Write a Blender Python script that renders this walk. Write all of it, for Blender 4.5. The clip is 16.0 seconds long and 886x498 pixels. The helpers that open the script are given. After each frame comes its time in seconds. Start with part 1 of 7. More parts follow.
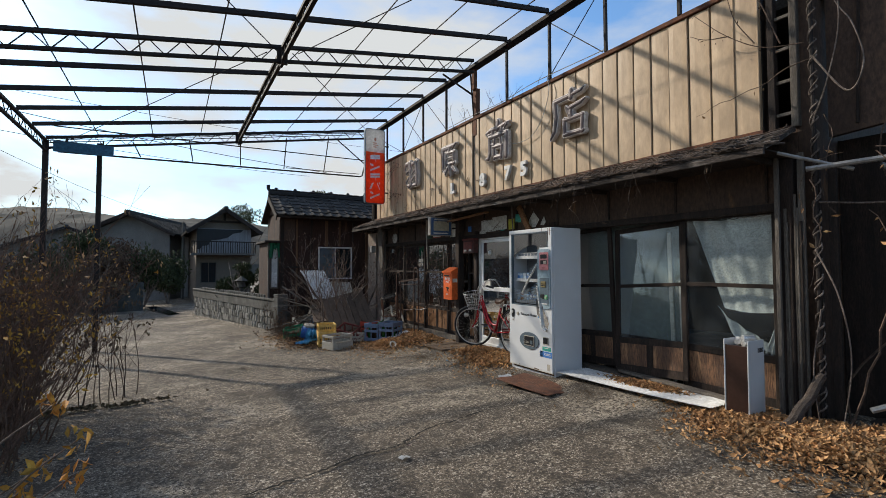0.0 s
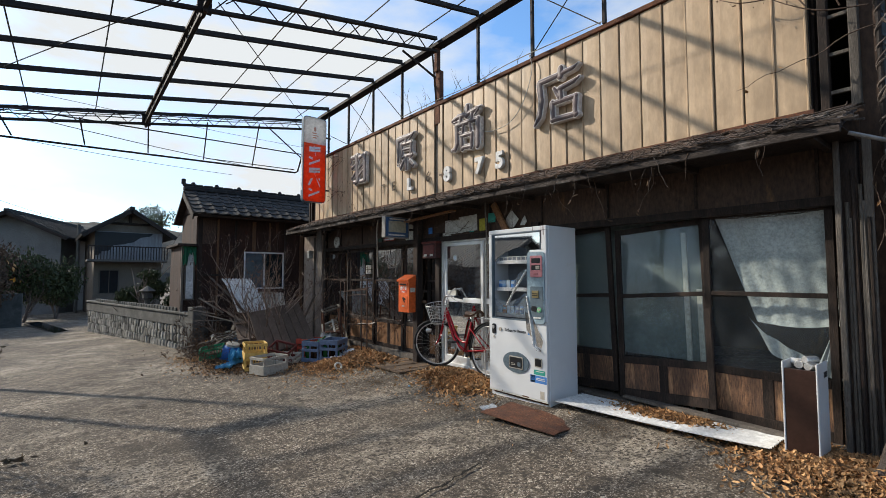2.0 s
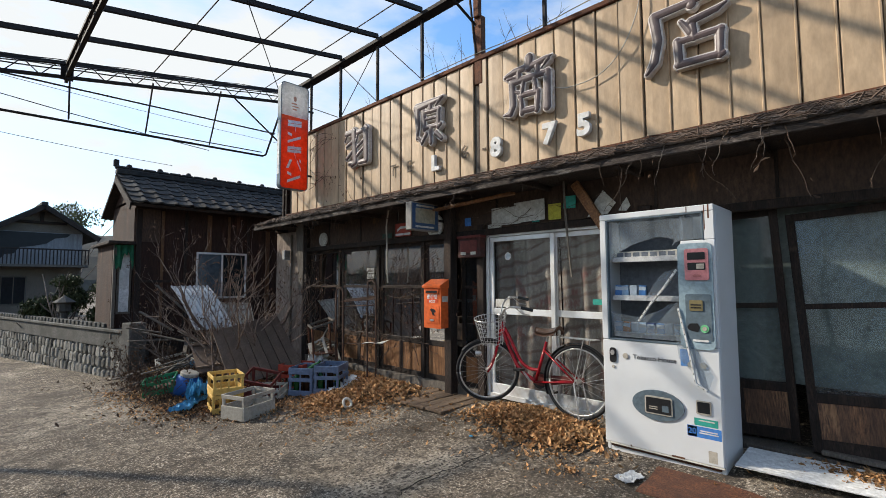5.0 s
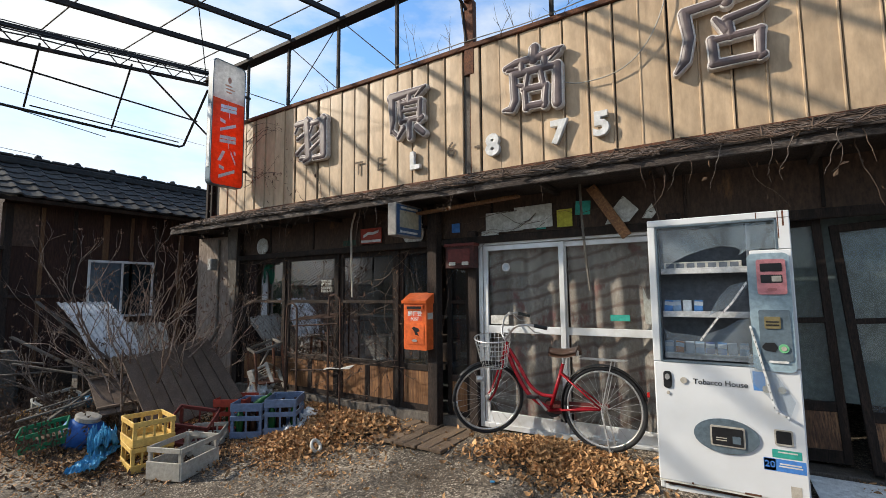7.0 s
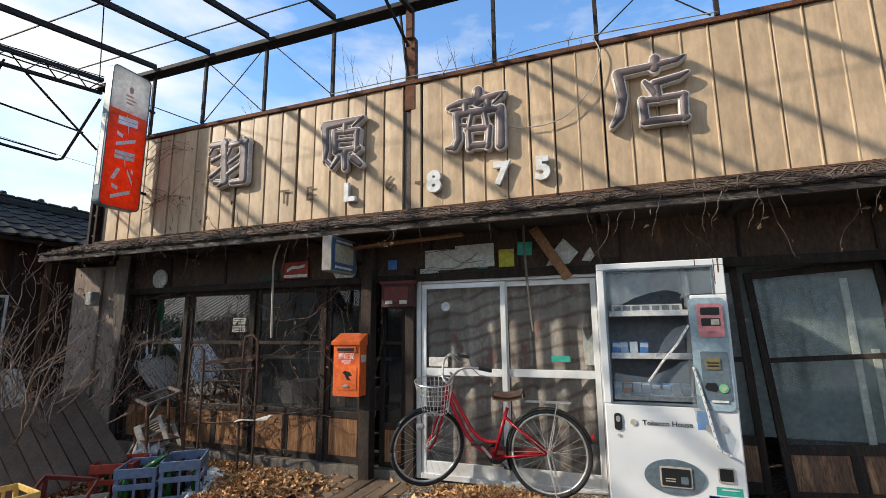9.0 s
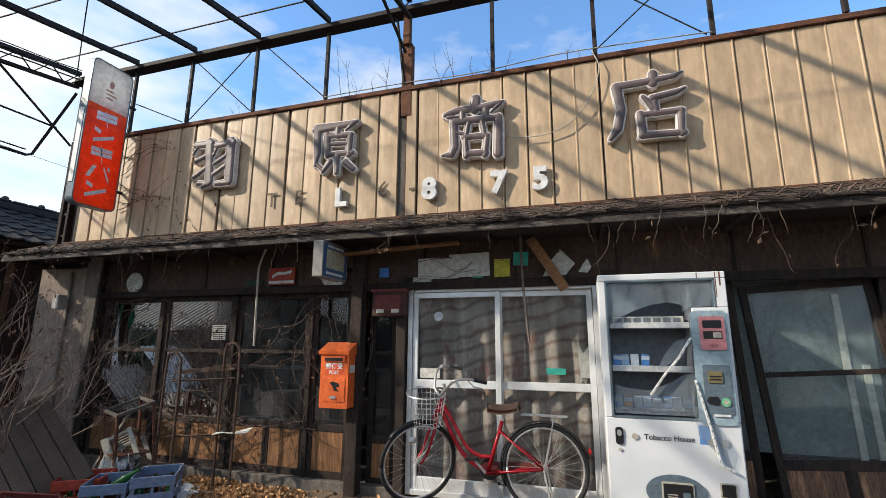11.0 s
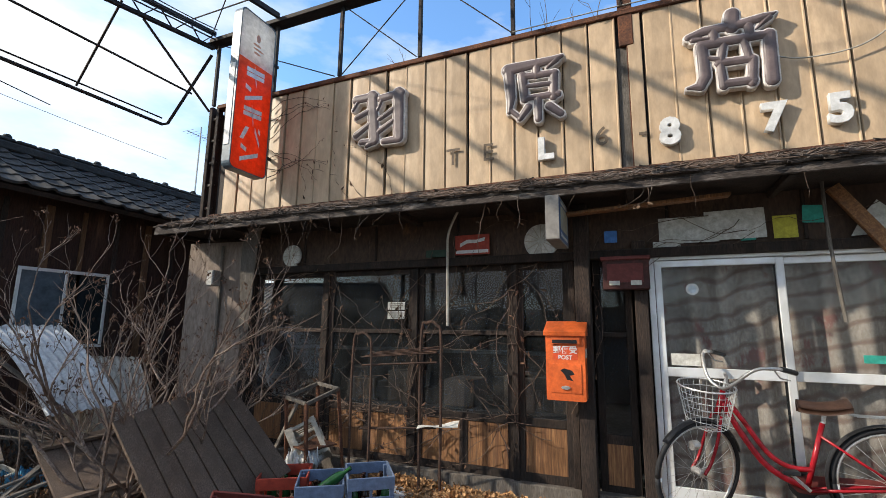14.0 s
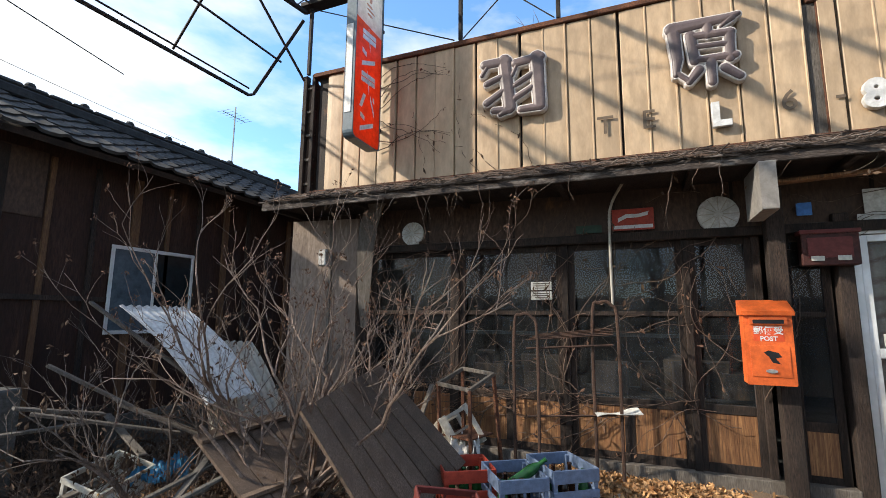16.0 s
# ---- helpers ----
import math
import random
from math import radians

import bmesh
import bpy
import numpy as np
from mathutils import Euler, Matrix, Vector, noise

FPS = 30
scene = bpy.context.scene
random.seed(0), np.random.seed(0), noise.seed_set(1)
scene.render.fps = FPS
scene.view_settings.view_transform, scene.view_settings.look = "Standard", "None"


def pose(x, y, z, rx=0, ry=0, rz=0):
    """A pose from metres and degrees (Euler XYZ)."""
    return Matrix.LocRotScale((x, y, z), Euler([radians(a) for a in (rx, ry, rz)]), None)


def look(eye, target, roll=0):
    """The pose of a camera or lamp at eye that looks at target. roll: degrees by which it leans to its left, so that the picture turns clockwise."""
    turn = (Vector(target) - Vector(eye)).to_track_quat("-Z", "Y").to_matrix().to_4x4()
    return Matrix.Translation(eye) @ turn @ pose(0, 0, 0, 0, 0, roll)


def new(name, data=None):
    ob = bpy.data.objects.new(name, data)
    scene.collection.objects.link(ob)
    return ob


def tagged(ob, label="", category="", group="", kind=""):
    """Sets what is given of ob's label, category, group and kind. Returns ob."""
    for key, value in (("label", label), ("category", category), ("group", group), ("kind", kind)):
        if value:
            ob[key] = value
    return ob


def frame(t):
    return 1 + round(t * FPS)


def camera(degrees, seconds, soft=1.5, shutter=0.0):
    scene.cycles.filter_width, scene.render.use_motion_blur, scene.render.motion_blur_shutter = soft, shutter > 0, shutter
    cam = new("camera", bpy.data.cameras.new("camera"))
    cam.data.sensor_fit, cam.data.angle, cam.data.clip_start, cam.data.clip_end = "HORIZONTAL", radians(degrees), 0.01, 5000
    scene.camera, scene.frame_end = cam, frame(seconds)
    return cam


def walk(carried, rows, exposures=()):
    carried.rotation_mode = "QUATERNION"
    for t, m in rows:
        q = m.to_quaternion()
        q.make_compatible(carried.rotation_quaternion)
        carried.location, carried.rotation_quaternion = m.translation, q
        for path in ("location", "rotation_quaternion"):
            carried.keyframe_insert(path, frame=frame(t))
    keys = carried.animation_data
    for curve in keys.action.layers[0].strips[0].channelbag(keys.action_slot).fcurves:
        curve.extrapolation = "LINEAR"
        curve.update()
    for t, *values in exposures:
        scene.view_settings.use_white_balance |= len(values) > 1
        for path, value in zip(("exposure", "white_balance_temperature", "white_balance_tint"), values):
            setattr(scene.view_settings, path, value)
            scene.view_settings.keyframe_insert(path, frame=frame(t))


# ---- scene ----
cam = camera(87.3, 16.0, soft=0.65)
METRES, EYE, TILT, LEAN, TURN = 8.65, 1.37, 0.0, 0.0, -30.2
ROWS = [
    (0.0, 0.0, 0.0, 0.0, 0.0, 2.08, 0.13),
    (0.5, -0.0073, 0.0316, -0.0025, -2.71, 2.23, 0.09),
    (1.0, -0.0164, 0.0672, -0.0004, -5.19, 2.63, 0.1),
    (1.5, -0.0357, 0.1001, -0.0005, -7.16, 2.95, 0.06),
    (2.0, -0.0484, 0.1378, -0.0043, -8.6, 3.24, 0.04),
    (2.5, -0.0646, 0.1761, -0.0029, -9.97, 3.46, 0.09),
    (3.0, -0.0857, 0.213, -0.0031, -11.04, 3.63, 0.11),
    (3.5, -0.0998, 0.2533, -0.0061, -11.88, 3.79, 0.11),
    (4.0, -0.1168, 0.2906, -0.0051, -12.65, 3.9, 0.16),
    (6.5, -0.2066, 0.4623, -0.0079, -23.54, 4.61, 0.51),
    (7.0, -0.2255, 0.4816, -0.0028, -27.15, 5.34, 0.55),
    (7.5, -0.235, 0.4999, -0.0008, -30.77, 6.56, 0.55),
    (8.0, -0.2377, 0.5178, 0.0019, -34.28, 7.79, 0.59),
    (8.5, -0.2466, 0.5223, 0.0034, -37.21, 8.8, 0.6),
    (9.0, -0.2518, 0.5237, 0.0024, -39.39, 9.62, 0.54),
    (11.5, -0.2666, 0.5649, -0.0027, -42.66, 11.27, -0.36),
    (12.0, -0.273, 0.5943, -0.0044, -42.21, 11.3, -0.51),
    (12.5, -0.2879, 0.6295, -0.0051, -41.48, 11.14, -0.57),
    (13.0, -0.2992, 0.6684, -0.0104, -39.81, 10.8, -0.63),
    (13.5, -0.3137, 0.7051, -0.0097, -38.13, 10.12, -0.62),
    (14.0, -0.3375, 0.7392, -0.0095, -36.85, 9.53, -0.62),
    (14.5, -0.3592, 0.7766, -0.0138, -36.2, 9.11, -0.55),
    (15.0, -0.3844, 0.8082, -0.0143, -36.5, 8.81, -0.5),
    (15.5, -0.4145, 0.8356, -0.0152, -36.94, 8.55, -0.45),
    (16.0, -0.4461, 0.8716, -0.0193, -37.64, 8.23, -0.51),
]
walk(cam, [(t, pose(0, 0, EYE, TILT, LEAN, TURN) @ pose(METRES * x, METRES * y, METRES * z, 90 + pitch, roll, yaw)) for t, x, y, z, yaw, pitch, roll in ROWS],
     [(0.0, -0.22, 7150, 10), (1.5, -0.04, 7050, 10), (3.5, 0.05, 7000, 10), (7.0, 0.27, 7200, 10), (12.5, 0.32, 7150, 10), (16.0, 0.58, 7150, 10)])

# ---- light ----
world = bpy.data.worlds.new("sky")
scene.world = world
world.use_nodes = True
wn, wl = world.node_tree.nodes, world.node_tree.links
SUN_EL, SUN_AZ = 31.0, 122.0      # azimuth: where the sun stands, degrees counter-clockwise from +x
sky = wn.new("ShaderNodeTexSky")
sky.sky_type, sky.sun_disc = "NISHITA", False
sky.sun_elevation, sky.sun_rotation = radians(SUN_EL), radians(90 - SUN_AZ)
bgn = wn["Background"]
bgn.inputs["Strength"].default_value = 0.12
wtc = wn.new("ShaderNodeTexCoord")
wmap = wn.new("ShaderNodeMapping")
wmap.inputs["Scale"].default_value = (1.0, 1.0, 2.6)
wmap.inputs["Location"].default_value = (0.35, 0.1, 0.2)
wnz = wn.new("ShaderNodeTexNoise")
wnz.inputs["Scale"].default_value, wnz.inputs["Detail"].default_value, wnz.inputs["Roughness"].default_value = 2.6, 8, 0.55
wr = wn.new("ShaderNodeValToRGB")
wr.color_ramp.elements[0].position, wr.color_ramp.elements[1].position = 0.375, 0.645
wmix = wn.new("ShaderNodeMix")
wmix.data_type = "RGBA"
wmix.inputs["B"].default_value = (6.6, 7.2, 7.9, 1)
wl.new(wtc.outputs["Generated"], wmap.inputs["Vector"])
wl.new(wmap.outputs[0], wnz.inputs["Vector"])
wdot = wn.new("ShaderNodeVectorMath")
wdot.operation = "DOT_PRODUCT"
wdot.inputs[1].default_value = (-0.62, 0.62, -0.35)     # more cloud towards the sun
wl.new(wtc.outputs["Generated"], wdot.inputs[0])
wadd = wn.new("ShaderNodeMath")
wadd.operation, wadd.inputs[1].default_value = "MULTIPLY_ADD", 0.13
wl.new(wdot.outputs["Value"], wadd.inputs[0])
wl.new(wnz.outputs["Fac"], wadd.inputs[2])
wl.new(wadd.outputs[0], wr.inputs[0])
wl.new(wr.outputs[0], wmix.inputs["Factor"])
wgain = wn.new("ShaderNodeMix")
wgain.data_type, wgain.blend_type = "RGBA", "MULTIPLY"
wgain.inputs["Factor"].default_value = 1.0
wgain.inputs["B"].default_value = (1.25, 1.9, 2.5, 1)
wl.new(sky.outputs[0], wgain.inputs["A"])
wl.new(wgain.outputs["Result"], wmix.inputs["A"])
wl.new(wmix.outputs["Result"], bgn.inputs["Color"])
sun_d = bpy.data.lights.new("sun", "SUN")
sun_d.energy, sun_d.angle, sun_d.color = 4.9, radians(1.2), (1.0, 0.95, 0.87)
sun = new("sun", sun_d)
_d = Vector((math.cos(radians(SUN_AZ)) * math.cos(radians(SUN_EL)), math.sin(radians(SUN_AZ)) * math.cos(radians(SUN_EL)), math.sin(radians(SUN_EL))))
sun.matrix_world = look(_d * 40, (0, 0, 0))
scene.view_settings.exposure = 0.0


# ---- materials ----
MATS = {}


def mat(name, base, rough=0.8, metal=0.0, second=None, scale=3.0, amount=0.6, stretch=(1, 1, 1), fine=40.0, bump=0.3,
        third=None, third_scale=0.7, third_cut=(0.5, 0.65), rand=0.0, alpha=1.0, transmission=0.0, emit=0.0, spec=0.28, island=False):
    """A surface with a large-scale and a fine-scale variation of colour, and relief."""
    m = bpy.data.materials.new(name)
    m.use_nodes = True
    n, l = m.node_tree.nodes, m.node_tree.links
    b = n["Principled BSDF"]
    b.inputs["Roughness"].default_value, b.inputs["Metallic"].default_value = rough, metal
    b.inputs["Specular IOR Level"].default_value = spec
    b.inputs["Transmission Weight"].default_value = transmission
    if emit:
        b.inputs["Emission Color"].default_value, b.inputs["Emission Strength"].default_value = (*base, 1), emit
    tc, mp = n.new("ShaderNodeTexCoord"), n.new("ShaderNodeMapping")
    mp.inputs["Scale"].default_value = stretch
    l.new(tc.outputs["Object"], mp.inputs["Vector"])
    oi = n.new("ShaderNodeObjectInfo")
    if rand:
        sh = n.new("ShaderNodeVectorMath")
        sh.operation = "MULTIPLY_ADD"
        cmb = n.new("ShaderNodeCombineXYZ")
        for k in range(3):
            l.new(oi.outputs["Random"], cmb.inputs[k])
        sh.inputs[1].default_value = (17, 23, 31)
        l.new(cmb.outputs[0], sh.inputs[0])
        l.new(mp.outputs[0], sh.inputs[2])
        vec = sh.outputs[0]
    else:
        vec = mp.outputs[0]

    def nz(s, d=6, r=0.6):
        q = n.new("ShaderNodeTexNoise")
        q.inputs["Scale"].default_value, q.inputs["Detail"].default_value, q.inputs["Roughness"].default_value = s, d, r
        l.new(vec, q.inputs["Vector"])
        return q.outputs["Fac"]

    def ramp(f, a, c):
        q = n.new("ShaderNodeValToRGB")
        q.color_ramp.elements[0].position, q.color_ramp.elements[1].position = a, c
        l.new(f, q.inputs[0])
        return q.outputs[0]

    def mix(f, a, c):
        q = n.new("ShaderNodeMix")
        q.data_type = "RGBA"
        l.new(f, q.inputs["Factor"])
        for s, k in ((a, "A"), (c, "B")):
            if isinstance(s, tuple):
                q.inputs[k].default_value = (*s, 1)
            else:
                l.new(s, q.inputs[k])
        return q.outputs["Result"]

    second = second or tuple(c * 0.7 for c in base)
    big = nz(scale)
    small = nz(fine, 4, 0.7)
    col = mix(ramp(big, 0.5 - 0.25 * amount, 0.5 + 0.25 * amount), second, base)
    col = mix(ramp(small, 0.35, 0.7), tuple(c * 0.72 for c in second), col) if amount > 0.3 else col
    if third:
        col = mix(ramp(nz(third_scale, 8, 0.68), *third_cut), col, third)
    if rand or island:
        src = oi.outputs["Random"]
        if island:
            src = n.new("ShaderNodeNewGeometry").outputs["Random Per Island"]
        hs = n.new("ShaderNodeHueSaturation")
        mr = n.new("ShaderNodeMapRange")
        mr.inputs["To Min"].default_value, mr.inputs["To Max"].default_value = 1 - (rand or 0.4), 1 + (rand or 0.4)
        l.new(src, mr.inputs["Value"])
        l.new(mr.outputs[0], hs.inputs["Value"])
        l.new(col, hs.inputs["Color"])
        col = hs.outputs[0]
    l.new(col, b.inputs["Base Color"])
    if bump:
        bp = n.new("ShaderNodeBump")
        bp.inputs["Strength"].default_value, bp.inputs["Distance"].default_value = bump, 0.01
        l.new(small, bp.inputs["Height"])
        l.new(bp.outputs[0], b.inputs["Normal"])
    if alpha < 1:
        b.inputs["Alpha"].default_value = alpha
    MATS[name] = m
    return m


def glass(name, tint, rough, film, ior=1.6):
    """A dusty pane: clear, a little mirror, and a film of dirt with reflected sky blue painted in."""
    m = bpy.data.materials.new(name)
    m.use_nodes = True
    n, l = m.node_tree.nodes, m.node_tree.links
    n.remove(n["Principled BSDF"])
    tr, gl, df = n.new("ShaderNodeBsdfTransparent"), n.new("ShaderNodeBsdfGlossy"), n.new("ShaderNodeBsdfDiffuse")
    tr.inputs["Color"].default_value = (*tint, 1)
    gl.inputs["Roughness"].default_value = rough
    # dirt film, its blue cast standing in for sky reflected in the glass
    df.inputs["Color"].default_value = (0.32, 0.38, 0.43, 1)
    tc, nz, rp = n.new("ShaderNodeTexCoord"), n.new("ShaderNodeTexNoise"), n.new("ShaderNodeMapRange")
    nz.inputs["Scale"].default_value, nz.inputs["Detail"].default_value = 3.5, 8
    l.new(tc.outputs["Object"], nz.inputs["Vector"])
    l.new(nz.outputs["Fac"], rp.inputs["Value"])
    rp.inputs["From Min"].default_value, rp.inputs["From Max"].default_value = 0.3, 0.75
    rp.inputs["To Min"].default_value, rp.inputs["To Max"].default_value = film * 0.4, film * 1.8
    m1, m2, fr = n.new("ShaderNodeMixShader"), n.new("ShaderNodeMixShader"), n.new("ShaderNodeFresnel")
    fr.inputs["IOR"].default_value = ior
    l.new(rp.outputs[0], m1.inputs[0])
    l.new(tr.outputs[0], m1.inputs[1])
    l.new(df.outputs[0], m1.inputs[2])
    l.new(fr.outputs[0], m2.inputs[0])
    l.new(m1.outputs[0], m2.inputs[1])
    l.new(gl.outputs[0], m2.inputs[2])
    l.new(m2.outputs[0], n["Material Output"].inputs["Surface"])
    MATS[name] = m
    return m


CONCRETE = mat("old_concrete", (0.30, 0.232, 0.168), 0.92, second=(0.105, 0.082, 0.060), scale=0.8, amount=0.9, fine=70, bump=1.0,
               third=(0.42, 0.355, 0.275), third_scale=0.5, third_cut=(0.5, 0.68))
CAP = mat("wall_concrete", (0.17, 0.165, 0.155), 0.9, second=(0.08, 0.077, 0.07), scale=2.5, fine=35, bump=0.7, third=(0.05, 0.05, 0.045), third_scale=1.6)
STONE = mat("rubble_stone", (0.33, 0.31, 0.27), 0.9, second=(0.20, 0.19, 0.17), scale=6, fine=30, bump=0.9, rand=0.5, third=(0.05, 0.05, 0.045), third_scale=4)
PANEL = mat("fascia_paint", (0.56, 0.405, 0.265), 0.5, second=(0.47, 0.335, 0.215), scale=1.3, amount=0.9, stretch=(1, 1, 0.35), fine=9, bump=0.10,
            third=(0.30, 0.20, 0.125), third_scale=2.6, third_cut=(0.60, 0.92), rand=0.10)
RUST = mat("rusty_iron", (0.25, 0.095, 0.045), 0.85, second=(0.085, 0.04, 0.027), scale=7, fine=60, bump=0.6, metal=0.1)
STEEL = mat("dark_rusty_steel", (0.050, 0.036, 0.030), 0.75, second=(0.022, 0.018, 0.017), scale=5, fine=50, bump=0.4, metal=0.2, third=(0.12, 0.06, 0.035), third_scale=3, third_cut=(0.6, 0.75))
DARKWOOD = mat("weathered_dark_wood", (0.066, 0.042, 0.031), 0.85, second=(0.020, 0.015, 0.013), scale=4, stretch=(3, 3, 0.5), fine=45, bump=0.6, rand=0.25)
GREYWOOD = mat("grey_weathered_wood", (0.20, 0.175, 0.15), 0.9, second=(0.10, 0.085, 0.072), scale=4, stretch=(4, 4, 0.5), fine=40, bump=0.7, rand=0.25)
HUTBOARD = mat("hut_board", (0.068, 0.032, 0.021), 0.85, second=(0.030, 0.015, 0.011), scale=2.2, stretch=(2, 2, 0.3), fine=35, bump=0.4, third=(.16, .08, .045), third_scale=2, third_cut=(.6, .8))
BROWNBOARD = mat("brown_wall_board", (0.115, 0.068, 0.046), 0.8, third=(0.26, 0.13, 0.055), third_scale=1.8, third_cut=(0.62, 0.74), second=(0.060, 0.038, 0.028), scale=2.2, stretch=(1, 1, 0.4), fine=35, bump=0.4, rand=0.2)
PLY = mat("veneer_panel", (0.46, 0.235, 0.10), 0.6, second=(0.17, 0.075, 0.036), scale=9, stretch=(5, 5, 0.22), fine=30, bump=0.3, rand=0.22, third=(0.08, 0.05, 0.035), third_scale=2.5, third_cut=(0.56, 0.72))
BARK = mat("rough_eave_roofing", (0.125, 0.10, 0.09), 0.95, second=(0.04, 0.032, 0.028), scale=6, stretch=(2.5, 0.6, 2.5), fine=40, bump=1.0, third=(0.25, 0.22, 0.20), third_scale=5, third_cut=(0.55, 0.7))
VINE = mat("dry_vine", (0.22, 0.145, 0.108), 0.9, second=(0.07, 0.048, 0.036), scale=8, fine=50, bump=0.5)
TWIG = mat("grey_twig", (0.29, 0.235, 0.20), 0.9, second=(0.08, 0.06, 0.05), scale=6, fine=50, bump=0.5, rand=0.15)
LEAF = mat("dry_leaf", (0.62, 0.375, 0.175), 0.75, second=(0.36, 0.185, 0.08), scale=2, fine=30, bump=0.3, island=True, rand=0.6)
DEADLEAF = mat("brown_dead_leaf", (0.15, 0.085, 0.05), 0.85, second=(0.08, 0.05, 0.032), scale=3, fine=30, bump=0.3, island=True, rand=0.4)
YELLOWLEAF = mat("yellow_flower", (0.55, 0.33, 0.05), 0.8, second=(0.40, 0.18, 0.03), scale=9, fine=30, bump=0.2, island=True, rand=0.35)
GREENLEAF = mat("evergreen_leaf", (0.075, 0.085, 0.03), 0.7, second=(0.035, 0.045, 0.016), scale=1.5, fine=20, bump=0.2, island=True, rand=0.4)
STRAW = mat("dry_grass", (0.22, 0.165, 0.09), 0.9, second=(0.11, 0.075, 0.045), scale=2, fine=30, bump=0.2, island=True, rand=0.35)
GRITSOIL = mat("brown_grit", (0.26, 0.17, 0.10), 0.9, second=(0.12, 0.08, 0.05), scale=3, fine=30, bump=0.2, island=True, rand=0.5)
GRITSTONE = mat("pale_grit", (0.40, 0.33, 0.25), 0.9, second=(0.20, 0.17, 0.14), scale=3, fine=30, bump=0.2, island=True, rand=0.5)
SOIL = mat("leaf_litter_soil", (0.085, 0.06, 0.042), 0.95, second=(0.04, 0.03, 0.023), scale=5, fine=40, bump=1.0)
ALU = mat("aluminium", (0.66, 0.67, 0.68), 0.45, metal=0.35, second=(0.55, 0.55, 0.545), scale=3, amount=0.28, fine=20, bump=0.05, third=(0.40, 0.37, 0.33), third_scale=3.5, third_cut=(0.62, 0.85))
GALV = mat("galvanised_pipe", (0.42, 0.42, 0.41), 0.5, metal=0.6, second=(0.28, 0.27, 0.26), scale=6, fine=40, bump=0.2)
WHITE = mat("enamel_white", (0.56, 0.565, 0.57), 0.35, second=(0.52, 0.525, 0.53), scale=1.5, amount=0.28, fine=10, bump=0.03, third=(0.52, 0.42, 0.29), third_scale=1.8, third_cut=(0.63, 0.90))
WHITESHEET = mat("white_sheet", (0.78, 0.78, 0.77), 0.6, second=(0.55, 0.54, 0.52), scale=2.5, fine=25, bump=0.2, third=(0.40, 0.35, 0.29), third_scale=3, third_cut=(0.6, 0.8))
TILE = mat("roof_tile", (0.066, 0.062, 0.057), 0.85, second=(0.032, 0.031, 0.030), scale=5, fine=30, bump=0.4, rand=0.3)
PANE = glass("window_pane", (0.62, 0.70, 0.77), 0.010, 0.034, 1.46)
DIM = glass("dusty_pane", (0.80, 0.86, 0.86), 0.03, 0.065, 1.48)
DOORPANE = glass("door_pane", (0.86, 0.88, 0.88), 0.02, 0.030, 1.36)
CLEAR = glass("clear_plastic", (0.80, 0.84, 0.88), 0.03, 0.24)


def acrylic(name, col, second):
    """Translucent sign plastic, through which light from behind glows."""
    m = mat(name, col, 0.4, second=second, scale=3, amount=0.5, fine=10, bump=0.0)
    n, l = m.node_tree.nodes, m.node_tree.links
    b, tr, mx = n["Principled BSDF"], n.new("ShaderNodeBsdfTranslucent"), n.new("ShaderNodeMixShader")
    l.new(b.inputs["Base Color"].links[0].from_socket, tr.inputs["Color"])
    mx.inputs[0].default_value = 0.7
    l.new(b.outputs[0], mx.inputs[1])
    l.new(tr.outputs[0], mx.inputs[2])
    l.new(mx.outputs[0], n["Material Output"].inputs["Surface"])
    return m


def add_specks(m, scale, dark, light):
    """Aggregate in worn concrete: dark pits and pale grains."""
    n, l = m.node_tree.nodes, m.node_tree.links
    b = n["Principled BSDF"]
    src = b.inputs["Base Color"].links[0].from_socket
    tc = n.new("ShaderNodeTexCoord")
    for sc, cut, col in ((scale, (0.54, 0.62), light), (scale * 0.33, (0.60, 0.68), light), (scale * 0.6, (0.50, 0.58), dark), (scale * 0.13, (0.50, 0.70), dark), (0.9, (0.50, 0.78), dark), (2.6, (0.54, 0.80), dark)):
        z, r, x = n.new("ShaderNodeTexNoise"), n.new("ShaderNodeValToRGB"), n.new("ShaderNodeMix")
        z.inputs["Scale"].default_value, z.inputs["Detail"].default_value, z.inputs["Roughness"].default_value = sc, 3, 0.7
        r.color_ramp.elements[0].position, r.color_ramp.elements[1].position = cut
        x.data_type = "RGBA"
        x.inputs["B"].default_value = (*col, 1)
        l.new(tc.outputs["Object"], z.inputs["Vector"])
        l.new(z.outputs["Fac"], r.inputs[0])
        l.new(r.outputs[0], x.inputs["Factor"])
        l.new(src, x.inputs["A"])
        src = x.outputs["Result"]
    l.new(src, b.inputs["Base Color"])


add_specks(CONCRETE, 60, (0.05, 0.040, 0.031), (0.54, 0.465, 0.37))

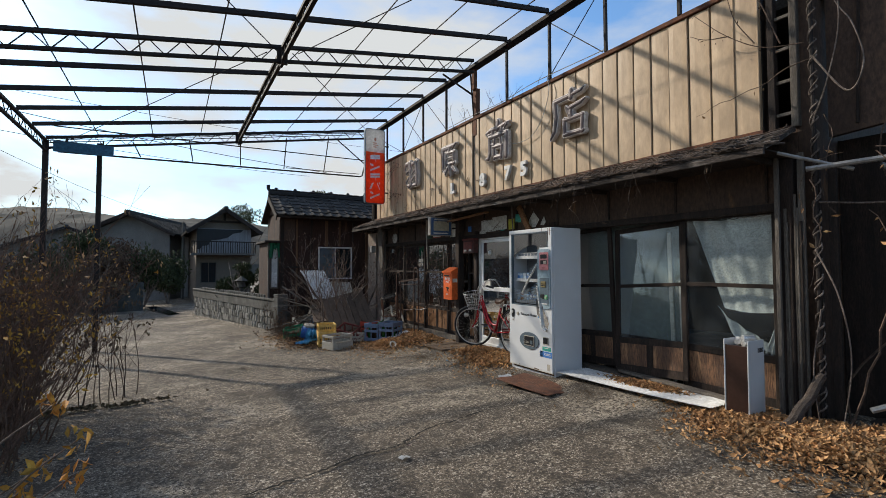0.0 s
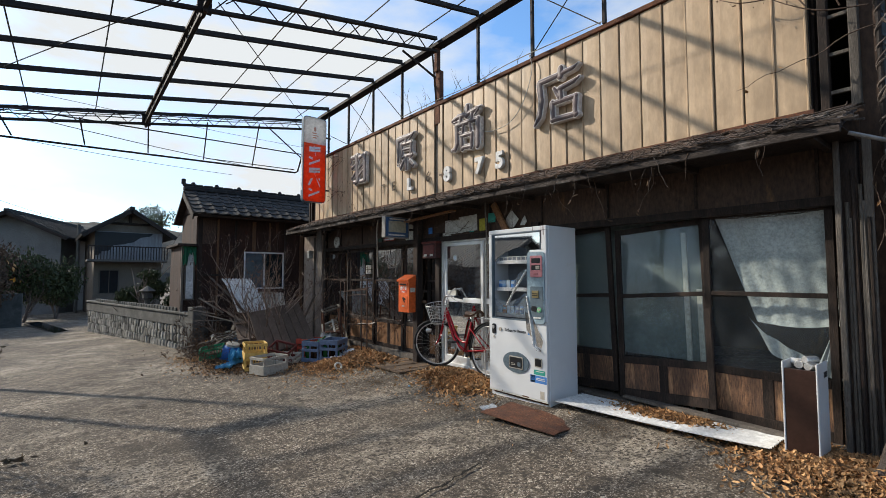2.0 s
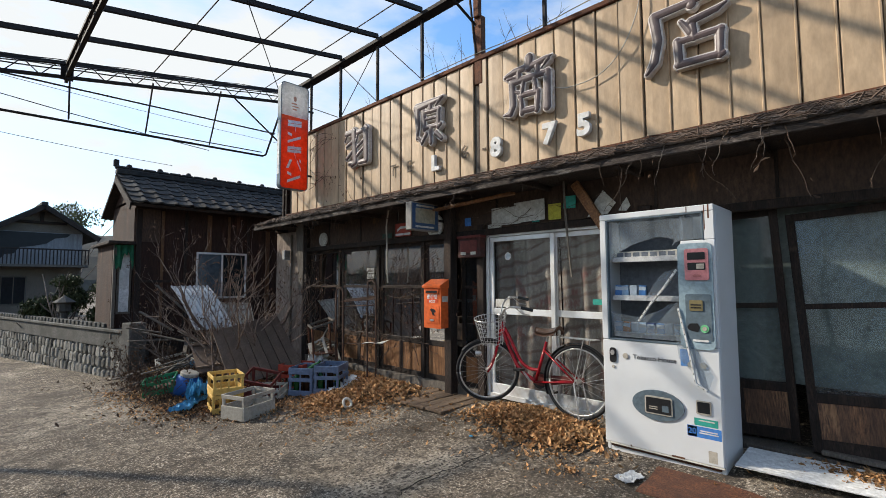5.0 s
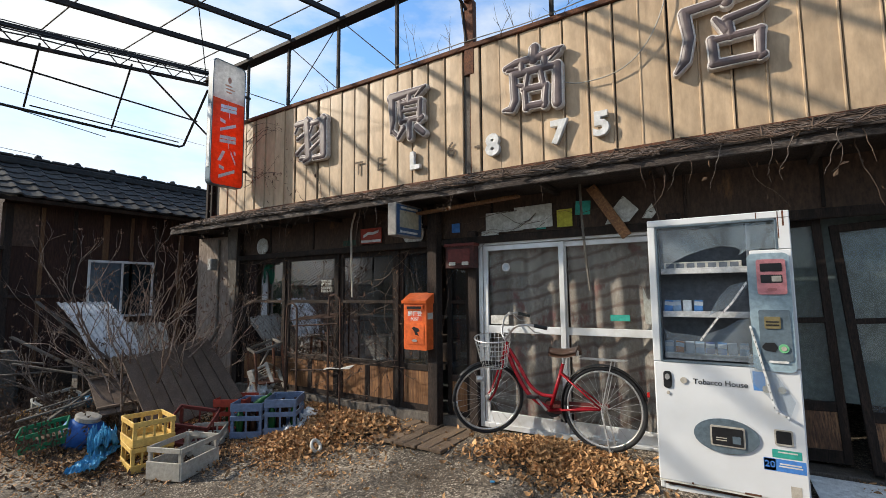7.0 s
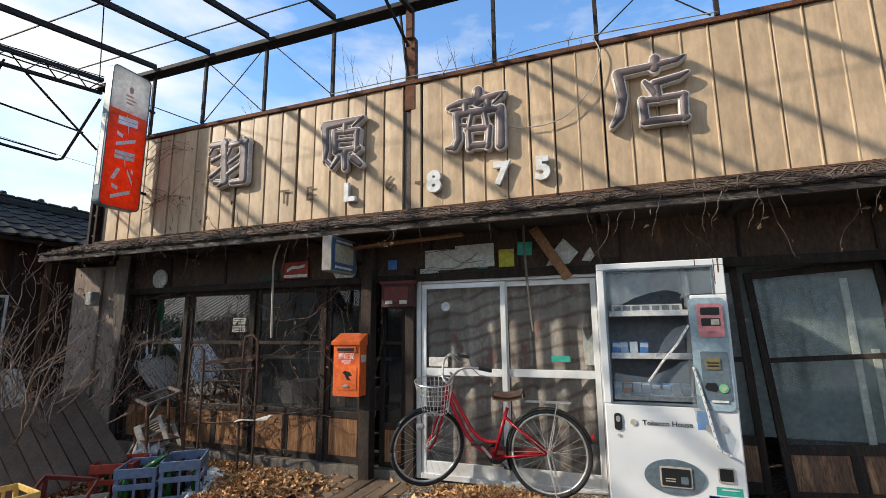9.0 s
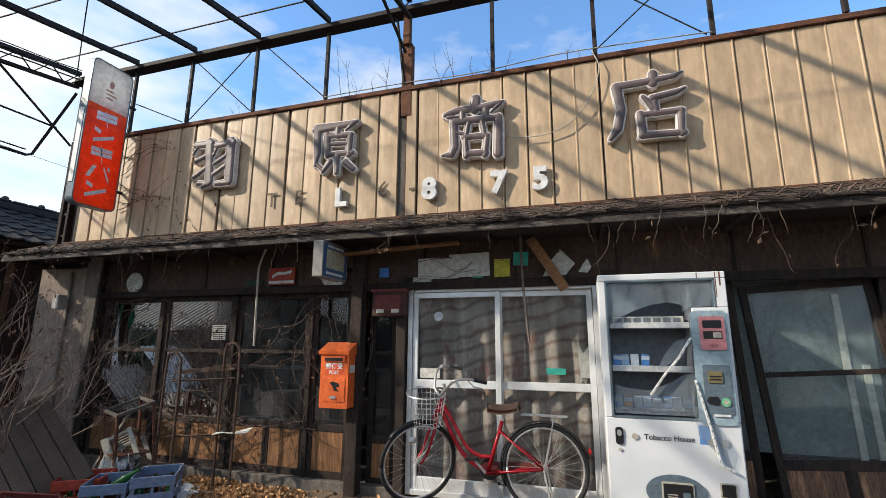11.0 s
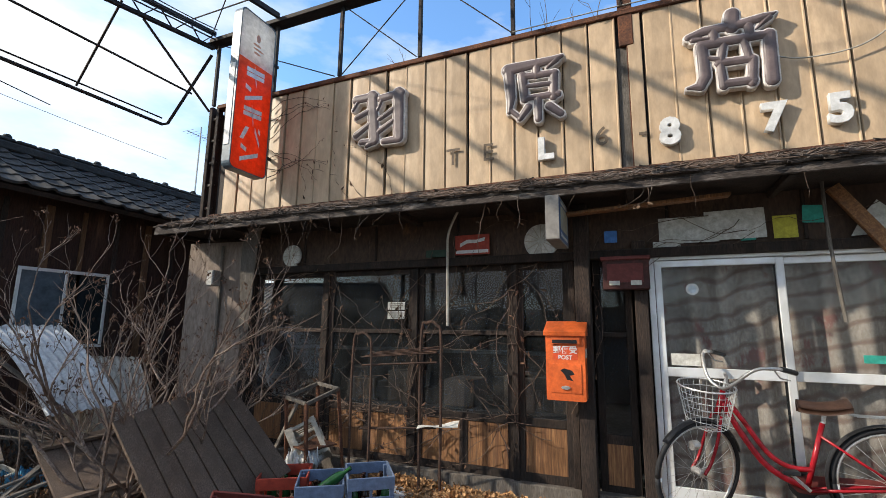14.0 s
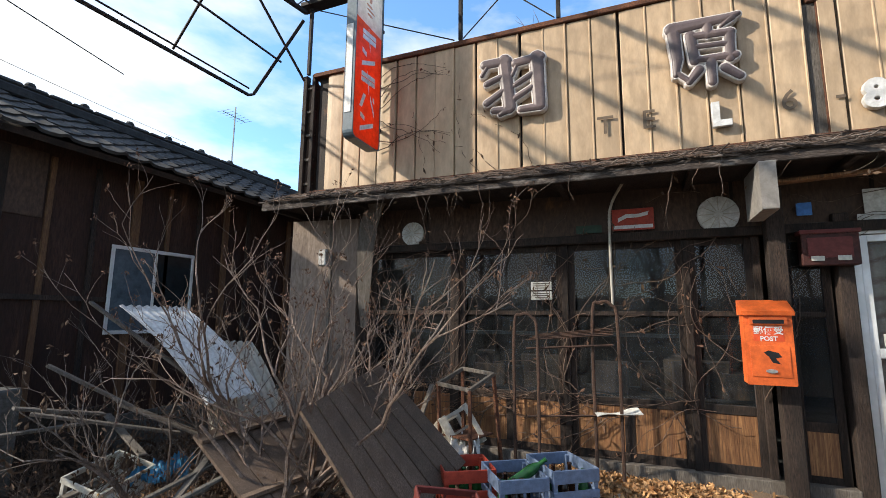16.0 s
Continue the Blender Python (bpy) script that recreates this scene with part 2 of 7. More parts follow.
# ---- mesh helpers ----
class Shape:
    """Gathers vertices and faces, then becomes one mesh."""

    def __init__(self):
        self.v, self.f, self.smooth = [], [], False

    def add(self, vs, fs):
        k = len(self.v)
        self.v += [tuple(p) for p in vs]
        self.f += [tuple(i + k for i in q) for q in fs]
        return self

    def box(self, a, b, c=0.0, m=None):
        """A box from corner a to corner b, its edges chamfered by c, moved by m."""
        (x0, y0, z0), (x1, y1, z1) = a, b
        if c <= 0:
            vs = [Vector((x, y, z)) for x in (x0, x1) for y in (y0, y1) for z in (z0, z1)]
            fs = [(0, 1, 3, 2), (4, 6, 7, 5), (0, 4, 5, 1), (2, 3, 7, 6), (0, 2, 6, 4), (1, 5, 7, 3)]
        else:
            vs, ix = [], {}
            for i in (0, 1):
                for j in (0, 1):
                    for k in (0, 1):
                        p, s = ((x0, x1)[i], (y0, y1)[j], (z0, z1)[k]), (1 - 2 * i, 1 - 2 * j, 1 - 2 * k)
                        for ax in range(3):
                            q = [p[d] + (0 if d == ax else s[d] * c) for d in range(3)]
                            ix[i, j, k, ax] = len(vs)
                            vs.append(Vector(q))
            fs = []
            for ax in range(3):
                o = [d for d in range(3) if d != ax]
                for side in (0, 1):
                    loop = []
                    for u, w in ((0, 0), (1, 0), (1, 1), (0, 1)):
                        key = [0, 0, 0]
                        key[ax], key[o[0]], key[o[1]] = side, u, w
                        loop.append(ix[(*key, ax)])
                    flip = (side == 0) != (ax == 1)
                    fs.append(tuple(reversed(loop)) if flip else tuple(loop))
                for u in (0, 1):
                    for w in (0, 1):
                        ka, kb = [0, 0, 0], [0, 0, 0]
                        ka[ax], kb[ax] = 0, 1
                        ka[o[0]] = kb[o[0]] = u
                        ka[o[1]] = kb[o[1]] = w
                        q = (ix[(*ka, o[0])], ix[(*kb, o[0])], ix[(*kb, o[1])], ix[(*ka, o[1])])
                        flip = ((u + w) % 2 == 0) != (ax == 1)
                        fs.append(tuple(reversed(q)) if flip else q)
            for i in (0, 1):
                for j in (0, 1):
                    for k in (0, 1):
                        q = (ix[i, j, k, 0], ix[i, j, k, 1], ix[i, j, k, 2])
                        fs.append(tuple(reversed(q)) if (i + j + k) % 2 == 0 else q)
        if m is not None:
            vs = [m @ p for p in vs]
        return self.add(vs, fs)

    def tube(self, pts, r, n=6, tip=None):
        """A round tube along points; tip: the radius at the far end."""
        pts = [Vector(p) for p in pts]
        tip = r if tip is None else tip
        rings, up = [], None
        for i, p in enumerate(pts):
            d = (pts[min(i + 1, len(pts) - 1)] - pts[max(i - 1, 0)])
            d = d.normalized() if d.length > 1e-9 else Vector((0, 0, 1))
            if up is None:
                up = Vector((0, 0, 1)) if abs(d.z) < 0.9 else Vector((1, 0, 0))
            s = d.cross(up).normalized()
            up = s.cross(d).normalized()
            q = r + (tip - r) * i / max(1, len(pts) - 1)
            rings.append([p + (s * math.cos(2 * math.pi * k / n) + up * math.sin(2 * math.pi * k / n)) * q for k in range(n)])
        vs = [p for ring in rings for p in ring]
        fs = [(i * n + k, i * n + (k + 1) % n, (i + 1) * n + (k + 1) % n, (i + 1) * n + k) for i in range(len(pts) - 1) for k in range(n)]
        fs += [tuple(reversed(range(n))), tuple(range((len(pts) - 1) * n, len(pts) * n))]
        return self.add(vs, fs)

    def bar(self, p, q, w, h, c=0.0):
        """A square bar from p to q: w across, h high."""
        p, q = Vector(p), Vector(q)
        d = q - p
        side = Vector((d.y, -d.x, 0))
        side = side.normalized() if side.length > 1e-6 else Vector((1, 0, 0))
        up = side.cross(d.normalized())
        m = Matrix((side, d.normalized(), up)).transposed().to_4x4()
        m.translation = p
        return self.box((-w / 2, 0, -h / 2), (w / 2, d.length, h / 2), c, m)

    def lathe(self, prof, n=16, m=None, ends=True):
        """A turned shape about z from (radius, height) pairs."""
        vs = [Vector((r * math.cos(2 * math.pi * k / n), r * math.sin(2 * math.pi * k / n), z)) for r, z in prof for k in range(n)]
        fs = [(i * n + k, i * n + (k + 1) % n, (i + 1) * n + (k + 1) % n, (i + 1) * n + k) for i in range(len(prof) - 1) for k in range(n)]
        if ends:
            fs += [tuple(reversed(range(n))), tuple(range((len(prof) - 1) * n, len(prof) * n))]
        if m is not None:
            vs = [m @ p for p in vs]
        return self.add(vs, fs)

    def prism(self, poly, a, b, m=None):
        """A flat outline (x, y) drawn out from z=a to z=b."""
        n = len(poly)
        vs = [Vector((x, y, z)) for z in (a, b) for x, y in poly]
        fs = [tuple(reversed(range(n))), tuple(range(n, 2 * n))] + [(k, (k + 1) % n, n + (k + 1) % n, n + k) for k in range(n)]
        if m is not None:
            vs = [m @ p for p in vs]
        return self.add(vs, fs)

    def grid(self, fn, nu, nv, thick=None):
        """A sheet of fn(u, v), u and v from 0 to 1; thick: a second skin at that offset."""
        vs = [Vector(fn(i / nu, j / nv)) for i in range(nu + 1) for j in range(nv + 1)]
        w = nv + 1
        fs = [(i * w + j, (i + 1) * w + j, (i + 1) * w + j + 1, i * w + j + 1) for i in range(nu) for j in range(nv)]
        if thick:
            t, k = Vector(thick), len(vs)
            vs += [p - t for p in vs]
            fs += [tuple(reversed([i + k for i in q])) for q in fs]
            rim = [i * w for i in range(nu + 1)] + [nu * w + j for j in range(1, w)] + [i * w + nv for i in range(nu - 1, -1, -1)] + [j for j in range(nv - 1, 0, -1)]
            fs += [(rim[i], rim[(i + 1) % len(rim)], rim[(i + 1) % len(rim)] + k, rim[i] + k) for i in range(len(rim))]
        return self.add(vs, fs)

    def mesh(self, name, material, smooth=False):
        me = bpy.data.meshes.new(name)
        me.from_pydata(self.v, [], self.f)
        me.materials.append(material)
        if smooth:
            me.polygons.foreach_set("use_smooth", [True] * len(me.polygons))
        me.update()
        return me


def part(name, sh, material, parent=None, label="", smooth=False):
    """One mesh object under a thing or a part, in the thing's own axes."""
    ob = new(name, sh if isinstance(sh, bpy.types.Mesh) else sh.mesh(name, material, smooth))
    ob.parent = parent
    return tagged(ob, label)


def thing(name, label, category, m=None, group=""):
    ob = new(name)
    ob.empty_display_size = 0.1
    ob.matrix_world = m if m is not None else Matrix()
    return tagged(ob, label, category, group)


def piece_of(name, sh, material, label, category, m=None, group="", smooth=False):
    """A thing that is one plain mesh."""
    ob = new(name, sh if isinstance(sh, bpy.types.Mesh) else sh.mesh(name, material, smooth))
    if m is not None:
        ob.matrix_world = m
    return tagged(ob, label, category, group)


def setting(name, sh, material, label, parent=None):
    ob = new(name, sh if isinstance(sh, bpy.types.Mesh) else sh.mesh(name, material))
    ob.parent = parent
    return tagged(ob, label, kind="structure") if parent is None else tagged(ob, label)


def B(a, b, c=0.0, m=None):
    return Shape().box(a, b, c, m)


def pane_quad(y0, y1, z0, z1, x=0.0):
    """A sheet of glass facing -x."""
    return Shape().add([(x, y0, z0), (x, y0, z1), (x, y1, z1), (x, y1, z0)], [(3, 2, 1, 0)])


def writing(text, size, depth, bold=0.0, bevel=0.0):
    """Letters as a mesh: read along +x, up +y, drawn out along z, centred on the origin."""
    cu = bpy.data.curves.new("letters", "FONT")
    cu.body, cu.size, cu.extrude, cu.offset, cu.bevel_depth = text, size, depth, bold, bevel
    cu.align_x, cu.align_y, cu.resolution_u = "CENTER", "CENTER", 3
    ob = new("letters", cu)
    me = bpy.data.meshes.new_from_object(ob.evaluated_get(bpy.context.evaluated_depsgraph_get()))
    bpy.data.objects.remove(ob)
    bpy.data.curves.remove(cu)
    return me


def inked(me, material):
    me.materials.clear()
    me.materials.append(material)
    return me


def ground_z(x, y):
    """The yard falls gently along the road."""
    yy = y if y < 14 else 14 + (y - 14) * 0.6
    yy = min(max(yy, -6), 30)
    xx = min(max(x, -4), 6)
    k = min(max((x - 3.5) / 0.8, 0), 1) * min(max((y - 2.0) / 1.5, 0), 1)
    return -0.054 + 0.03 * xx - 0.03 * yy + 0.06 * k * k * (3 - 2 * k)


rng = random.Random(4)

# ---- ground ----
def _axis(lo, hi, near_lo, near_hi, step):
    out, v = [], near_lo
    while v <= near_hi + 1e-6:
        out.append(v)
        v += step
    g, s = near_hi, step
    while g < hi:
        s *= 1.5
        g += s
        out.append(min(g, hi))
    g, s = near_lo, step
    while g > lo:
        s *= 1.5
        g -= s
        out.insert(0, max(g, lo))
    return out


gx, gy = _axis(-900, 900, -5, 7, 0.2), _axis(-600, 1500, -4, 26, 0.2)
_vs = [(x, y, ground_z(x, y) + (0.008 * noise.noise((x * 0.9, y * 0.9, 0)) + 0.004 * noise.noise((x * 3, y * 3, 5)) if abs(x) < 8 else 0)) for x in gx for y in gy]
_w = len(gy)
_fs = [(i * _w + j, (i + 1) * _w + j, (i + 1) * _w + j + 1, i * _w + j + 1) for i in range(len(gx) - 1) for j in range(_w - 1)]
ground = setting("ground", Shape().add(_vs, _fs), CONCRETE, "worn grey concrete yard and lane with stains and cracks")


def crack(pts, w, seed, fill=None, label="dark crack in the concrete filled with soil"):
    r = random.Random(seed)
    line = []
    for (ax, ay), (bx, by) in zip(pts, pts[1:]):
        for k in range(14):
            t = k / 14
            line.append((ax + (bx - ax) * t + r.uniform(-.02, .02), ay + (by - ay) * t + r.uniform(-.02, .02)))
    vs = []
    for i, (x, y) in enumerate(line):
        q = line[min(i + 1, len(line) - 1)]
        p = line[max(i - 1, 0)]
        d = Vector((q[0] - p[0], q[1] - p[1], 0)).normalized()
        s = Vector((-d.y, d.x, 0)) * w * r.uniform(0.4, 1.2)
        z = ground_z(x, y) + 0.0165
        vs += [(x + s.x, y + s.y, z), (x - s.x, y - s.y, z)]
    setting("ground_crack", Shape().add(vs, [(2 * i, 2 * i + 1, 2 * i + 3, 2 * i + 2) for i in range(len(line) - 1)]), fill or SOIL, label)


CRACKFILL = mat("dark_crack_soil", (.022, .018, .014), .95, second=(.012, .01, .008), scale=9, fine=40, bump=.5)
crack([(0.42, 3.33), (0.92, 3.4), (1.3, 3.52), (1.58, 3.49), (1.96, 3.71), (2.74, 3.86)], 0.012, 1, CRACKFILL)
crack([(1.82, 5.71), (2.7, 5.96), (3.59, 5.91)], 0.007, 5, CRACKFILL)
crack([(2.74, 3.86), (3.4, 4.1), (3.7, 4.6)], 0.005, 6)
crack([(0.2, 8.2), (1.2, 7.9), (2.4, 7.8)], 0.007, 3)
crack([(-1.0, 5.0), (0.6, 4.6), (1.6, 5.1)], 0.005, 4)

# ---- shop building ----
FX = 4.83      # the glass line of the shop front
Y0, Y1 = 1.95, 11.9
setting("floor", B((4.9, Y0, -0.22), (9.6, Y1, 0.02)), CAP, "dim concrete shop floor")
setting("ceiling", B((4.9, Y0, 2.56), (9.6, Y1, 2.66)), BROWNBOARD, "dim boarded shop ceiling")
setting("wall_back", B((9.5, Y0, 0.02), (9.65, Y1, 2.56)), BROWNBOARD, "dark inner back wall of the shop")
setting("wall_south", B((4.80, 1.83, -0.2), (9.65, 1.948, 4.0)), BROWNBOARD, "dark brown board end wall")
setting("wall_north", B((4.80, 11.905, -0.4), (9.65, 12.02, 4.0)), BROWNBOARD, "brown board end wall beside the hut")
setting("wall_header", B((4.80, Y0, 1.93), (4.92, Y1, 2.62)), BROWNBOARD, "dark stained board band above the shop windows")
for k in range(11):   # upright joints of the header boards
    y = 2.2 + k * 0.91
    setting("header_batten", B((4.782, y, 1.95), (4.80, y + 0.025, 2.4), 0.003), DARKWOOD, "narrow dark batten")
setting("wall_sign_backing", B((4.86, Y0 + 0.25, 2.6), (5.0, Y1, 4.05)), DARKWOOD, "timber backing behind the sign board")
roof = setting("roof", Shape().add([(4.95, 1.7, 3.9), (9.8, 1.7, 2.9), (9.8, 12.1, 2.9), (4.95, 12.1, 3.9), (4.95, 1.7, 3.8), (9.8, 1.7, 2.8), (9.8, 12.1, 2.8), (4.95, 12.1, 3.8)],
               [(0, 1, 2, 3), (7, 6, 5, 4), (0, 4, 5, 1), (1, 5, 6, 2), (2, 6, 7, 3), (3, 7, 4, 0)]), TILE, "dark low-pitched shop roof")

# sign board: upright metal panels with raised seams
FASX = 4.765
fascia = setting("wall_fascia", B((4.80, 2.22, 2.60), (4.858, 11.86, 4.06)), STEEL, "long shop sign board of upright tan metal panels")


def fascia_panel(w):
    s = Shape()
    z0, z1 = 2.63, 4.04
    ys = [0.0, 0.004, 0.013, 0.020, w * 0.3, w * 0.7, w - 0.012, w - 0.003]
    xs = [0.006, -0.011, -0.012, -0.002, -0.005, -0.006, -0.002, 0.006]
    vs = [(x, y, z) for z in (z0, z1) for x, y in zip(xs, ys)]
    n = len(ys)
    s.add(vs, [(k + 1, k, n + k, n + k + 1) for k in range(n - 1)])
    s.add([(0.03, 0, z0), (0.03, w, z0), (0.03, w, z1), (0.03, 0, z1)], [(0, 1, 2, 3)])
    return s.mesh("panel", PANEL)


PW = 0.2315
pan = fascia_panel(PW)
yy = 2.226
while yy + PW < 11.88:
    if not (6.90 < yy + PW / 2 < 7.05):
        ob = part("panel", pan, PANEL, fascia)
        ob.location, ob.rotation_euler = (FASX + rng.uniform(-.003, .003), yy, rng.uniform(-.006, .006)), (rng.uniform(-.003, .003), 0, rng.uniform(-.009, .009))
    yy += PW
part("top_flashing", B((4.735, 2.2, 4.045), (4.90, 11.92, 4.10), 0.006), RUST, fascia, "rusty flat bar along the top")
part("bottom_flashing", B((4.735, 2.2, 2.595), (4.80, 11.9, 2.632), 0.004), RUST, fascia, "rusty strip along the foot")
part("column", B((4.745, 6.93, 3.75), (4.83, 7.05, 4.62), 0.006), RUST, fascia, "rusty square steel column")
part("gap_brick", B((4.775, 6.985, 2.63), (4.82, 7.075, 3.75), 0.004), GREYWOOD, fascia, "bare grey strip where a panel is missing")
part("gap_edge", B((4.752, 6.87, 2.63), (4.80, 6.98, 4.04), 0.004), PANEL, fascia, "narrow bent strip of tan metal")
part("gap_edge", B((4.756, 6.98, 2.63), (4.79, 6.99, 3.75), 0.002), RUST, fascia)
for y, n in ((2.0, 0), (11.9, 1)):   # open framing at both ends
    fr = thing("end_frame", "bare dark timber framing with rungs beside the sign board", "timber frame", pose(4.8, y + (0.02 if n else 0), 2.6), "sign board end frames")
    part("upright", B((-0.05, -0.02 if n else -.08, 0), (0.02, 0.03 if n else -0.02, 1.5), 0.006), GREYWOOD if not n else DARKWOOD, fr)
    part("upright", B((-0.05, 0.10, 0), (0.02, 0.16, 1.5), 0.006), DARKWOOD, fr)
    for k in range(5):
        part("rung", B((-0.03, -0.02, 0.12 + k * 0.3), (0.0, 0.12, 0.15 + k * 0.3), 0.004), GREYWOOD, fr)

# eave below the sign board
eave = setting("eave", Shape().grid(lambda u, v: (4.76 - 0.56 * u, 1.95 + 10.12 * v, 2.60 - 0.235 * u + 0.012 * noise.noise((u * 3, v * 40, 0)) + 0.02 * noise.noise((1, v * 9, 2))), 8, 160, (0, 0, 0.045)), BARK,
               "narrow sloping eave of ragged grey roofing with dead creeper")
part("fascia_board", B((4.19, 1.95, 2.285), (4.215, 12.07, 2.335), 0.005), BARK, eave, "dark weathered edge board")
part("soffit", B((4.215, 1.95, 2.325), (4.80, 12.07, 2.335)), DARKWOOD, eave, "dark soffit")
for k in range(11):
    y = 2.1 + k * 0.98
    part("rafter", B((4.22, y, 2.275), (4.79, y + 0.05, 2.323), 0.004), DARKWOOD, eave)
# ragged bark-like scales along the edge
s = Shape()
for k in range(1300):
    y, u = rng.uniform(1.97, 12.03), rng.random() ** 1.8
    x, z = 4.19 + 0.5 * u, 2.366 + 0.212 * u
    m = pose(x, y, z, rng.uniform(-8, 8), -25 + rng.uniform(-14, 10), rng.uniform(-25, 25))
    a, b = rng.uniform(.006, .026), rng.uniform(.06, .40)
    s.box((-a / 2, -b / 2, -.004), (a / 2, b / 2, .008), 0, m)
tagged(part("roofing_scrap", s, BARK, eave, "loose curled scraps of roofing"), kind="stuff")


def timber(name, a, b, material=DARKWOOD, label="dark weathered timber post", parent=None, c=0.006):
    return setting(name, B(a, b, c), material, label, parent)


timber("post_corner", (4.70, 1.96, -0.15), (4.86, 2.10, 2.32))
timber("post_north", (4.74, 11.08, -0.35), (4.88, 11.2, 2.32))
timber("post_door", (4.74, 6.94, -0.2), (4.90, 7.04, 2.0))
pillar = timber("post_porch", (4.63, 7.37, ground_z(4.7, 7.4)), (4.75, 7.49, 2.32), label="near-black square timber porch post")
timber("post_middle", (4.76, 4.98, -0.1), (4.90, 5.10, 2.0))
timber("sill_south", (4.70, 2.1, -0.10), (4.92, 5.0, 0.06), GREYWOOD, "grey weathered sill beam")
timber("sill_north", (4.74, 7.04, -0.26), (4.92, 11.1, 0.02), GREYWOOD, "grey weathered sill beam")
timber("lintel", (4.735, 2.1, 1.86), (4.80, 11.1, 1.935), DARKWOOD, "dark weathered lintel beam")


DARKPLY = mat("dark_stained_veneer", (.27, .14, .075), .75, second=(.085, .05, .036), scale=3, stretch=(2.5, 2.5, .35), fine=40, bump=.5, third=(.34, .19, .10), third_scale=5, third_cut=(.55, .72))


def sash(name, y0, y1, z0, z1, mid, base, x, label, panes=PANE, lean=0.0, tilt=0.0, frame_mat=DARKWOOD, veneer=None):
    """A sliding wooden sash: stiles, rails, an upper and a lower pane, veneer panels at the foot."""
    w = y1 - y0
    ob = thing(name, label, "window", pose(x, y0, z0, lean, tilt, 0))
    ob["kind"] = "structure"
    h = z1 - z0
    f = 0.055
    for y in (0, w - f):
        part("stile", B((-.018, y, 0), (.018, y + f, h), .003), frame_mat, ob)
    for z, t in ((h - f, f), (mid - z0 - .02, .04), (base - z0 - .04, .07), (0, .09)):
        part("rail", B((-.016, f, z), (.016, w - f, z + t), .003), frame_mat, ob)
    for a, b in ((base - z0 + .03, mid - z0 - .02), (mid - z0 + .02, h - f)):
        part("pane", pane_quad(f, w - f, a, b), panes, ob)
    if base - z0 > 0.2:
        n = 2 if w > 0.6 else 1
        for k in range(n):
            ya, yb = f + k * (w - 2 * f) / n, f + (k + 1) * (w - 2 * f) / n
            part("veneer_panel", B((-.008, ya + (.04 if k else 0), .09), (.006, yb - (.0 if k == n - 1 else .04), base - z0 - .04), .002), veneer or PLY, ob, "split weathered veneer")
            if k:
                part("muntin", B((-.014, ya - .04, .09), (.014, ya + .04, base - z0 - .04), .002), frame_mat, ob)
    return ob


for y0, y1, x in ((10.10, 11.06, 4.83), (9.05, 10.05, 4.825), (8.06, 9.0, 4.83), (7.56, 8.02, 4.825)):
    sash("window_north", y0, y1, 0.0, 1.86, 1.24, 0.5, x, "dusty dark wooden shop window with veneer panels below")
    timber("mullion", (4.78, y0 - .05, -.02), (4.81, y0 + .005, 1.86), DARKWOOD, "dark window mullion", c=.004)
sash("window_narrow", 7.06, 7.36, -0.02, 1.86, 1.24, 0.42, 4.84, "narrow dark wooden window beside the porch post")
sash("window_south", 2.13, 3.08, 0.05, 1.90, 1.17, 0.5, 4.82, "wooden shop window with a fallen white curtain behind", DIM, veneer=DARKPLY)
sash("window_south", 2.98, 3.90, 0.14, 1.88, 1.17, 0.52, 4.75, "leaning wooden sliding window with frosted panes", DIM, lean=-3.6, tilt=4.5, veneer=DARKPLY)
sash("window_south", 3.98, 4.75, 0.10, 1.88, 1.12, 0.5, 4.86, "shaded wooden window beside the vending machine", DIM, lean=-2.5, veneer=DARKPLY)

# aluminium sliding doors
door = thing("door_aluminium", "aluminium sliding shop doors, closed, curtain behind the glass", "door", pose(FX, 5.13, -0.03))
door["kind"] = "structure"
W, H = 1.80, 1.91
for a, b in (((-.05, 0, 0), (.05, .045, H)), ((-.05, W - .045, 0), (.05, W, H)), ((-.05, .045, H - .045), (.05, W - .045, H)), ((-.05, .045, 0), (.05, W - .045, .05))):
    part("frame", B(a, b, .003), ALU, door)
for i, (y0, x) in enumerate(((0.05, .015), (W / 2 - .02, -.02))):
    leafd = part("door_leaf", B((x - .014, y0, .05), (x + .014, y0 + .05, H - .05), .003), ALU, door)
    for a, b in (((y0 + W / 2 - .08, .05), (y0 + W / 2 - .03, H - .05)), ((y0 + .05, .05), (y0 + W / 2 - .08, .16)), ((y0 + .05, .96), (y0 + W / 2 - .08, 1.03)), ((y0 + .05, H - .1), (y0 + W / 2 - .08, H - .05))):
        part("rail", B((x - .014, a[0], a[1]), (x + .014, b[0], b[1]), .003), ALU, leafd)
    for z0, z1 in ((.16, .96), (1.03, H - .1)):
        part("pane", pane_quad(y0 + .05, y0 + W / 2 - .08, z0, z1, x), DOORPANE, leafd)

# ---- steel canopy ----
BLACKP_ = mat("cable_and_hole_black", (.018, .018, .02), .5, second=(.012, .012, .013), scale=5, fine=25, bump=.05)

def cz(x):
    """Height of the canopy's purlins: it falls away from the shop."""
    return 5.10 - 0.165 * (4.74 - x)


canopy = thing("canopy_frame", "bare rusty steel canopy frame without roofing over the yard", "canopy frame")
XL = -2.25


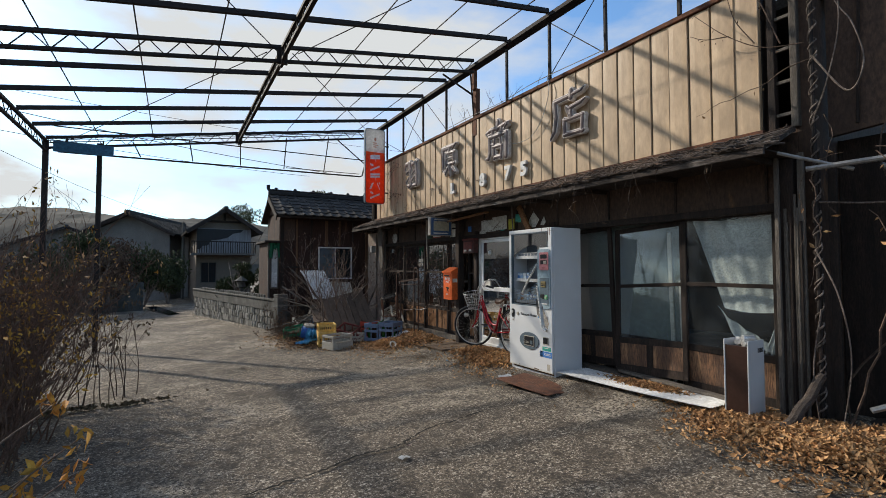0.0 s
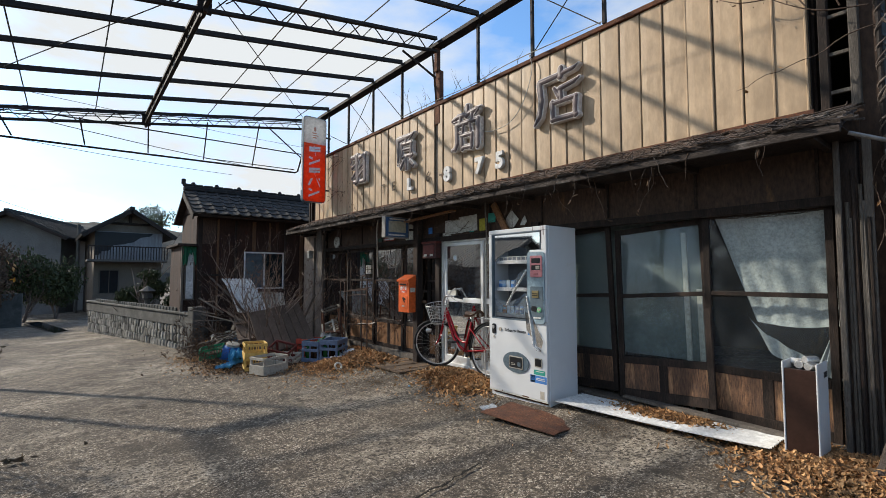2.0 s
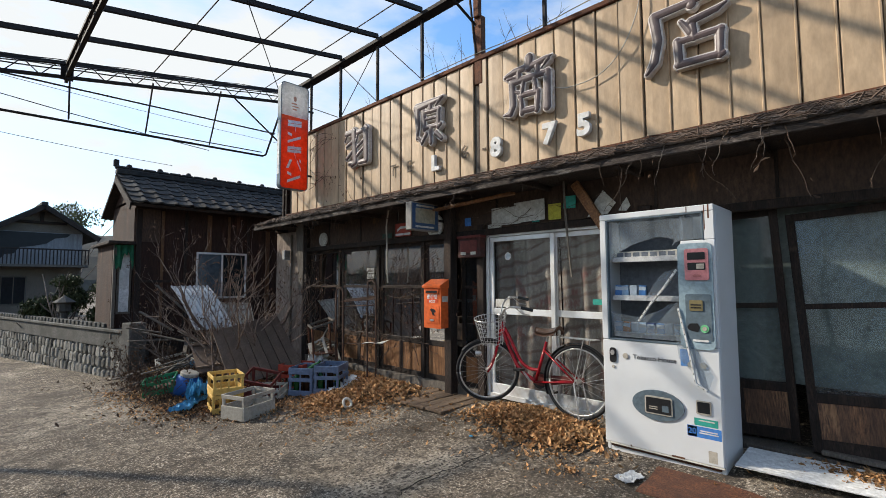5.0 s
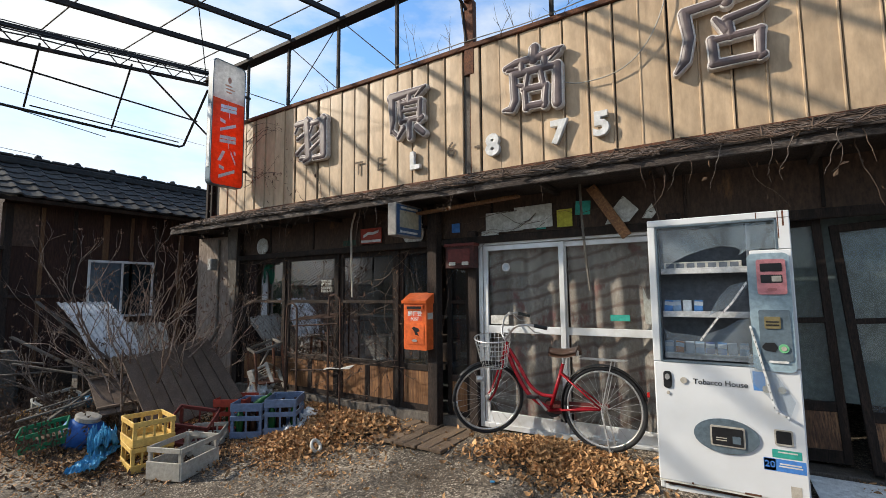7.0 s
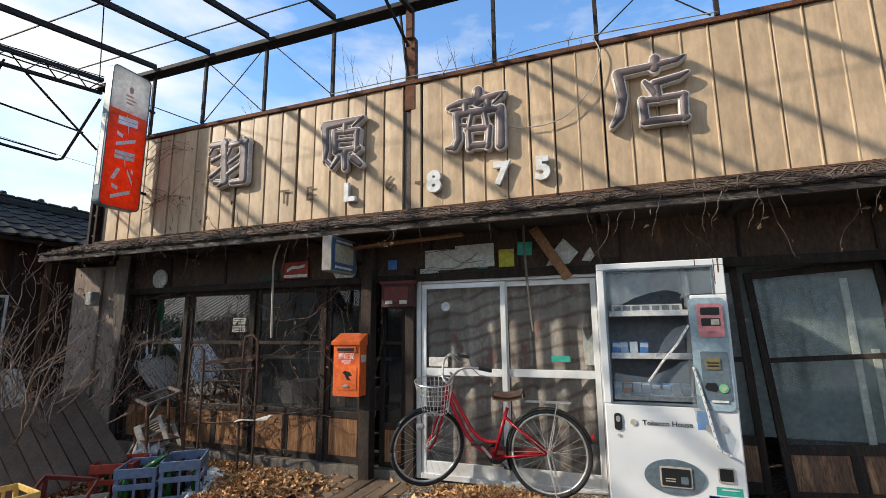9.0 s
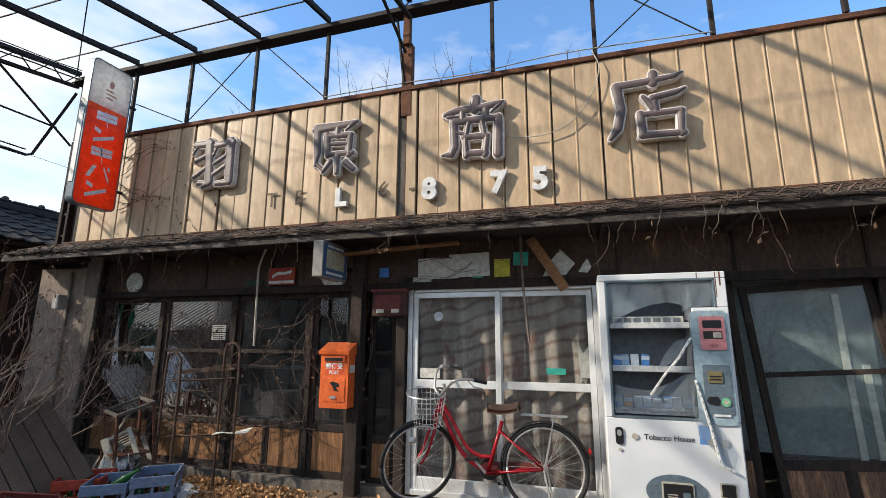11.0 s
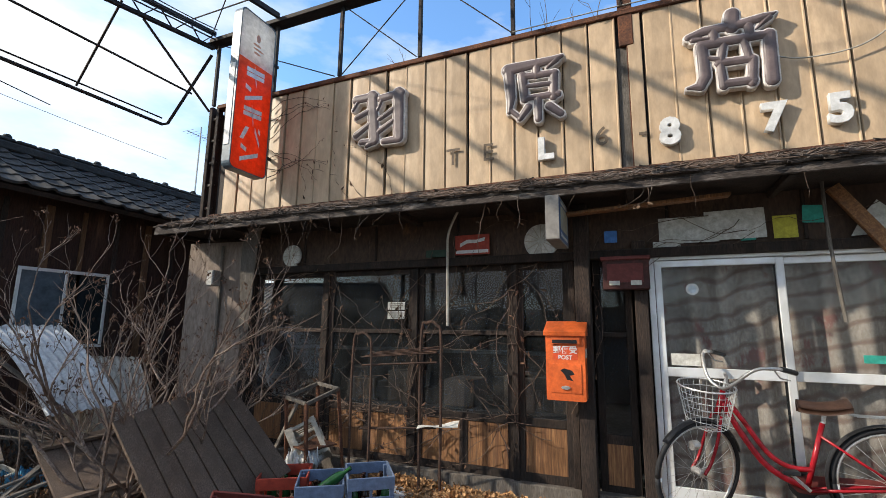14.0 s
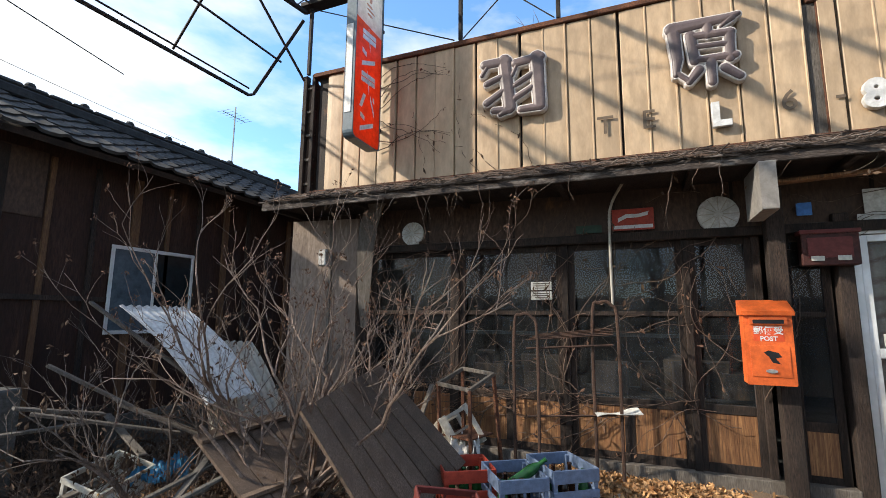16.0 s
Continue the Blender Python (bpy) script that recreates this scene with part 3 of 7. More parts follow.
def lattice(p, q, drop, step, name="truss"):
    """A truss of two chords and a zigzag web."""
    p, q, d = Vector(p), Vector(q), Vector((0, 0, -drop))
    top = part(name, Shape().bar(p, q, .055, .05, .004), STEEL, canopy)
    part("lower_chord", Shape().bar(p + d, q + d, .05, .045, .004), STEEL, top)
    n = max(2, round((q - p).length / step))
    s = Shape()
    for k in range(n):
        a, b, c = p.lerp(q, k / n), p.lerp(q, (k + .5) / n), p.lerp(q, (k + 1) / n)
        s.bar(a, b + d, .012, .012)
        s.bar(b + d, c, .012, .012)
    part("web", s, STEEL, top, "thin zigzag web bars")


for y in (2.03, 6.95, 12.05):
    lattice((XL, y, cz(XL) + .03), (4.70, y, cz(4.70) + .03), 0.21, 0.40, "cross_truss")
lattice((1.335, 2.03, cz(1.335) + .0), (1.335, 12.05, cz(1.335) + .0), 0.17, 0.36, "long_truss")
lattice((XL, 2.03, cz(XL) - .03), (XL, 12.05, cz(XL) - .03), 0.2, 0.4, "long_truss")
for y in (3.03, 4.03, 5.03, 6.02, 8.0, 9.0, 10.0, 11.0):
    part("purlin", Shape().bar((XL, y, cz(XL) + .03), (4.74, y, cz(4.74) + .03), .045, .07, .005), STEEL, canopy)
for x in (-1.40, -0.43, 0.52, 2.45, 3.40, 4.35):
    part("tie_rod", Shape().tube([(x, 2.03, cz(x) + .075), (x, 12.05, cz(x) + .075)], .009, 5), STEEL, canopy)
part("wall_beam", Shape().box((4.70, 1.9, 4.99), (4.78, 12.15, 5.08), .006), STEEL, canopy)
part("wall_beam_flange", Shape().box((4.66, 1.9, 4.985), (4.82, 12.15, 4.998), .003), STEEL, canopy)
for y in (3.0, 4.0, 5.02, 6.03, 8.0, 9.01, 10.03, 11.0, 12.0):
    part("post", B((4.725, y - .02, 4.10), (4.765, y + .02, 4.99), .004), STEEL, canopy)
part("post", B((4.71, 6.95, 4.60), (4.78, 7.03, 4.99), .004), RUST, canopy)
part("post", B((4.71, 2.0, 4.10), (4.78, 2.06, 4.99), .004), RUST, canopy)
for a, b in (((8.9, 4.98), (8.0, 4.12)), ((10.0, 4.98), (9.05, 4.12)), ((9.05, 4.98), (10.0, 4.12)), ((12.0, 4.98), (10.1, 4.12)), ((7.12, 4.98), (7.02, 4.14)), ((5.05, 4.12), (4.05, 4.98)), ((4.05, 4.12), (5.05, 4.98))):
    r = .007 if abs(a[0] - b[0]) > .7 else .016
    part("brace", Shape().tube([(4.745, a[0], a[1]), (4.745, b[0], b[1])], r, 5), STEEL, canopy)
for a, b in (((1.58, 7.03), (4.15, 2.03)), ((1.5, 7.03), (4.65, 12.05)), ((1.14, 7.03), (-1.85, 12.05)), ((1.3, 7.03), (-1.7, 2.03))):
    part("wind_brace", Shape().tube([(a[0], a[1], cz(a[0]) - .02), (b[0], b[1], cz(b[0]) - .02)], .007, 5), STEEL, canopy)
for x, y in ((1.335, 6.95), (1.335, 12.05)):
    part("gusset", B((x - .075, y - .02, cz(x) - .22), (x + .075, y + .02, cz(x) + .03), .004), STEEL, canopy)
    part("gusset", B((x - .02, y - .09, cz(x) - .24), (x + .02, y + .09, cz(x) + .02), .004), STEEL, canopy)
part("knee", Shape().tube([(4.1, 7.03, cz(4.1) - .22), (4.72, 7.0, 4.5)], .018, 5), STEEL, canopy)
part("knee", Shape().tube([(3.77, 12.07, 4.74), (4.72, 12.04, 4.02)], .016, 5), STEEL, canopy)
# hanging frame under the far truss
for pts, r in (([(-2.2, 12.9, 3.88), (4.70, 12.9, 3.985), (4.76, 12.88, 4.02), (4.72, 12.1, 4.84)], .021), ([(-2.2, 12.45, 4.33), (4.75, 12.45, 4.37)], .013), ([(2.6, 12.86, 4.02), (4.66, 12.86, 4.05)], .010)):
    part("hanging_pipe", Shape().tube(pts, r, 6), STEEL, canopy)
for k in range(6):
    x = 3.53 - 1.08 * k
    part("hanger", Shape().tube([(x, 12.08, cz(x) - .1), (x + .10, 12.9, 3.955 + .0145 * x)], .014, 5), STEEL, canopy)
for k, (h, r) in enumerate(((.0, .012), (-.035, .009), (-.085, .010), (.045, .007))):     # old cables tied along the truss
    pts = [(XL + 6.9 * t / 24, 11.99 - .012 * k, cz(XL + 6.9 * t / 24) + h - .014 * abs(math.sin(t * math.pi / 3 + k))) for t in range(25)]
    piece_of("cable_run", Shape().tube(pts, r, 5), BLACKP_, "sagging black cable tied along the far truss", "cable", group="cables on the truss")
for x, y in ((XL, 12.05), (-1.42, 12.5), (XL, 7.03), (XL, 2.03)):
    part("column", B((x - .045, y - .045, ground_z(x, y) - .05), (x + .045, y + .045, cz(x) - .02), .006), STEEL, canopy)
BLUE = mat("faded_blue_paint", (0.04, 0.17, 0.27), 0.6, second=(0.03, 0.10, 0.16), scale=4, fine=30, bump=0.2)
bb = thing("blue_sign_board", "faded blue blank sign board under the canopy edge", "sign board", pose(-1.62, 11.98, 3.72))
part("board", B((-.5, -.02, -.02), (.5, .02, .20), .004), BLUE, bb)
part("bracket", B((-.3, .02, .16), (-.27, .06, .3), .002), STEEL, bb)
part("bracket", B((.3, .02, .16), (.33, .06, .3), .002), STEEL, bb)

# ---- wooden hut beyond the shop ----
HY, HXL, HXR, HB = 13.68, 2.62, 7.4, 15.5
hz = ground_z(3.5, 13.7) - .15
hut = thing("wooden_hut", "dark brown boarded hut with a grey tiled gable roof", "hut", pose(0, 0, 0))
part("wall_front", B((HXL, HY, hz), (HXR, HY + .12, 2.95)), HUTBOARD, hut)
part("wall_side", B((HXL, HY + .12, hz), (HXL + .12, HB, 2.95)), HUTBOARD, hut)
part("wall_rear", B((HXL, HB, hz), (HXR, HB + .12, 2.95)), HUTBOARD, hut)
part("wall_far", B((HXR - .12, HY + .12, hz), (HXR, HB, 2.95)), HUTBOARD, hut)
part("gable", Shape().prism([(HY, 2.9), (HB + .12, 2.9), ((HY + HB) / 2, 3.44)], 0, .1, Matrix(((0, 0, 1, HXL), (1, 0, 0, 0), (0, 1, 0, 0), (0, 0, 0, 1)))), HUTBOARD, hut)
part("plinth", B((HXL - .04, HY - .05, hz - .2), (HXR, HY, 0.12), .01), CAP, hut)
HUTSTRIP = mat("bare_batten", (.19, .10, .045), .8, second=(.09, .045, .025), scale=3, stretch=(3, 3, .4), fine=40, bump=.4)
for k in range(12):
    x = HXL + .02 + k * .42
    w = .05 if k % 3 else .09
    part("batten", B((x, HY - .03, 0.12), (x + w, HY, 2.72), .004), HUTSTRIP if k in (1, 3, 4, 6, 9) else DARKWOOD, hut)
part("band", B((HXL, HY - .04, 1.32), (3.72, HY - .031, 1.37), .002), DARKWOOD, hut)
RY, RZ, EY, EZ = 14.60, 3.53, 13.25, 2.80
sl = math.atan2(RZ - EZ, RY - EY)
rl = math.hypot(RZ - EZ, RY - EY)
slab = Shape()
for sg in (1, -1):
    m = Matrix.Translation((0, RY, RZ)) @ Matrix.Scale(sg, 4, (0, 1, 0)) @ pose(0, 0, 0, math.degrees(sl), 0, 0)
    slab.box((HXL - .17, -rl, -.09), (HXR + .3, 0, -.03), 0, m)
part("roof_deck", slab, DARKWOOD, hut)
roofing = part("roof", B((HXL - .17, RY - .10, RZ - .02), (HXR + .3, RY + .10, RZ + .10), .02), TILE, hut, "grey tiled roof with a heavy ridge")


def roof_tile():
    s = Shape()
    prof = [(0, .010), (.03, .002), (.10, .0), (.17, .006), (.215, .026), (.24, .028), (.265, .012)]
    for i in range(len(prof) - 1):
        (xa, za), (xb, zb) = prof[i], prof[i + 1]
        s.add([(xa, -.02, za + .02), (xb, -.02, zb + .02), (xb, .27, zb), (xa, .27, za), (xa, -.02, za - .01), (xb, -.02, zb - .01)], [(0, 1, 2, 3), (4, 5, 1, 0)])
    return s.mesh("tile", TILE)


tile_me = roof_tile()
rows, cols = 6, 19
for r in range(rows):
    for c in range(cols):
        u = rl - r * rl / rows
        ob = part("tile", tile_me, TILE, roofing)
        ob.matrix_basis = Matrix.Translation((HXL - .17 + c * .262, RY - u * math.cos(sl), RZ - u * math.sin(sl))) @ pose(0, 0, rng.uniform(0, .006), math.degrees(sl), 0, rng.uniform(-1, 1))
for k in range(21):
    ob = part("ridge_tile", B((0, -.085, 0), (.235, .085, .055), .02), TILE, roofing)
    ob.location = (HXL - .19 + k * .24, RY, RZ + .10)
for k in range(9):
    part("ridge_knob", Shape().lathe([(.05, 0), (.055, .03), (.035, .06), (0, .07)], 8, Matrix.Translation((HXL + .05 + k * .56, RY, RZ + .15))), TILE, roofing)
part("barge_board", Shape().bar((HXL - .18, EY - .02, EZ - .1), (HXL - .18, RY, RZ - .1), .03, .14, .004), DARKWOOD, hut)
wnd = part("window", B((3.70, HY - .05, .98), (4.72, HY - .03, 1.02), .004), ALU, hut, "small aluminium sliding window, one half open")
for a, b in (((3.70, 1.90), (4.72, 1.94)), ((3.70, 1.02), (3.735, 1.90)), ((4.685, 1.02), (4.72, 1.90)), ((4.19, 1.02), (4.225, 1.90))):
    part("frame", B((a[0], HY - .05, a[1]), (b[0], HY - .03, b[1]), .003), ALU, wnd)
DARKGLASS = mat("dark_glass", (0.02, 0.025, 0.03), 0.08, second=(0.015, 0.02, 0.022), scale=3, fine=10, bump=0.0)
part("pane", B((3.735, HY - .044, 1.02), (4.19, HY - .038, 1.90)), mat("hut_pane", (.10, .13, .15), .12, second=(.07, .09, .11), scale=2, fine=10, bump=0), wnd)
part("pane", B((4.225, HY - .030, 1.02), (4.685, HY - .024, 1.90)), DARKGLASS, wnd)
# lean-to bay with a green cloth
part("bay_roof", B((HXL - .42, HY - .10, 2.03), (HXL + .02, HY + 1.6, 2.09), .008), DARKWOOD, hut)
part("bay_wall", B((HXL - .32, HY + .10, .2), (HXL, HY + 1.5, 2.03), .004), HUTBOARD, hut)
part("bay_front", B((HXL - .02, HY - .012, 2.1), (HXL + .42, HY + .0, 2.74), .003), BROWNBOARD, hut, "faded brown boards under the gable")
part("finial", B((HXL - .22, RY - .05, RZ + .14), (HXL - .13, RY + .05, RZ + .28), .015), TILE, hut)
part("bay_post", B((HXL - .32, HY + .0, .3), (HXL - .27, HY + .07, 2.03), .005), GREYWOOD, hut)
part("bay_window", B((HXL - .21, HY + .06, .78), (HXL - .05, HY + .095, 1.92), .004), WHITESHEET, hut, "narrow window with a white curtain")
for a, b in (((-.24, .74), (-.02, .78)), ((-.24, .78), (-.21, 1.95)), ((-.05, .78), (-.02, 1.95))):
    part("bay_frame", B((HXL + a[0], HY + .05, a[1]), (HXL + b[0], HY + .098, b[1]), .003), GREYWOOD, hut)
GREEN = mat("green_net", (0.02, 0.16, 0.08), 0.8, second=(0.01, 0.09, 0.045), scale=8, fine=50, bump=0.6)
piece_of("green_cloth", Shape().grid(lambda u, v: (HXL - .31 + .30 * v, HY - .03 + .03 * math.sin(v * 19) + .02 * math.sin(u * 6), 2.02 - (.30 + .16 * math.sin(v * 7.5) + .06 * math.sin(v * 23)) * u), 8, 28, (0, .006, 0)), GREEN, "torn green net cloth hanging under the hut's small roof", "cloth", smooth=True)
ant = thing("tv_antenna", "thin grey television aerial on a mast", "antenna", pose(9.9, 18.8, 5.7))
part("mast", Shape().tube([(0, 0, -6.2), (0, 0, 1.4)], .02, 5), GALV, ant)
part("boom", Shape().tube([(-.45, 0, 1.1), (.45, .1, 1.15)], .010, 5), GALV, ant)
for k in range(7):
    part("element", Shape().tube([(-.42 + k * .14, -.25, 1.12), (-.40 + k * .14, .25, 1.13)], .005, 4), GALV, ant)

# ---- retaining wall along the lane ----
WA, WB = Vector((2.42, 13.15, 0)), Vector((0.75, 21.6, 0))
wd = (WB - WA).normalized()
wn_ = Vector((wd.y, -wd.x, 0)) * -1     # towards the lane
wlen = (WB - WA).length
wrot = Matrix((wd, -wn_, Vector((0, 0, 1)))).transposed().to_4x4()
wrot.translation = Vector((WA.x, WA.y, 0))
wall = setting("wall_retaining", B((0, .06, -1.3), (wlen, .4, 0.12), 0, wrot), CAP, "rubble stone retaining wall with a concrete parapet")
par = part("parapet", B((0, 0, .14), (wlen, .16, .42), .012, wrot), CAP, wall)
part("coping", B((-.05, -.03, .42), (wlen, .19, .48), .012, wrot), CAP, wall)
part("end_pillar", B((-.30, -.06, -.5), (.0, .22, .62), .015, wrot), CAP, wall)
for k in range(34):
    part("coping_block", B((.9 + k * .2, .02, .48), (1.03 + k * .2, .14, .56), .008, wrot), CAP, wall)
stones = []
for j in range(5):
    s = Shape()
    n = 12
    vs, r = [], random.Random(j)
    hw, hh = r.uniform(.065, .105), r.uniform(.085, .125)
    for d, sc in ((0.08, 1.0), (-.015, .96), (-.04, .7)):
        for k in range(n):
            a = 2 * math.pi * k / n
            q = (abs(math.cos(a)) ** 4 + abs(math.sin(a)) ** 4) ** -.25 * (1 + .12 * r.uniform(-1, 1))
            vs.append((hw * q * math.cos(a) * sc, d, hh * q * math.sin(a) * sc))
    s.add(vs, [(i * n + k, i * n + (k + 1) % n, (i + 1) * n + (k + 1) % n, (i + 1) * n + k) for i in range(2) for k in range(n)] + [tuple(range(2 * n, 3 * n))])
    stones.append(s.mesh("stone", STONE))
for row in range(5):
    q = .1
    while q < wlen - .1:
        ob = part("stone", rng.choice(stones), STONE, wall)
        ob.matrix_basis = wrot @ pose(q, .05, .04 - row * .2 + rng.uniform(-.025, .025), 0, rng.uniform(-12, 12), 0)
        q += rng.uniform(.16, .23)
setting("garden_soil", B((.2, .3, -1.3), (wlen, 9, .25), 0, wrot), SOIL, "dark soil of the raised garden")
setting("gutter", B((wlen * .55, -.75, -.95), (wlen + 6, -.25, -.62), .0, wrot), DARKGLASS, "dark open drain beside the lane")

# ---- things at the shop front ----
def front(x, y, z):
    """Axes on a face that looks to -x: right, up, out."""
    return Matrix(((0, 0, -1, x), (-1, 0, 0, y), (0, 1, 0, z), (0, 0, 0, 1)))


def face_y(x, y, z):
    """Axes on a face that looks to -y: right, up, out."""
    return Matrix(((1, 0, 0, x), (0, 0, -1, y), (0, 1, 0, z), (0, 0, 0, 1)))


def rounded(w, h, r, n=4):
    """A rounded outline centred on the origin."""
    pts = []
    for cx, cy, a0 in ((w / 2 - r, h / 2 - r, 0), (-w / 2 + r, h / 2 - r, 90), (-w / 2 + r, -h / 2 + r, 180), (w / 2 - r, -h / 2 + r, 270)):
        for k in range(n + 1):
            a = radians(a0 + 90 * k / n)
            pts.append((cx + r * math.cos(a), cy + r * math.sin(a)))
    return pts


def oval(rx, ry, n=28):
    return [(rx * math.cos(2 * math.pi * k / n), ry * math.sin(2 * math.pi * k / n)) for k in range(n)]


def at(u, v, w=0.0, rot=0.0):
    return Matrix.Translation((u, v, w)) @ Matrix.Rotation(radians(rot), 4, "Z")


def plain(name, col, rough=0.5, metal=0.0, bump=0.05, amount=0.5):
    return mat(name, col, rough, metal, second=tuple(c * 0.82 for c in col), scale=5, amount=amount, fine=25, bump=bump)


INK = plain("black_ink", (.03, .03, .035), .6)
GREYBLUE = plain("grey_blue_plastic", (.30, .40, .45), .4)
SLATE = plain("slate_plastic", (.12, .16, .19), .35)
PINK = plain("faded_pink_plastic", (.62, .24, .25), .45)
BLACKP = plain("black_plastic", (.02, .02, .022), .35)
INNER = plain("machine_grey", (.20, .22, .25), .6)
CREAM = plain("cream_paper", (.66, .63, .55), .8)
PAPER = mat("stained_white_paper", (.66, .66, .63), .8, second=(.50, .48, .43), scale=5, fine=20, bump=.1, third=(.28, .24, .2), third_scale=6, third_cut=(.6, .75))
ORANGE = mat("sun_faded_orange", (.78, .15, .035), .45, second=(.66, .12, .03), scale=3, amount=.6, fine=20, bump=.08, third=(.45, .12, .05), third_scale=4, third_cut=(.62, .8))
SIGNRED = mat("sign_red_orange", (.74, .105, .035), .4, second=(.66, .085, .03), scale=2, amount=.5, fine=10, bump=.03)
SIGNWHITE = mat("sign_white", (.74, .73, .72), .45, second=(.62, .61, .59), scale=3, fine=15, bump=.05)
RED = mat("red_bicycle_paint", (.36, .012, .022), .25, second=(.27, .010, .016), scale=5, amount=.4, fine=20, bump=.02)
CHROME = mat("dull_chrome", (.70, .70, .69), .32, metal=.55, second=(.48, .46, .44), scale=12, fine=60, bump=.15)
RUBBER = plain("black_rubber", (.022, .022, .024), .75, bump=.3)
SADDLE = plain("brown_leather", (.11, .055, .035), .5, bump=.2)
YELLOWP = plain("yellow_crate_plastic", (.72, .46, .13), .55, bump=.2)
BLUEP = plain("blue_crate_plastic", (.15, .205, .31), .55, bump=.2)
GREYP = plain("grey_crate_plastic", (.48, .435, .365), .65, bump=.3)
REDP = plain("red_crate_plastic", (.42, .055, .03), .55, bump=.2)
MAROONP = plain("maroon_crate_plastic", (.16, .035, .03), .6, bump=.2)
GREENP = plain("green_basket_plastic", (.02, .22, .10), .5)
BLUEJ = plain("blue_drum_plastic", (.02, .12, .40), .45)
TARP = mat("blue_tarp", (.07, .36, .58), .35, second=(.03, .20, .38), scale=6, fine=40, bump=.3)
BOTTLE_G = plain("green_bottle_glass", (.02, .10, .03), .08, bump=0)
BOTTLE_B = plain("brown_bottle_glass", (.035, .016, .010), .08, bump=0)
PACKS = [plain("packet_blue", (.10, .28, .62), .3), plain("packet_pale", (.60, .68, .74), .3), plain("packet_orange", (.70, .25, .08), .3), plain("packet_navy", (.08, .13, .35), .3), plain("packet_sky", (.34, .52, .72), .3)]
MUSTARD = plain("mustard_label", (.55, .50, .06), .6)
TEAL = plain("teal_sticker", (.03, .35, .28), .5)
SKYB = plain("blue_sticker", (.06, .22, .58), .5)


def flat(name, outline, w, material, parent, m, label=""):
    """A thin clear sheet cut to an outline."""
    return part(name, Shape().add([m @ Vector((x, y, w)) for x, y in outline], [tuple(range(len(outline)))]), material, parent, label)


def slabs(name, outline, a, b, material, parent, m, label=""):
    return part(name, Shape().prism(outline, a, b, m), material, parent, label)


# vending machine, with its window broken
vm = thing("vending_machine", "white tobacco vending machine with smashed front window, rust stained", "vending machine", front(4.08, 5.14, -0.03))
VW, VH, VD = .84, 1.88, .49
body = Shape()
body.box((0, 0, -VD), (.03, VH, -.02), .006).box((VW - .03, 0, -VD), (VW, VH, -.02), .006).box((.03, 0, -VD), (VW - .03, VH, -VD + .02), 0)
body.box((.03, VH - .03, -VD + .02), (VW - .03, VH, -.02), .004).box((.03, 0, -VD + .02), (VW - .03, .03, -.02), 0)
part("cabinet", body, WHITE, vm)
WL, WR, WR2, WB_, WM, WT = .050, .615, .770, .875, 1.63, 1.832
vdoor = part("lower_door_panel", B((0, .07, -.02), (VW, WB_, .02), .008), WHITE, vm)
for a, b in (((0, WB_), (WL, WT)), ((WR, WB_), (VW, WM)), ((WR2, WM), (VW, WT)), ((0, WT), (VW, VH))):
    part("door_frame", B((a[0], a[1] + .001, -.02), (b[0], b[1], .02), .005), WHITE, vm)
part("kick_plate", B((.02, .0, -.06), (VW - .02, .068, -.03), .004), RUST, vm, "rust-streaked kick plate")
part("door_edge_stain", B((.0, .060, -.005), (VW, .072, .018), .002), CREAM, vm)
for u in (.06, VW - .1):
    part("foot", B((u, -.05, -.12), (u + .05, .0, -.06), .004), BLACKP, vm)
for nm, a, b in (("inner_back", (.03, .86, -.30), (VW - .03, WT + .02, -.28)), ("inner_floor", (.03, .86, -.28), (VW - .03, .885, -.03)), ("inner_roof", (.03, WT + .005, -.28), (VW - .03, WT + .02, -.03)), ("inner_side", (.60, .885, -.28), (.62, WT, -.03))):
    part(nm, B(a, b), INNER, vm)
gk = Shape()   # dark gasket round the window
for a, b in (((WL, WB_), (WR, WB_ + .012)), ((WL, WB_), (WL + .012, WT)), ((WL, WT - .012), (WR2, WT)), ((WR2 - .012, WM), (WR2, WT))):
    gk.box((a[0], a[1], -.02), (b[0], b[1], .023), .002)
part("gasket", gk, SLATE, vm)
for j, v in enumerate((1.52, 1.215, .925)):
    sh = part("shelf", B((.07, v - .02, -.24), (.60, v, -.05), .002), GREYP, vm)
    part("price_rail", B((.07, v - .03, -.05), (.60, v + .012, -.042), .002), WHITESHEET, sh)
    if j == 0:
        part("empty_tray", B((.09, v + .001, -.2), (.57, v + .055, -.06), .004), CREAM, sh, "yellowed empty tray")
        for k in range(7):
            part("tray_slot", B((.105 + k * .066, v + .012, -.0599), (.155 + k * .066, v + .046, -.0585)), INNER, sh)
    for k in range(8):
        if j == 0 or (j == 1 and k > 3):
            continue
        ob = part("packet", B((-.027, 0, -.012), (.027, .088, .012), .002), PACKS[((0, 4, 1, 0) if j == 1 else (4, 2, 1, 4, 3, 0, 1, 4))[k % 8]], vm)
        ob.matrix_basis = at(.10 + k * .064 + rng.uniform(-.004, .004), v + .002, -.075, rng.uniform(-5, 5))
        part("packet_band", B((-.0265, .05, .0122), (.0265, .078, .0132)), PACKS[1], ob)
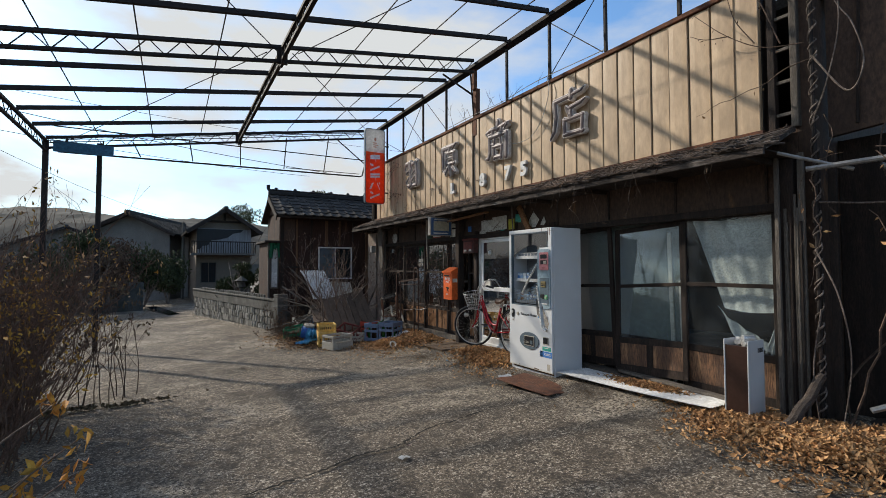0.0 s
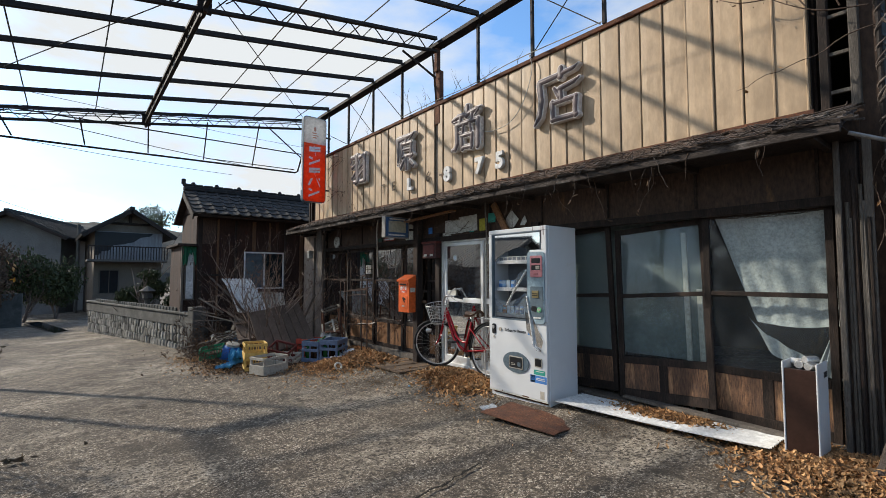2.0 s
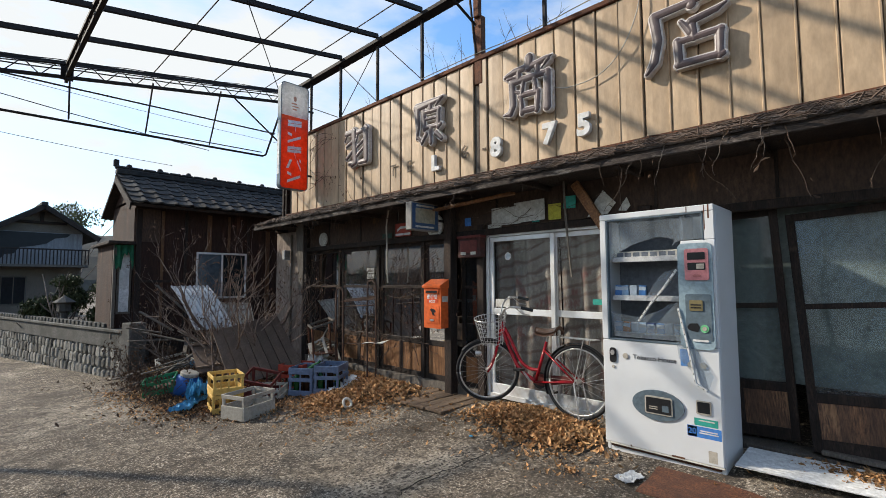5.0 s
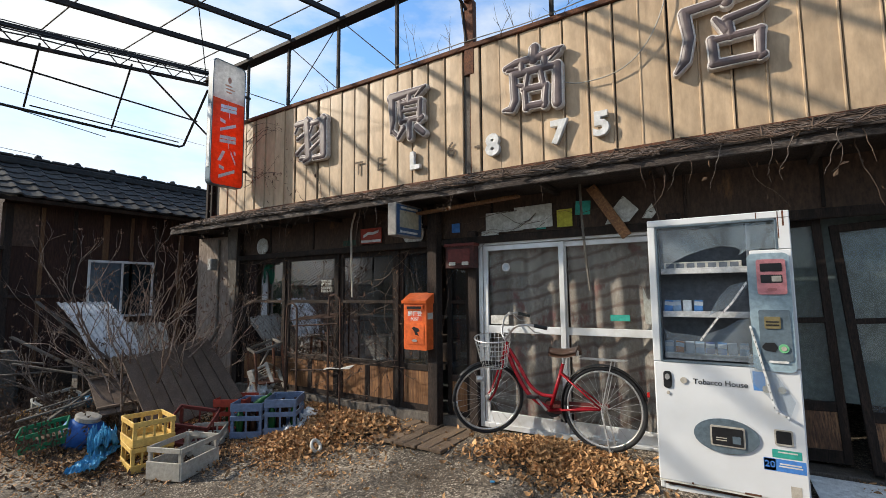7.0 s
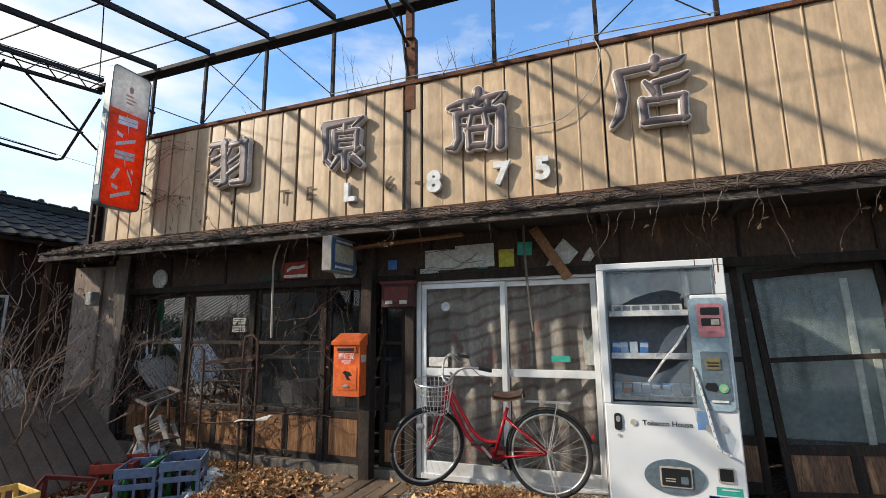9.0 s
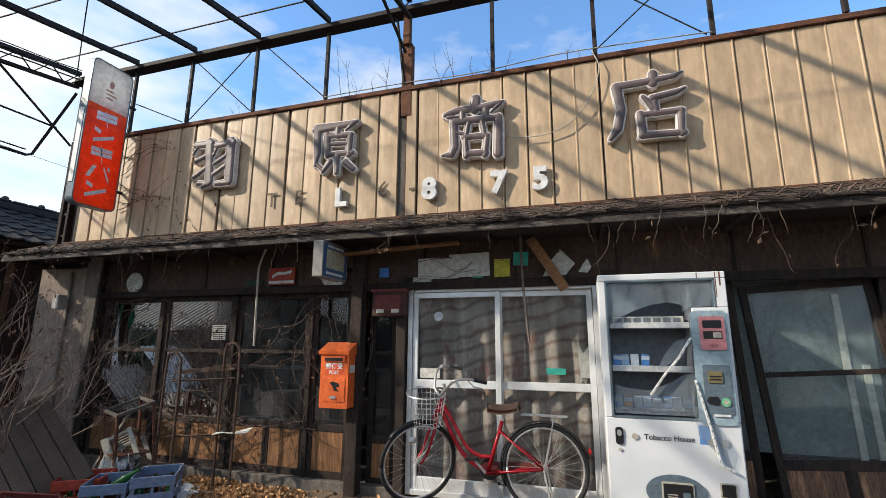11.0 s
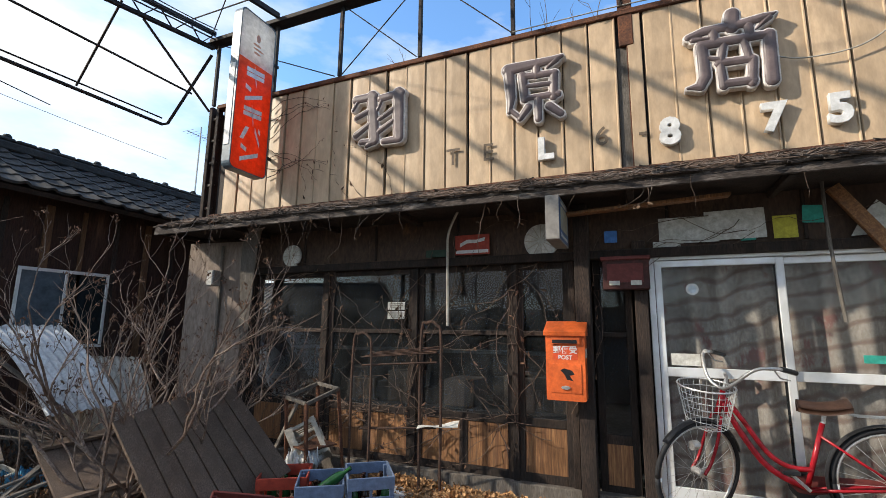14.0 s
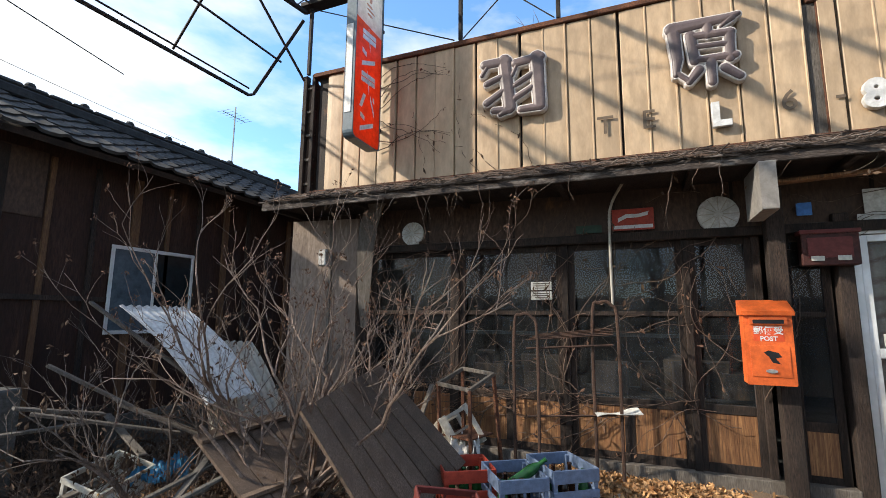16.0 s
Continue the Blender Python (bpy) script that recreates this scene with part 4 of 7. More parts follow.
# broken clear sheets
top_sheet = [(WL + .01, WT - .01), (WR2 - .01, WT - .01), (WR2 - .01, 1.64), (.60, 1.635), (.55, 1.60), (.565, 1.64), (.53, 1.66), (.46, 1.672), (.36, 1.655), (.25, 1.62), (.15, 1.57), (.10, 1.53), (.07, 1.50)]
flat("broken_sheet", top_sheet, .0, CLEAR, vm, at(0, 0), "broken clear sheet in the window")
flat("broken_sheet", [(.075, .93), (.61, .93), (.61, 1.19), (.52, 1.17), (.45, 1.12), (.30, 1.06), (.12, 1.08), (.08, 1.10)], .0, CLEAR, vm, at(0, 0, .002), "jagged clear sheet low in the window")
flat("plastic_shard", [(0, 0), (.17, .10), (.26, .24), (.13, .20), (.06, .12)], .03, CLEAR, vm, at(.36, 1.20), "curled clear shard")
flat("plastic_flap", [(0, 0), (.10, -.05), (.24, -.30), (.20, -.42), (.10, -.28), (.02, -.20)], .035, CLEAR, vm, at(.56, .98), "loose clear plastic flap")
for pts in ([(.585, 1.42, .03), (.50, 1.29, .05), (.40, 1.17, .045), (.305, 1.035, .04)], [(.59, 1.14, .035), (.625, .98, .04), (.66, .80, .045), (.69, .62, .05), (.76, .585, .06)]):
    s = Shape()
    for p, q in zip(pts, pts[1:]):
        s.bar(p, q, .012, .026)
    ob = part("trim_strip", s, WHITESHEET, vm, "torn white trim strip hanging loose")
    for p, q in zip(pts, pts[1:]):
        n = max(2, int((Vector(q) - Vector(p)).length / .04))
        for k in range(n):
            part("button", Shape().prism(oval(.0025, .006, 8), .0135, .015, Matrix.Translation(Vector(p).lerp(Vector(q), (k + .5) / n))), BLACKP, ob)
ctl = slabs("control_panel", rounded(.225, .75, .035), .018, .034, GREYBLUE, vm, at(.708, 1.233))
dsp = slabs("display_panel", rounded(.155, .225, .015), .034, .044, PINK, ctl, at(.722, 1.455))
for v, h in ((1.515, .052), (1.442, .052)):
    slabs("display", rounded(.115, h, .006), .044, .047, BLACKP, ctl, at(.722, v))
slabs("display_label", rounded(.05, .036, .004), .047, .049, GREYP, ctl, at(.748, 1.442))
slabs("button", rounded(.05, .018, .008), .044, .049, plain("rose_button", (.45, .16, .16)), ctl, at(.722, 1.375))
slabs("coin_panel", rounded(.165, .32, .012), .034, .040, SLATE, ctl, at(.722, 1.085))
slabs("note_slot", rounded(.085, .075, .006), .040, .048, plain("brass_slot", (.30, .24, .12), .4, .5), ctl, at(.71, 1.165))
for v in (1.15, 1.17):
    slabs("slot_line", rounded(.07, .008, .003), .048, .051, BLACKP, ctl, at(.71, v))
slabs("broken_slot", [(-.04, 0), (-.02, .028), (.03, .03), (.045, .0), (.03, -.03), (-.025, -.02)], .040, .043, BLACKP, ctl, at(.685, 1.01), "broken open coin slot")
slabs("return_button", oval(.027, .027), .040, .048, plain("pale_green_ring", (.16, .50, .24)), ctl, at(.76, 1.005))
slabs("return_button_core", oval(.014, .014), .048, .052, GREYP, ctl, at(.76, 1.005))
slabs("coin_strip", rounded(.10, .014, .004), .040, .044, WHITESHEET, ctl, at(.73, .92))
lock = slabs("handle_plate", rounded(.052, .115, .02), .020, .030, BLACKP, vm, at(.085, .755))
slabs("lock_barrel", oval(.015, .02), .030, .040, CHROME, lock, at(.085, .775))
for u, v, r in ((.185, .757, .021), (.655, .745, .022), (.735, .745, .022), (.085, .665, .011)):
    slabs("knob", oval(r, r, 16), .020, .030, GREYP, vm, at(u, v))
tx = part("lettering", inked(writing("Tobacco House", .049, .001, .0006), INK), INK, vm, "black serif-like lettering")
tx.matrix_basis = at(.400, .755, .022)
el = slabs("dispenser", oval(.185, .11, 36), .020, .032, SLATE, vm, at(.415, .42))
slabs("dispenser_frame", rounded(.195, .13, .012), .032, .040, GREYP, el, at(.425, .42))
slabs("dispenser_flap", rounded(.175, .11, .008), .040, .044, BLACKP, el, at(.425, .42))
for v in (.395, .41):
    slabs("flap_print", rounded(.06, .006, .002), .044, .045, GREYP, el, at(.39, v))
slabs("flap_mark", rounded(.045, .045, .004), .044, .045, SLATE, el, at(.475, .405))
co = slabs("coin_return", rounded(.095, .095, .01), .020, .028, GREYP, vm, at(.725, .455))
slabs("coin_cup", rounded(.078, .075, .006), .028, .030, BLACKP, co, at(.725, .457))
for u, v, w, h, m_ in ((.735, .355, .15, .05, TEAL), (.72, .285, .215, .075, SKYB), (.645, .285, .06, .07, PAPER), (.43, .705, .0, .0, None)):
    if m_:
        slabs("sticker", rounded(w, h, .003), .0201, .0212, m_, vm, at(u, v))
t20 = part("sticker_number", inked(writing("20", .055, .0006, .001), SKYB), SKYB, vm)
t20.matrix_basis = at(.645, .285, .0222)
for u, v, w in ((.75, .295, .11), (.75, .28, .12), (.74, .365, .10)):
    slabs("sticker_print", rounded(w, .008, .002), .0212, .0218, PAPER, vm, at(u, v))
slabs("rating_label", rounded(.055, .08, .004), .0201, .0215, GREYP, vm, at(.77, .13))
slabs("blue_leaflet", rounded(.065, .12, .003), .021, .022, PACKS[0], vm, at(.618, .79))
for u, w, v0, v1 in ((.775, .006, 1.70, 1.875), (.80, .010, 1.78, 1.878), (.66, .006, 1.835, 1.878), (.2, .012, .072, .085), (.5, .09, .072, .084)):
    part("rust_run", B((u, v0, .0200), (u + w, v1, .0209)), RUST, vm)

# bicycle
bike = thing("bicycle", "red city bicycle with wire basket leaning by the door", "bicycle", Matrix.Translation((4.50, 5.61, .012)) @ Matrix.Rotation(radians(90), 4, "Z") @ Matrix.Rotation(radians(1.3), 4, "Y") @ Matrix.Rotation(radians(3), 4, "X"))


def wheel(cx, turn):
    m = Matrix.Translation((cx, 0, .345)) @ Matrix.Rotation(radians(turn), 4, "Z") @ Matrix.Rotation(radians(90), 4, "X")
    ring = lambda r, n=40: [m @ Vector((r * math.cos(2 * math.pi * k / n), r * math.sin(2 * math.pi * k / n), 0)) for k in range(n + 1)]
    w = part("wheel", Shape().tube([m @ Vector((0, 0, -.045)), m @ Vector((0, 0, .045))], .022, 10), CHROME, bike)
    part("tyre", Shape().tube(ring(.331), .018, 8), RUBBER, w, smooth=True)
    part("rim", Shape().tube(ring(.308), .010, 6), CHROME, w, smooth=True)
    for k in range(28):
        a, sd = 2 * math.pi * k / 28, (.03 if k % 2 else -.03)
        b = a + (.9 if k % 4 < 2 else -.9)
        part("spoke", Shape().tube([m @ Vector((.018 * math.cos(b), .018 * math.sin(b), sd)), m @ Vector((.302 * math.cos(a), .302 * math.sin(a), 0))], .0016, 3), CHROME, w)
    return m


wheel(0, 0)
wheel(1.085, 0)
fr = Shape()


def curve(pts, n=10):
    """A smooth line through points."""
    P = [Vector(p) for p in pts]
    P = [P[0] * 2 - P[1]] + P + [P[-1] * 2 - P[-2]]
    out = []
    for i in range(1, len(P) - 2):
        a, b, c, d = P[i - 1:i + 3]
        for k in range(n):
            t = k / n
            out.append(.5 * (2 * b + (c - a) * t + (2 * a - 5 * b + 4 * c - d) * t * t + (3 * b - a - 3 * c + d) * t ** 3))
    return out + [P[-2]]


fr.tube(curve([(.885, 0, .80), (.80, 0, .62), (.70, 0, .45), (.60, 0, .36), (.47, 0, .30)]), .020, 8)
fr.tube(curve([(.875, 0, .84), (.78, 0, .70), (.66, 0, .50), (.55, 0, .42), (.42, 0, .41)]), .017, 8)
fr.tube([(.47, 0, .29), (.335, 0, .70)], .016, 8)
fr.tube([(.87, 0, .88), (.925, 0, .72)], .021, 8)
for sd in (-.055, .055):
    fr.tube([(.47, sd * .5, .29), (0, sd, .345)], .010, 6)
    fr.tube([(.36, sd * .4, .62), (0, sd, .345)], .008, 6)
part("frame", fr, RED, bike, smooth=True)
fk = Shape()
for sd in (-.055, .055):
    fk.tube(curve([(.925, sd * .7, .72), (.98, sd, .55), (1.03, sd, .42), (1.085, sd, .345)], 5), .011, 6)
part("fork", fk, RED, bike, smooth=True)


def guard(cx, a0, a1, r, w):
    s = Shape()

    def fn(u, v):
        a = radians(a0 + (a1 - a0) * u)
        q = r - .012 * (2 * v - 1) ** 2
        return cx + q * math.cos(a), (v - .5) * w, .345 + q * math.sin(a)
    return s.grid(fn, 24, 6, (0, 0, .0015))


part("rear_mudguard", guard(0, -25, 165, .368, .055), BLACKP, bike, smooth=True)
part("front_mudguard", guard(1.085, 40, 165, .366, .052), BLACKP, bike, smooth=True)
cc = Shape().prism([(.55, .30), (.52, .35), (.44, .365), (.10, .372), (-.03, .38), (-.04, .345), (.0, .322), (.44, .250), (.51, .26)], .052, .066, Matrix(((1, 0, 0, 0), (0, 0, -1, 0), (0, 1, 0, 0), (0, 0, 0, 1))))
part("chain_case", cc, MAROONP, bike)
part("chain_ring", Shape().lathe([(.085, 0), (.085, .006)], 20, Matrix.Translation((.47, -.07, .30)) @ Matrix.Rotation(radians(90), 4, "X")), BLACKP, bike)
cr = part("crank", Shape().bar((.47, -.085, .30), (.36, -.085, .19), .014, .02, .003), CHROME, bike)
part("crank", Shape().bar((.47, .085, .30), (.58, .085, .41), .014, .02, .003), CHROME, bike)
part("pedal", B((.32, -.18, .175), (.41, -.095, .20), .004), BLACKP, cr)
part("pedal", B((.53, .095, .40), (.62, .18, .425), .004), BLACKP, cr)
part("seat_post", Shape().tube([(.335, 0, .69), (.31, 0, .79)], .013, 8), CHROME, bike)


def saddle_fn(u, v):
    w = .095 * (1 - .72 * u ** 1.3)
    t = (v - .5) * 2
    return .19 + .27 * u, w * t, .845 - .05 * t * t - .02 * math.sin(u * 3.1) + .015 * (1 - u)


part("saddle", Shape().grid(saddle_fn, 12, 10, (0, 0, .03)), SADDLE, bike, smooth=True)
for sd in (-.035, .035):
    part("saddle_spring", Shape().tube([(.22, sd * 1.3, .77), (.22, sd * 1.3, .82)], .017, 8), CHROME, bike)
part("stem", Shape().tube(curve([(.87, 0, .86), (.845, 0, .97), (.86, 0, 1.0)], 4), .012, 8), CHROME, bike)
hb = part("handlebar", Shape().tube(curve([(.60, -.28, 1.06), (.74, -.27, 1.09), (.84, -.21, 1.07), (.90, -.10, .95), (.89, 0, .90), (.90, .10, .95), (.84, .21, 1.07), (.74, .27, 1.09), (.60, .28, 1.06)], 6), .011, 8), CHROME, bike, smooth=True)
for sd in (-.29, .29):
    part("grip", Shape().tube([(.57, sd * .965, 1.05), (.69, sd * .95, 1.085)], .017, 8), BLACKP, hb)
    part("brake_lever", Shape().tube([(.74, sd * .92, 1.08), (.68, sd * .90, 1.02), (.60, sd * .92, 1.00)], .005, 5), CHROME, hb)
part("bell", Shape().lathe([(.026, 0), (.024, .012), (.012, .022), (.0, .025)], 12, Matrix.Translation((.78, -.24, 1.09))), CHROME, hb)
basket = part("basket", Shape().tube([(1.02 + .17 * math.cos(a) * 1.0, .19 * math.sin(a), .93) for a in [2 * math.pi * k / 24 for k in range(25)]], .006, 6), CHROME, bike, "white wire basket")
WIRE = plain("white_wire", (.62, .62, .6), .5)
for lv in range(6):
    q = lv / 6
    part("wire", Shape().tube([(1.01 + (.12 + .05 * q) * math.cos(a), (.13 + .06 * q) * math.sin(a), .66 + .27 * q) for a in [2 * math.pi * k / 20 for k in range(21)]], .0022, 4), WIRE, basket)
for k in range(26):
    a = 2 * math.pi * k / 26
    part("wire", Shape().tube([(1.01 + .12 * math.cos(a), .13 * math.sin(a), .66), (1.02 + .17 * math.cos(a), .19 * math.sin(a), .93)], .0022, 4), WIRE, basket)
for k in range(7):
    part("wire", Shape().tube([(.90 + .035 * k, -.12, .66), (.90 + .035 * k, .12, .66)], .0022, 4), WIRE, basket)
car = part("carrier", Shape().tube([(-.20, -.06, .745), (-.20, .06, .745)], .005, 5), CHROME, bike)
for sd in (-.06, -.02, .02, .06):
    part("carrier_rod", Shape().tube([(-.20, sd, .745), (.17, sd, .755)], .005, 5), CHROME, car)
for sd in (-.07, .07):
    part("carrier_stay", Shape().tube([(-.10, sd, .745), (0, sd, .345)], .005, 5), CHROME, car)
sd_ = Shape()
for q in (-.08, .08):
    sd_.tube([(0, q, .345), (-.06, q * 1.3, .02)], .008, 5)
sd_.tube([(-.06, -.11, .02), (-.06, .11, .02)], .008, 5)
part("kickstand", sd_, CHROME, bike)
part("rear_lamp", B((-.37, -.02, .47), (-.35, .02, .51), .004), plain("red_reflector", (.5, .02, .02), .2), bike)
part("front_lamp", Shape().lathe([(.03, 0), (.03, .05), (.015, .07)], 12, Matrix.Translation((1.20, .06, .56)) @ Matrix.Rotation(radians(-90), 4, "Y")), CHROME, bike)

# the fork, front wheel, bars and basket turned together towards the yard
_turn = Matrix.Translation((.87, 0, .88)) @ Matrix.Rotation(radians(40), 4, Vector((-.325, 0, .945))) @ Matrix.Translation((-.87, 0, -.88))
for ob in bike.children:
    if ob.name.split(".")[0] in ("fork", "front_mudguard", "stem", "handlebar", "basket", "front_lamp") or ob.name == "wheel.001":
        ob.matrix_basis = _turn

# post box
pb = thing("post_box", "faded orange-red wall post box with a sloping lid, peeling label", "post box", front(4.50, 7.715, .735))
slabs("body", rounded(.30, .50, .012), -.13, 0, ORANGE, pb, at(.15, .25))
part("lid", Shape().prism([(.025, 0), (.03, .03), (-.14, .115), (-.15, .10), (-.15, 0)], -.012, .312, Matrix(((0, 0, 1, 0), (0, 1, 0, .495), (1, 0, 0, 0), (0, 0, 0, 1)))), ORANGE, pb)
slabs("slot_hood", rounded(.23, .05, .006), 0, .018, ORANGE, pb, at(.15, .455))
slabs("slot", rounded(.19, .028, .004), .018, .021, BLACKP, pb, at(.15, .45))
slabs("label_plate", rounded(.19, .10, .004), 0, .002, SIGNRED, pb, at(.15, .36))
for txt, sz, v in (("郵便受", .062, .383), ("POST", .045, .327)):
    lt = part("lettering", inked(writing(txt, sz, .0006, .001), SIGNWHITE), SIGNWHITE, pb)
    lt.matrix_basis = at(.15, v, .0035)
slabs("front_flap", rounded(.24, .22, .008), 0, .006, ORANGE, pb, at(.15, .17))
slabs("flap_mark", [(-.05, .03), (-.02, .045), (.04, .03), (.06, .0), (.02, -.01), (.05, -.05), (.0, -.04), (-.02, .0)], .006, .007, BLACKP, pb, at(.16, .20), "black peeled mark")
slabs("latch", oval(.035, .014, 16), .006, .016, CHROME, pb, at(.15, .10))
slabs("side_label", rounded(.10, .07, .003), 0, .002, PAPER, pb, Matrix(((0, 0, 1, .301), (0, 1, 0, .36), (-1, 0, 0, -.07), (0, 0, 0, 1))))

# red wooden box over the door post
mb = thing("meter_box", "weathered red-brown wooden box fixed over the door post", "box", front(4.66, 7.27, 1.60))
part("case", B((0, 0, -.10), (.35, .26, 0), .006), mat("red_brown_wood", (.12, .034, .026), .7, second=(.05, .018, .016), scale=6, fine=30, bump=.4, third=(.03, .02, .02), third_scale=5), mb)
part("lid", B((-.012, .235, -.11), (.362, .265, .015), .004), MAROONP, mb)
slabs("door_panel", rounded(.27, .15, .006), 0, .008, MAROONP, mb, at(.17, .13))
for u in (.09, .25):
    slabs("tag", rounded(.08, .035, .003), .0081, .0095, CREAM, mb, at(u, .05))

# lit sign box projecting from the wall
lb = thing("projecting_sign_box", "small projecting light box sign, blue rim and yellow face, dark", "sign", face_y(4.10, 7.52, 1.94))
slabs("case", rounded(.46, .34, .01), -.10, 0, plain("dirty_case", (.26, .24, .22), .6), lb, at(.24, .165))
slabs("face", rounded(.43, .31, .008), .0, .003, plain("faded_navy", (.05, .10, .20), .5), lb, at(.24, .165))
slabs("picture", rounded(.33, .18, .01), .003, .005, plain("yellowed_face", (.42, .37, .27), .6), lb, at(.24, .175))
for v in (.295, .04):
    slabs("print", rounded(.30, .022, .003), .003, .005, PAPER, lb, at(.24, v))
ln = part("lettering", inked(writing("24", .04, .0006, .001), SIGNWHITE), SIGNWHITE, lb)
ln.matrix_basis = at(.09, .04, .006)
part("bracket", B((.46, .13, -.06), (.66, .16, -.03), .003), STEEL, lb)

# red-orange vertical sign
sg = thing("vertical_sign", "tall light box sign, white above and red-orange below", "sign", face_y(4.12, 10.93, 2.94))
STROKE = plain("stroke_white", (.92, .91, .90), .5)
RED_ACRYLIC = acrylic("red_orange_acrylic", (.92, .17, .06), (.86, .14, .05))
WHITE_ACRYLIC = acrylic("white_acrylic", (.86, .85, .84), (.74, .73, .72))
oc, ic = rounded(.53, 1.90, .07), rounded(.505, 1.875, .06)
n_ = len(oc)
rim_m = at(.265, .95)
rv = [rim_m @ Vector((x, y, z)) for z in (-.11, .006) for ring_ in (oc, ic) for x, y in ring_]
part("case", Shape().add(rv, [f for k in range(n_) for f in ((k, (k + 1) % n_, 2 * n_ + (k + 1) % n_, 2 * n_ + k), (n_ + (k + 1) % n_, n_ + k, 3 * n_ + k, 3 * n_ + (k + 1) % n_), (2 * n_ + k, 2 * n_ + (k + 1) % n_, 3 * n_ + (k + 1) % n_, 3 * n_ + k), ((k + 1) % n_, k, n_ + k, n_ + (k + 1) % n_))]), SLATE, sg)
top_w = [(-.252, -.24), (.252, -.24), (.252, .29), (.23, .325), (.19, .343), (-.19, .343), (-.23, .325), (-.252, .29)]
for w_, nm in ((.0, "face"), (-.105, "back")):
    flat(nm + "_red", [(x, min(y, .355)) for x, y in ic], w_, RED_ACRYLIC, sg, at(.265, .95))
    flat(nm + "_white", top_w, w_, WHITE_ACRYLIC, sg, at(.265, 1.545))
part("side_plate", B((-.006, .25, -.095), (0, 1.2, -.02), .002), SIGNWHITE, sg)
for k in range(5):   # white stroke shapes down the red face
    v = 1.15 - k * .235
    for (u0, v0, u1, v1) in ((((-.13, .05, .13, .075), (-.13, -.01, .13, .015), (-.02, .1, .02, -.1)), ((-.13, .075, -.05, .05), (-.13, -.08, .12, .04)), ((-.13, .05, .13, .075), (-.13, -.01, .13, .015), (-.02, .1, .02, -.1)), ((-.06, .08, -.13, -.08), (.05, .08, .13, -.08), (.10, .09, .13, .07)), ((-.13, .075, -.05, .05), (-.13, -.08, .12, .04)))[k]):
        part("white_stroke", Shape().bar((.265 + u0, v + v0, .004), (.265 + u1, v + v1, .004), .048, .004) if abs(u1 - u0) < .01 else Shape().prism([(.265 + u0, v + v0 - .025), (.265 + u1, v + v1 - .025), (.265 + u1, v + v1 + .025), (.265 + u0, v + v0 + .025)] if u0 < u1 else [(.265 + u1 - .025, v + v1), (.265 + u1 + .025, v + v1), (.265 + u0 + .025, v + v0), (.265 + u0 - .025, v + v0)], .002, .005), STROKE, sg)
for u, v, w, h in ((.265, 1.63, .06, .10), (.25, 1.54, .12, .03), (.275, 1.49, .16, .025), (.26, 1.44, .10, .03)):
    slabs("faded_emblem", oval(w / 2, h / 2, 14), .002, .004, plain("faded_salmon", (.72, .34, .24), .5), sg, at(u, v))
part("arm", Shape().bar((.5, 1.5, -.06), (.66, 1.5, -.06), .03, .03), STEEL, sg)
part("arm", Shape().bar((.5, .3, -.06), (.66, .3, -.06), .03, .03), STEEL, sg)

# big sign letters, brown faces with pale rims
LETTER = mat("brown_letter_face", (.155, .115, .112), .42, second=(.115, .088, .09), scale=4, fine=6, bump=.05, third=(.34, .30, .29), third_scale=3, third_cut=(.64, .80))
RIM = plain("pale_letter_rim", (.70, .64, .60), .5)
STROKES_WING = [[(-0.26, 0.27, 0.11), (-0.03, 0.27, 0.11)],
    [(-0.06, 0.28, 0.14), (-0.01, -0.22, 0.14), (-0.10, -0.28, 0.07)],
    [(-0.24, 0.06, 0.08), (-0.09, 0.11, 0.08)],
    [(-0.24, -0.14, 0.09), (-0.07, -0.04, 0.08)],
    [(-0.17, -0.23, 0.08), (-0.01, -0.25, 0.09)],
    [(-0.29, 0.16, 0.06), (-0.23, 0.25, 0.06)],
    [(0.05, 0.23, 0.10), (0.30, 0.25, 0.10)],
    [(0.26, 0.25, 0.15), (0.28, -0.24, 0.13)],
    [(0.05, 0.00, 0.07), (0.21, 0.08, 0.08)],
    [(0.04, -0.14, 0.08), (0.21, -0.05, 0.07)],
    [(0.10, -0.26, 0.08), (0.28, -0.26, 0.09)],
    [(0.02, 0.11, 0.06), (0.07, 0.22, 0.06)]]
STROKES_SOURCE = [[(-0.25, 0.25, 0.13), (0.16, 0.26, 0.09), (0.25, 0.28, 0.06)],
    [(-0.24, 0.24, 0.12), (-0.22, -0.04, 0.10), (-0.24, -0.18, 0.06)],
    [(0.20, 0.26, 0.09), (0.12, 0.19, 0.04)],
    [(0.02, 0.23, 0.09), (0.02, 0.14, 0.09)],
    [(-0.11, 0.15, 0.08), (0.19, 0.13, 0.08)],
    [(-0.11, 0.16, 0.10), (-0.09, -0.08, 0.09)],
    [(0.18, 0.13, 0.09), (0.17, -0.10, 0.09)],
    [(-0.10, 0.05, 0.06), (0.19, 0.03, 0.06)],
    [(-0.10, -0.07, 0.07), (0.21, -0.08, 0.08)],
    [(0.03, -0.09, 0.09), (0.03, -0.29, 0.08)],
    [(-0.06, -0.16, 0.09), (-0.14, -0.26, 0.07)],
    [(-0.22, -0.17, 0.06), (-0.14, -0.25, 0.06)],
    [(0.13, -0.18, 0.09), (0.23, -0.27, 0.08)]]
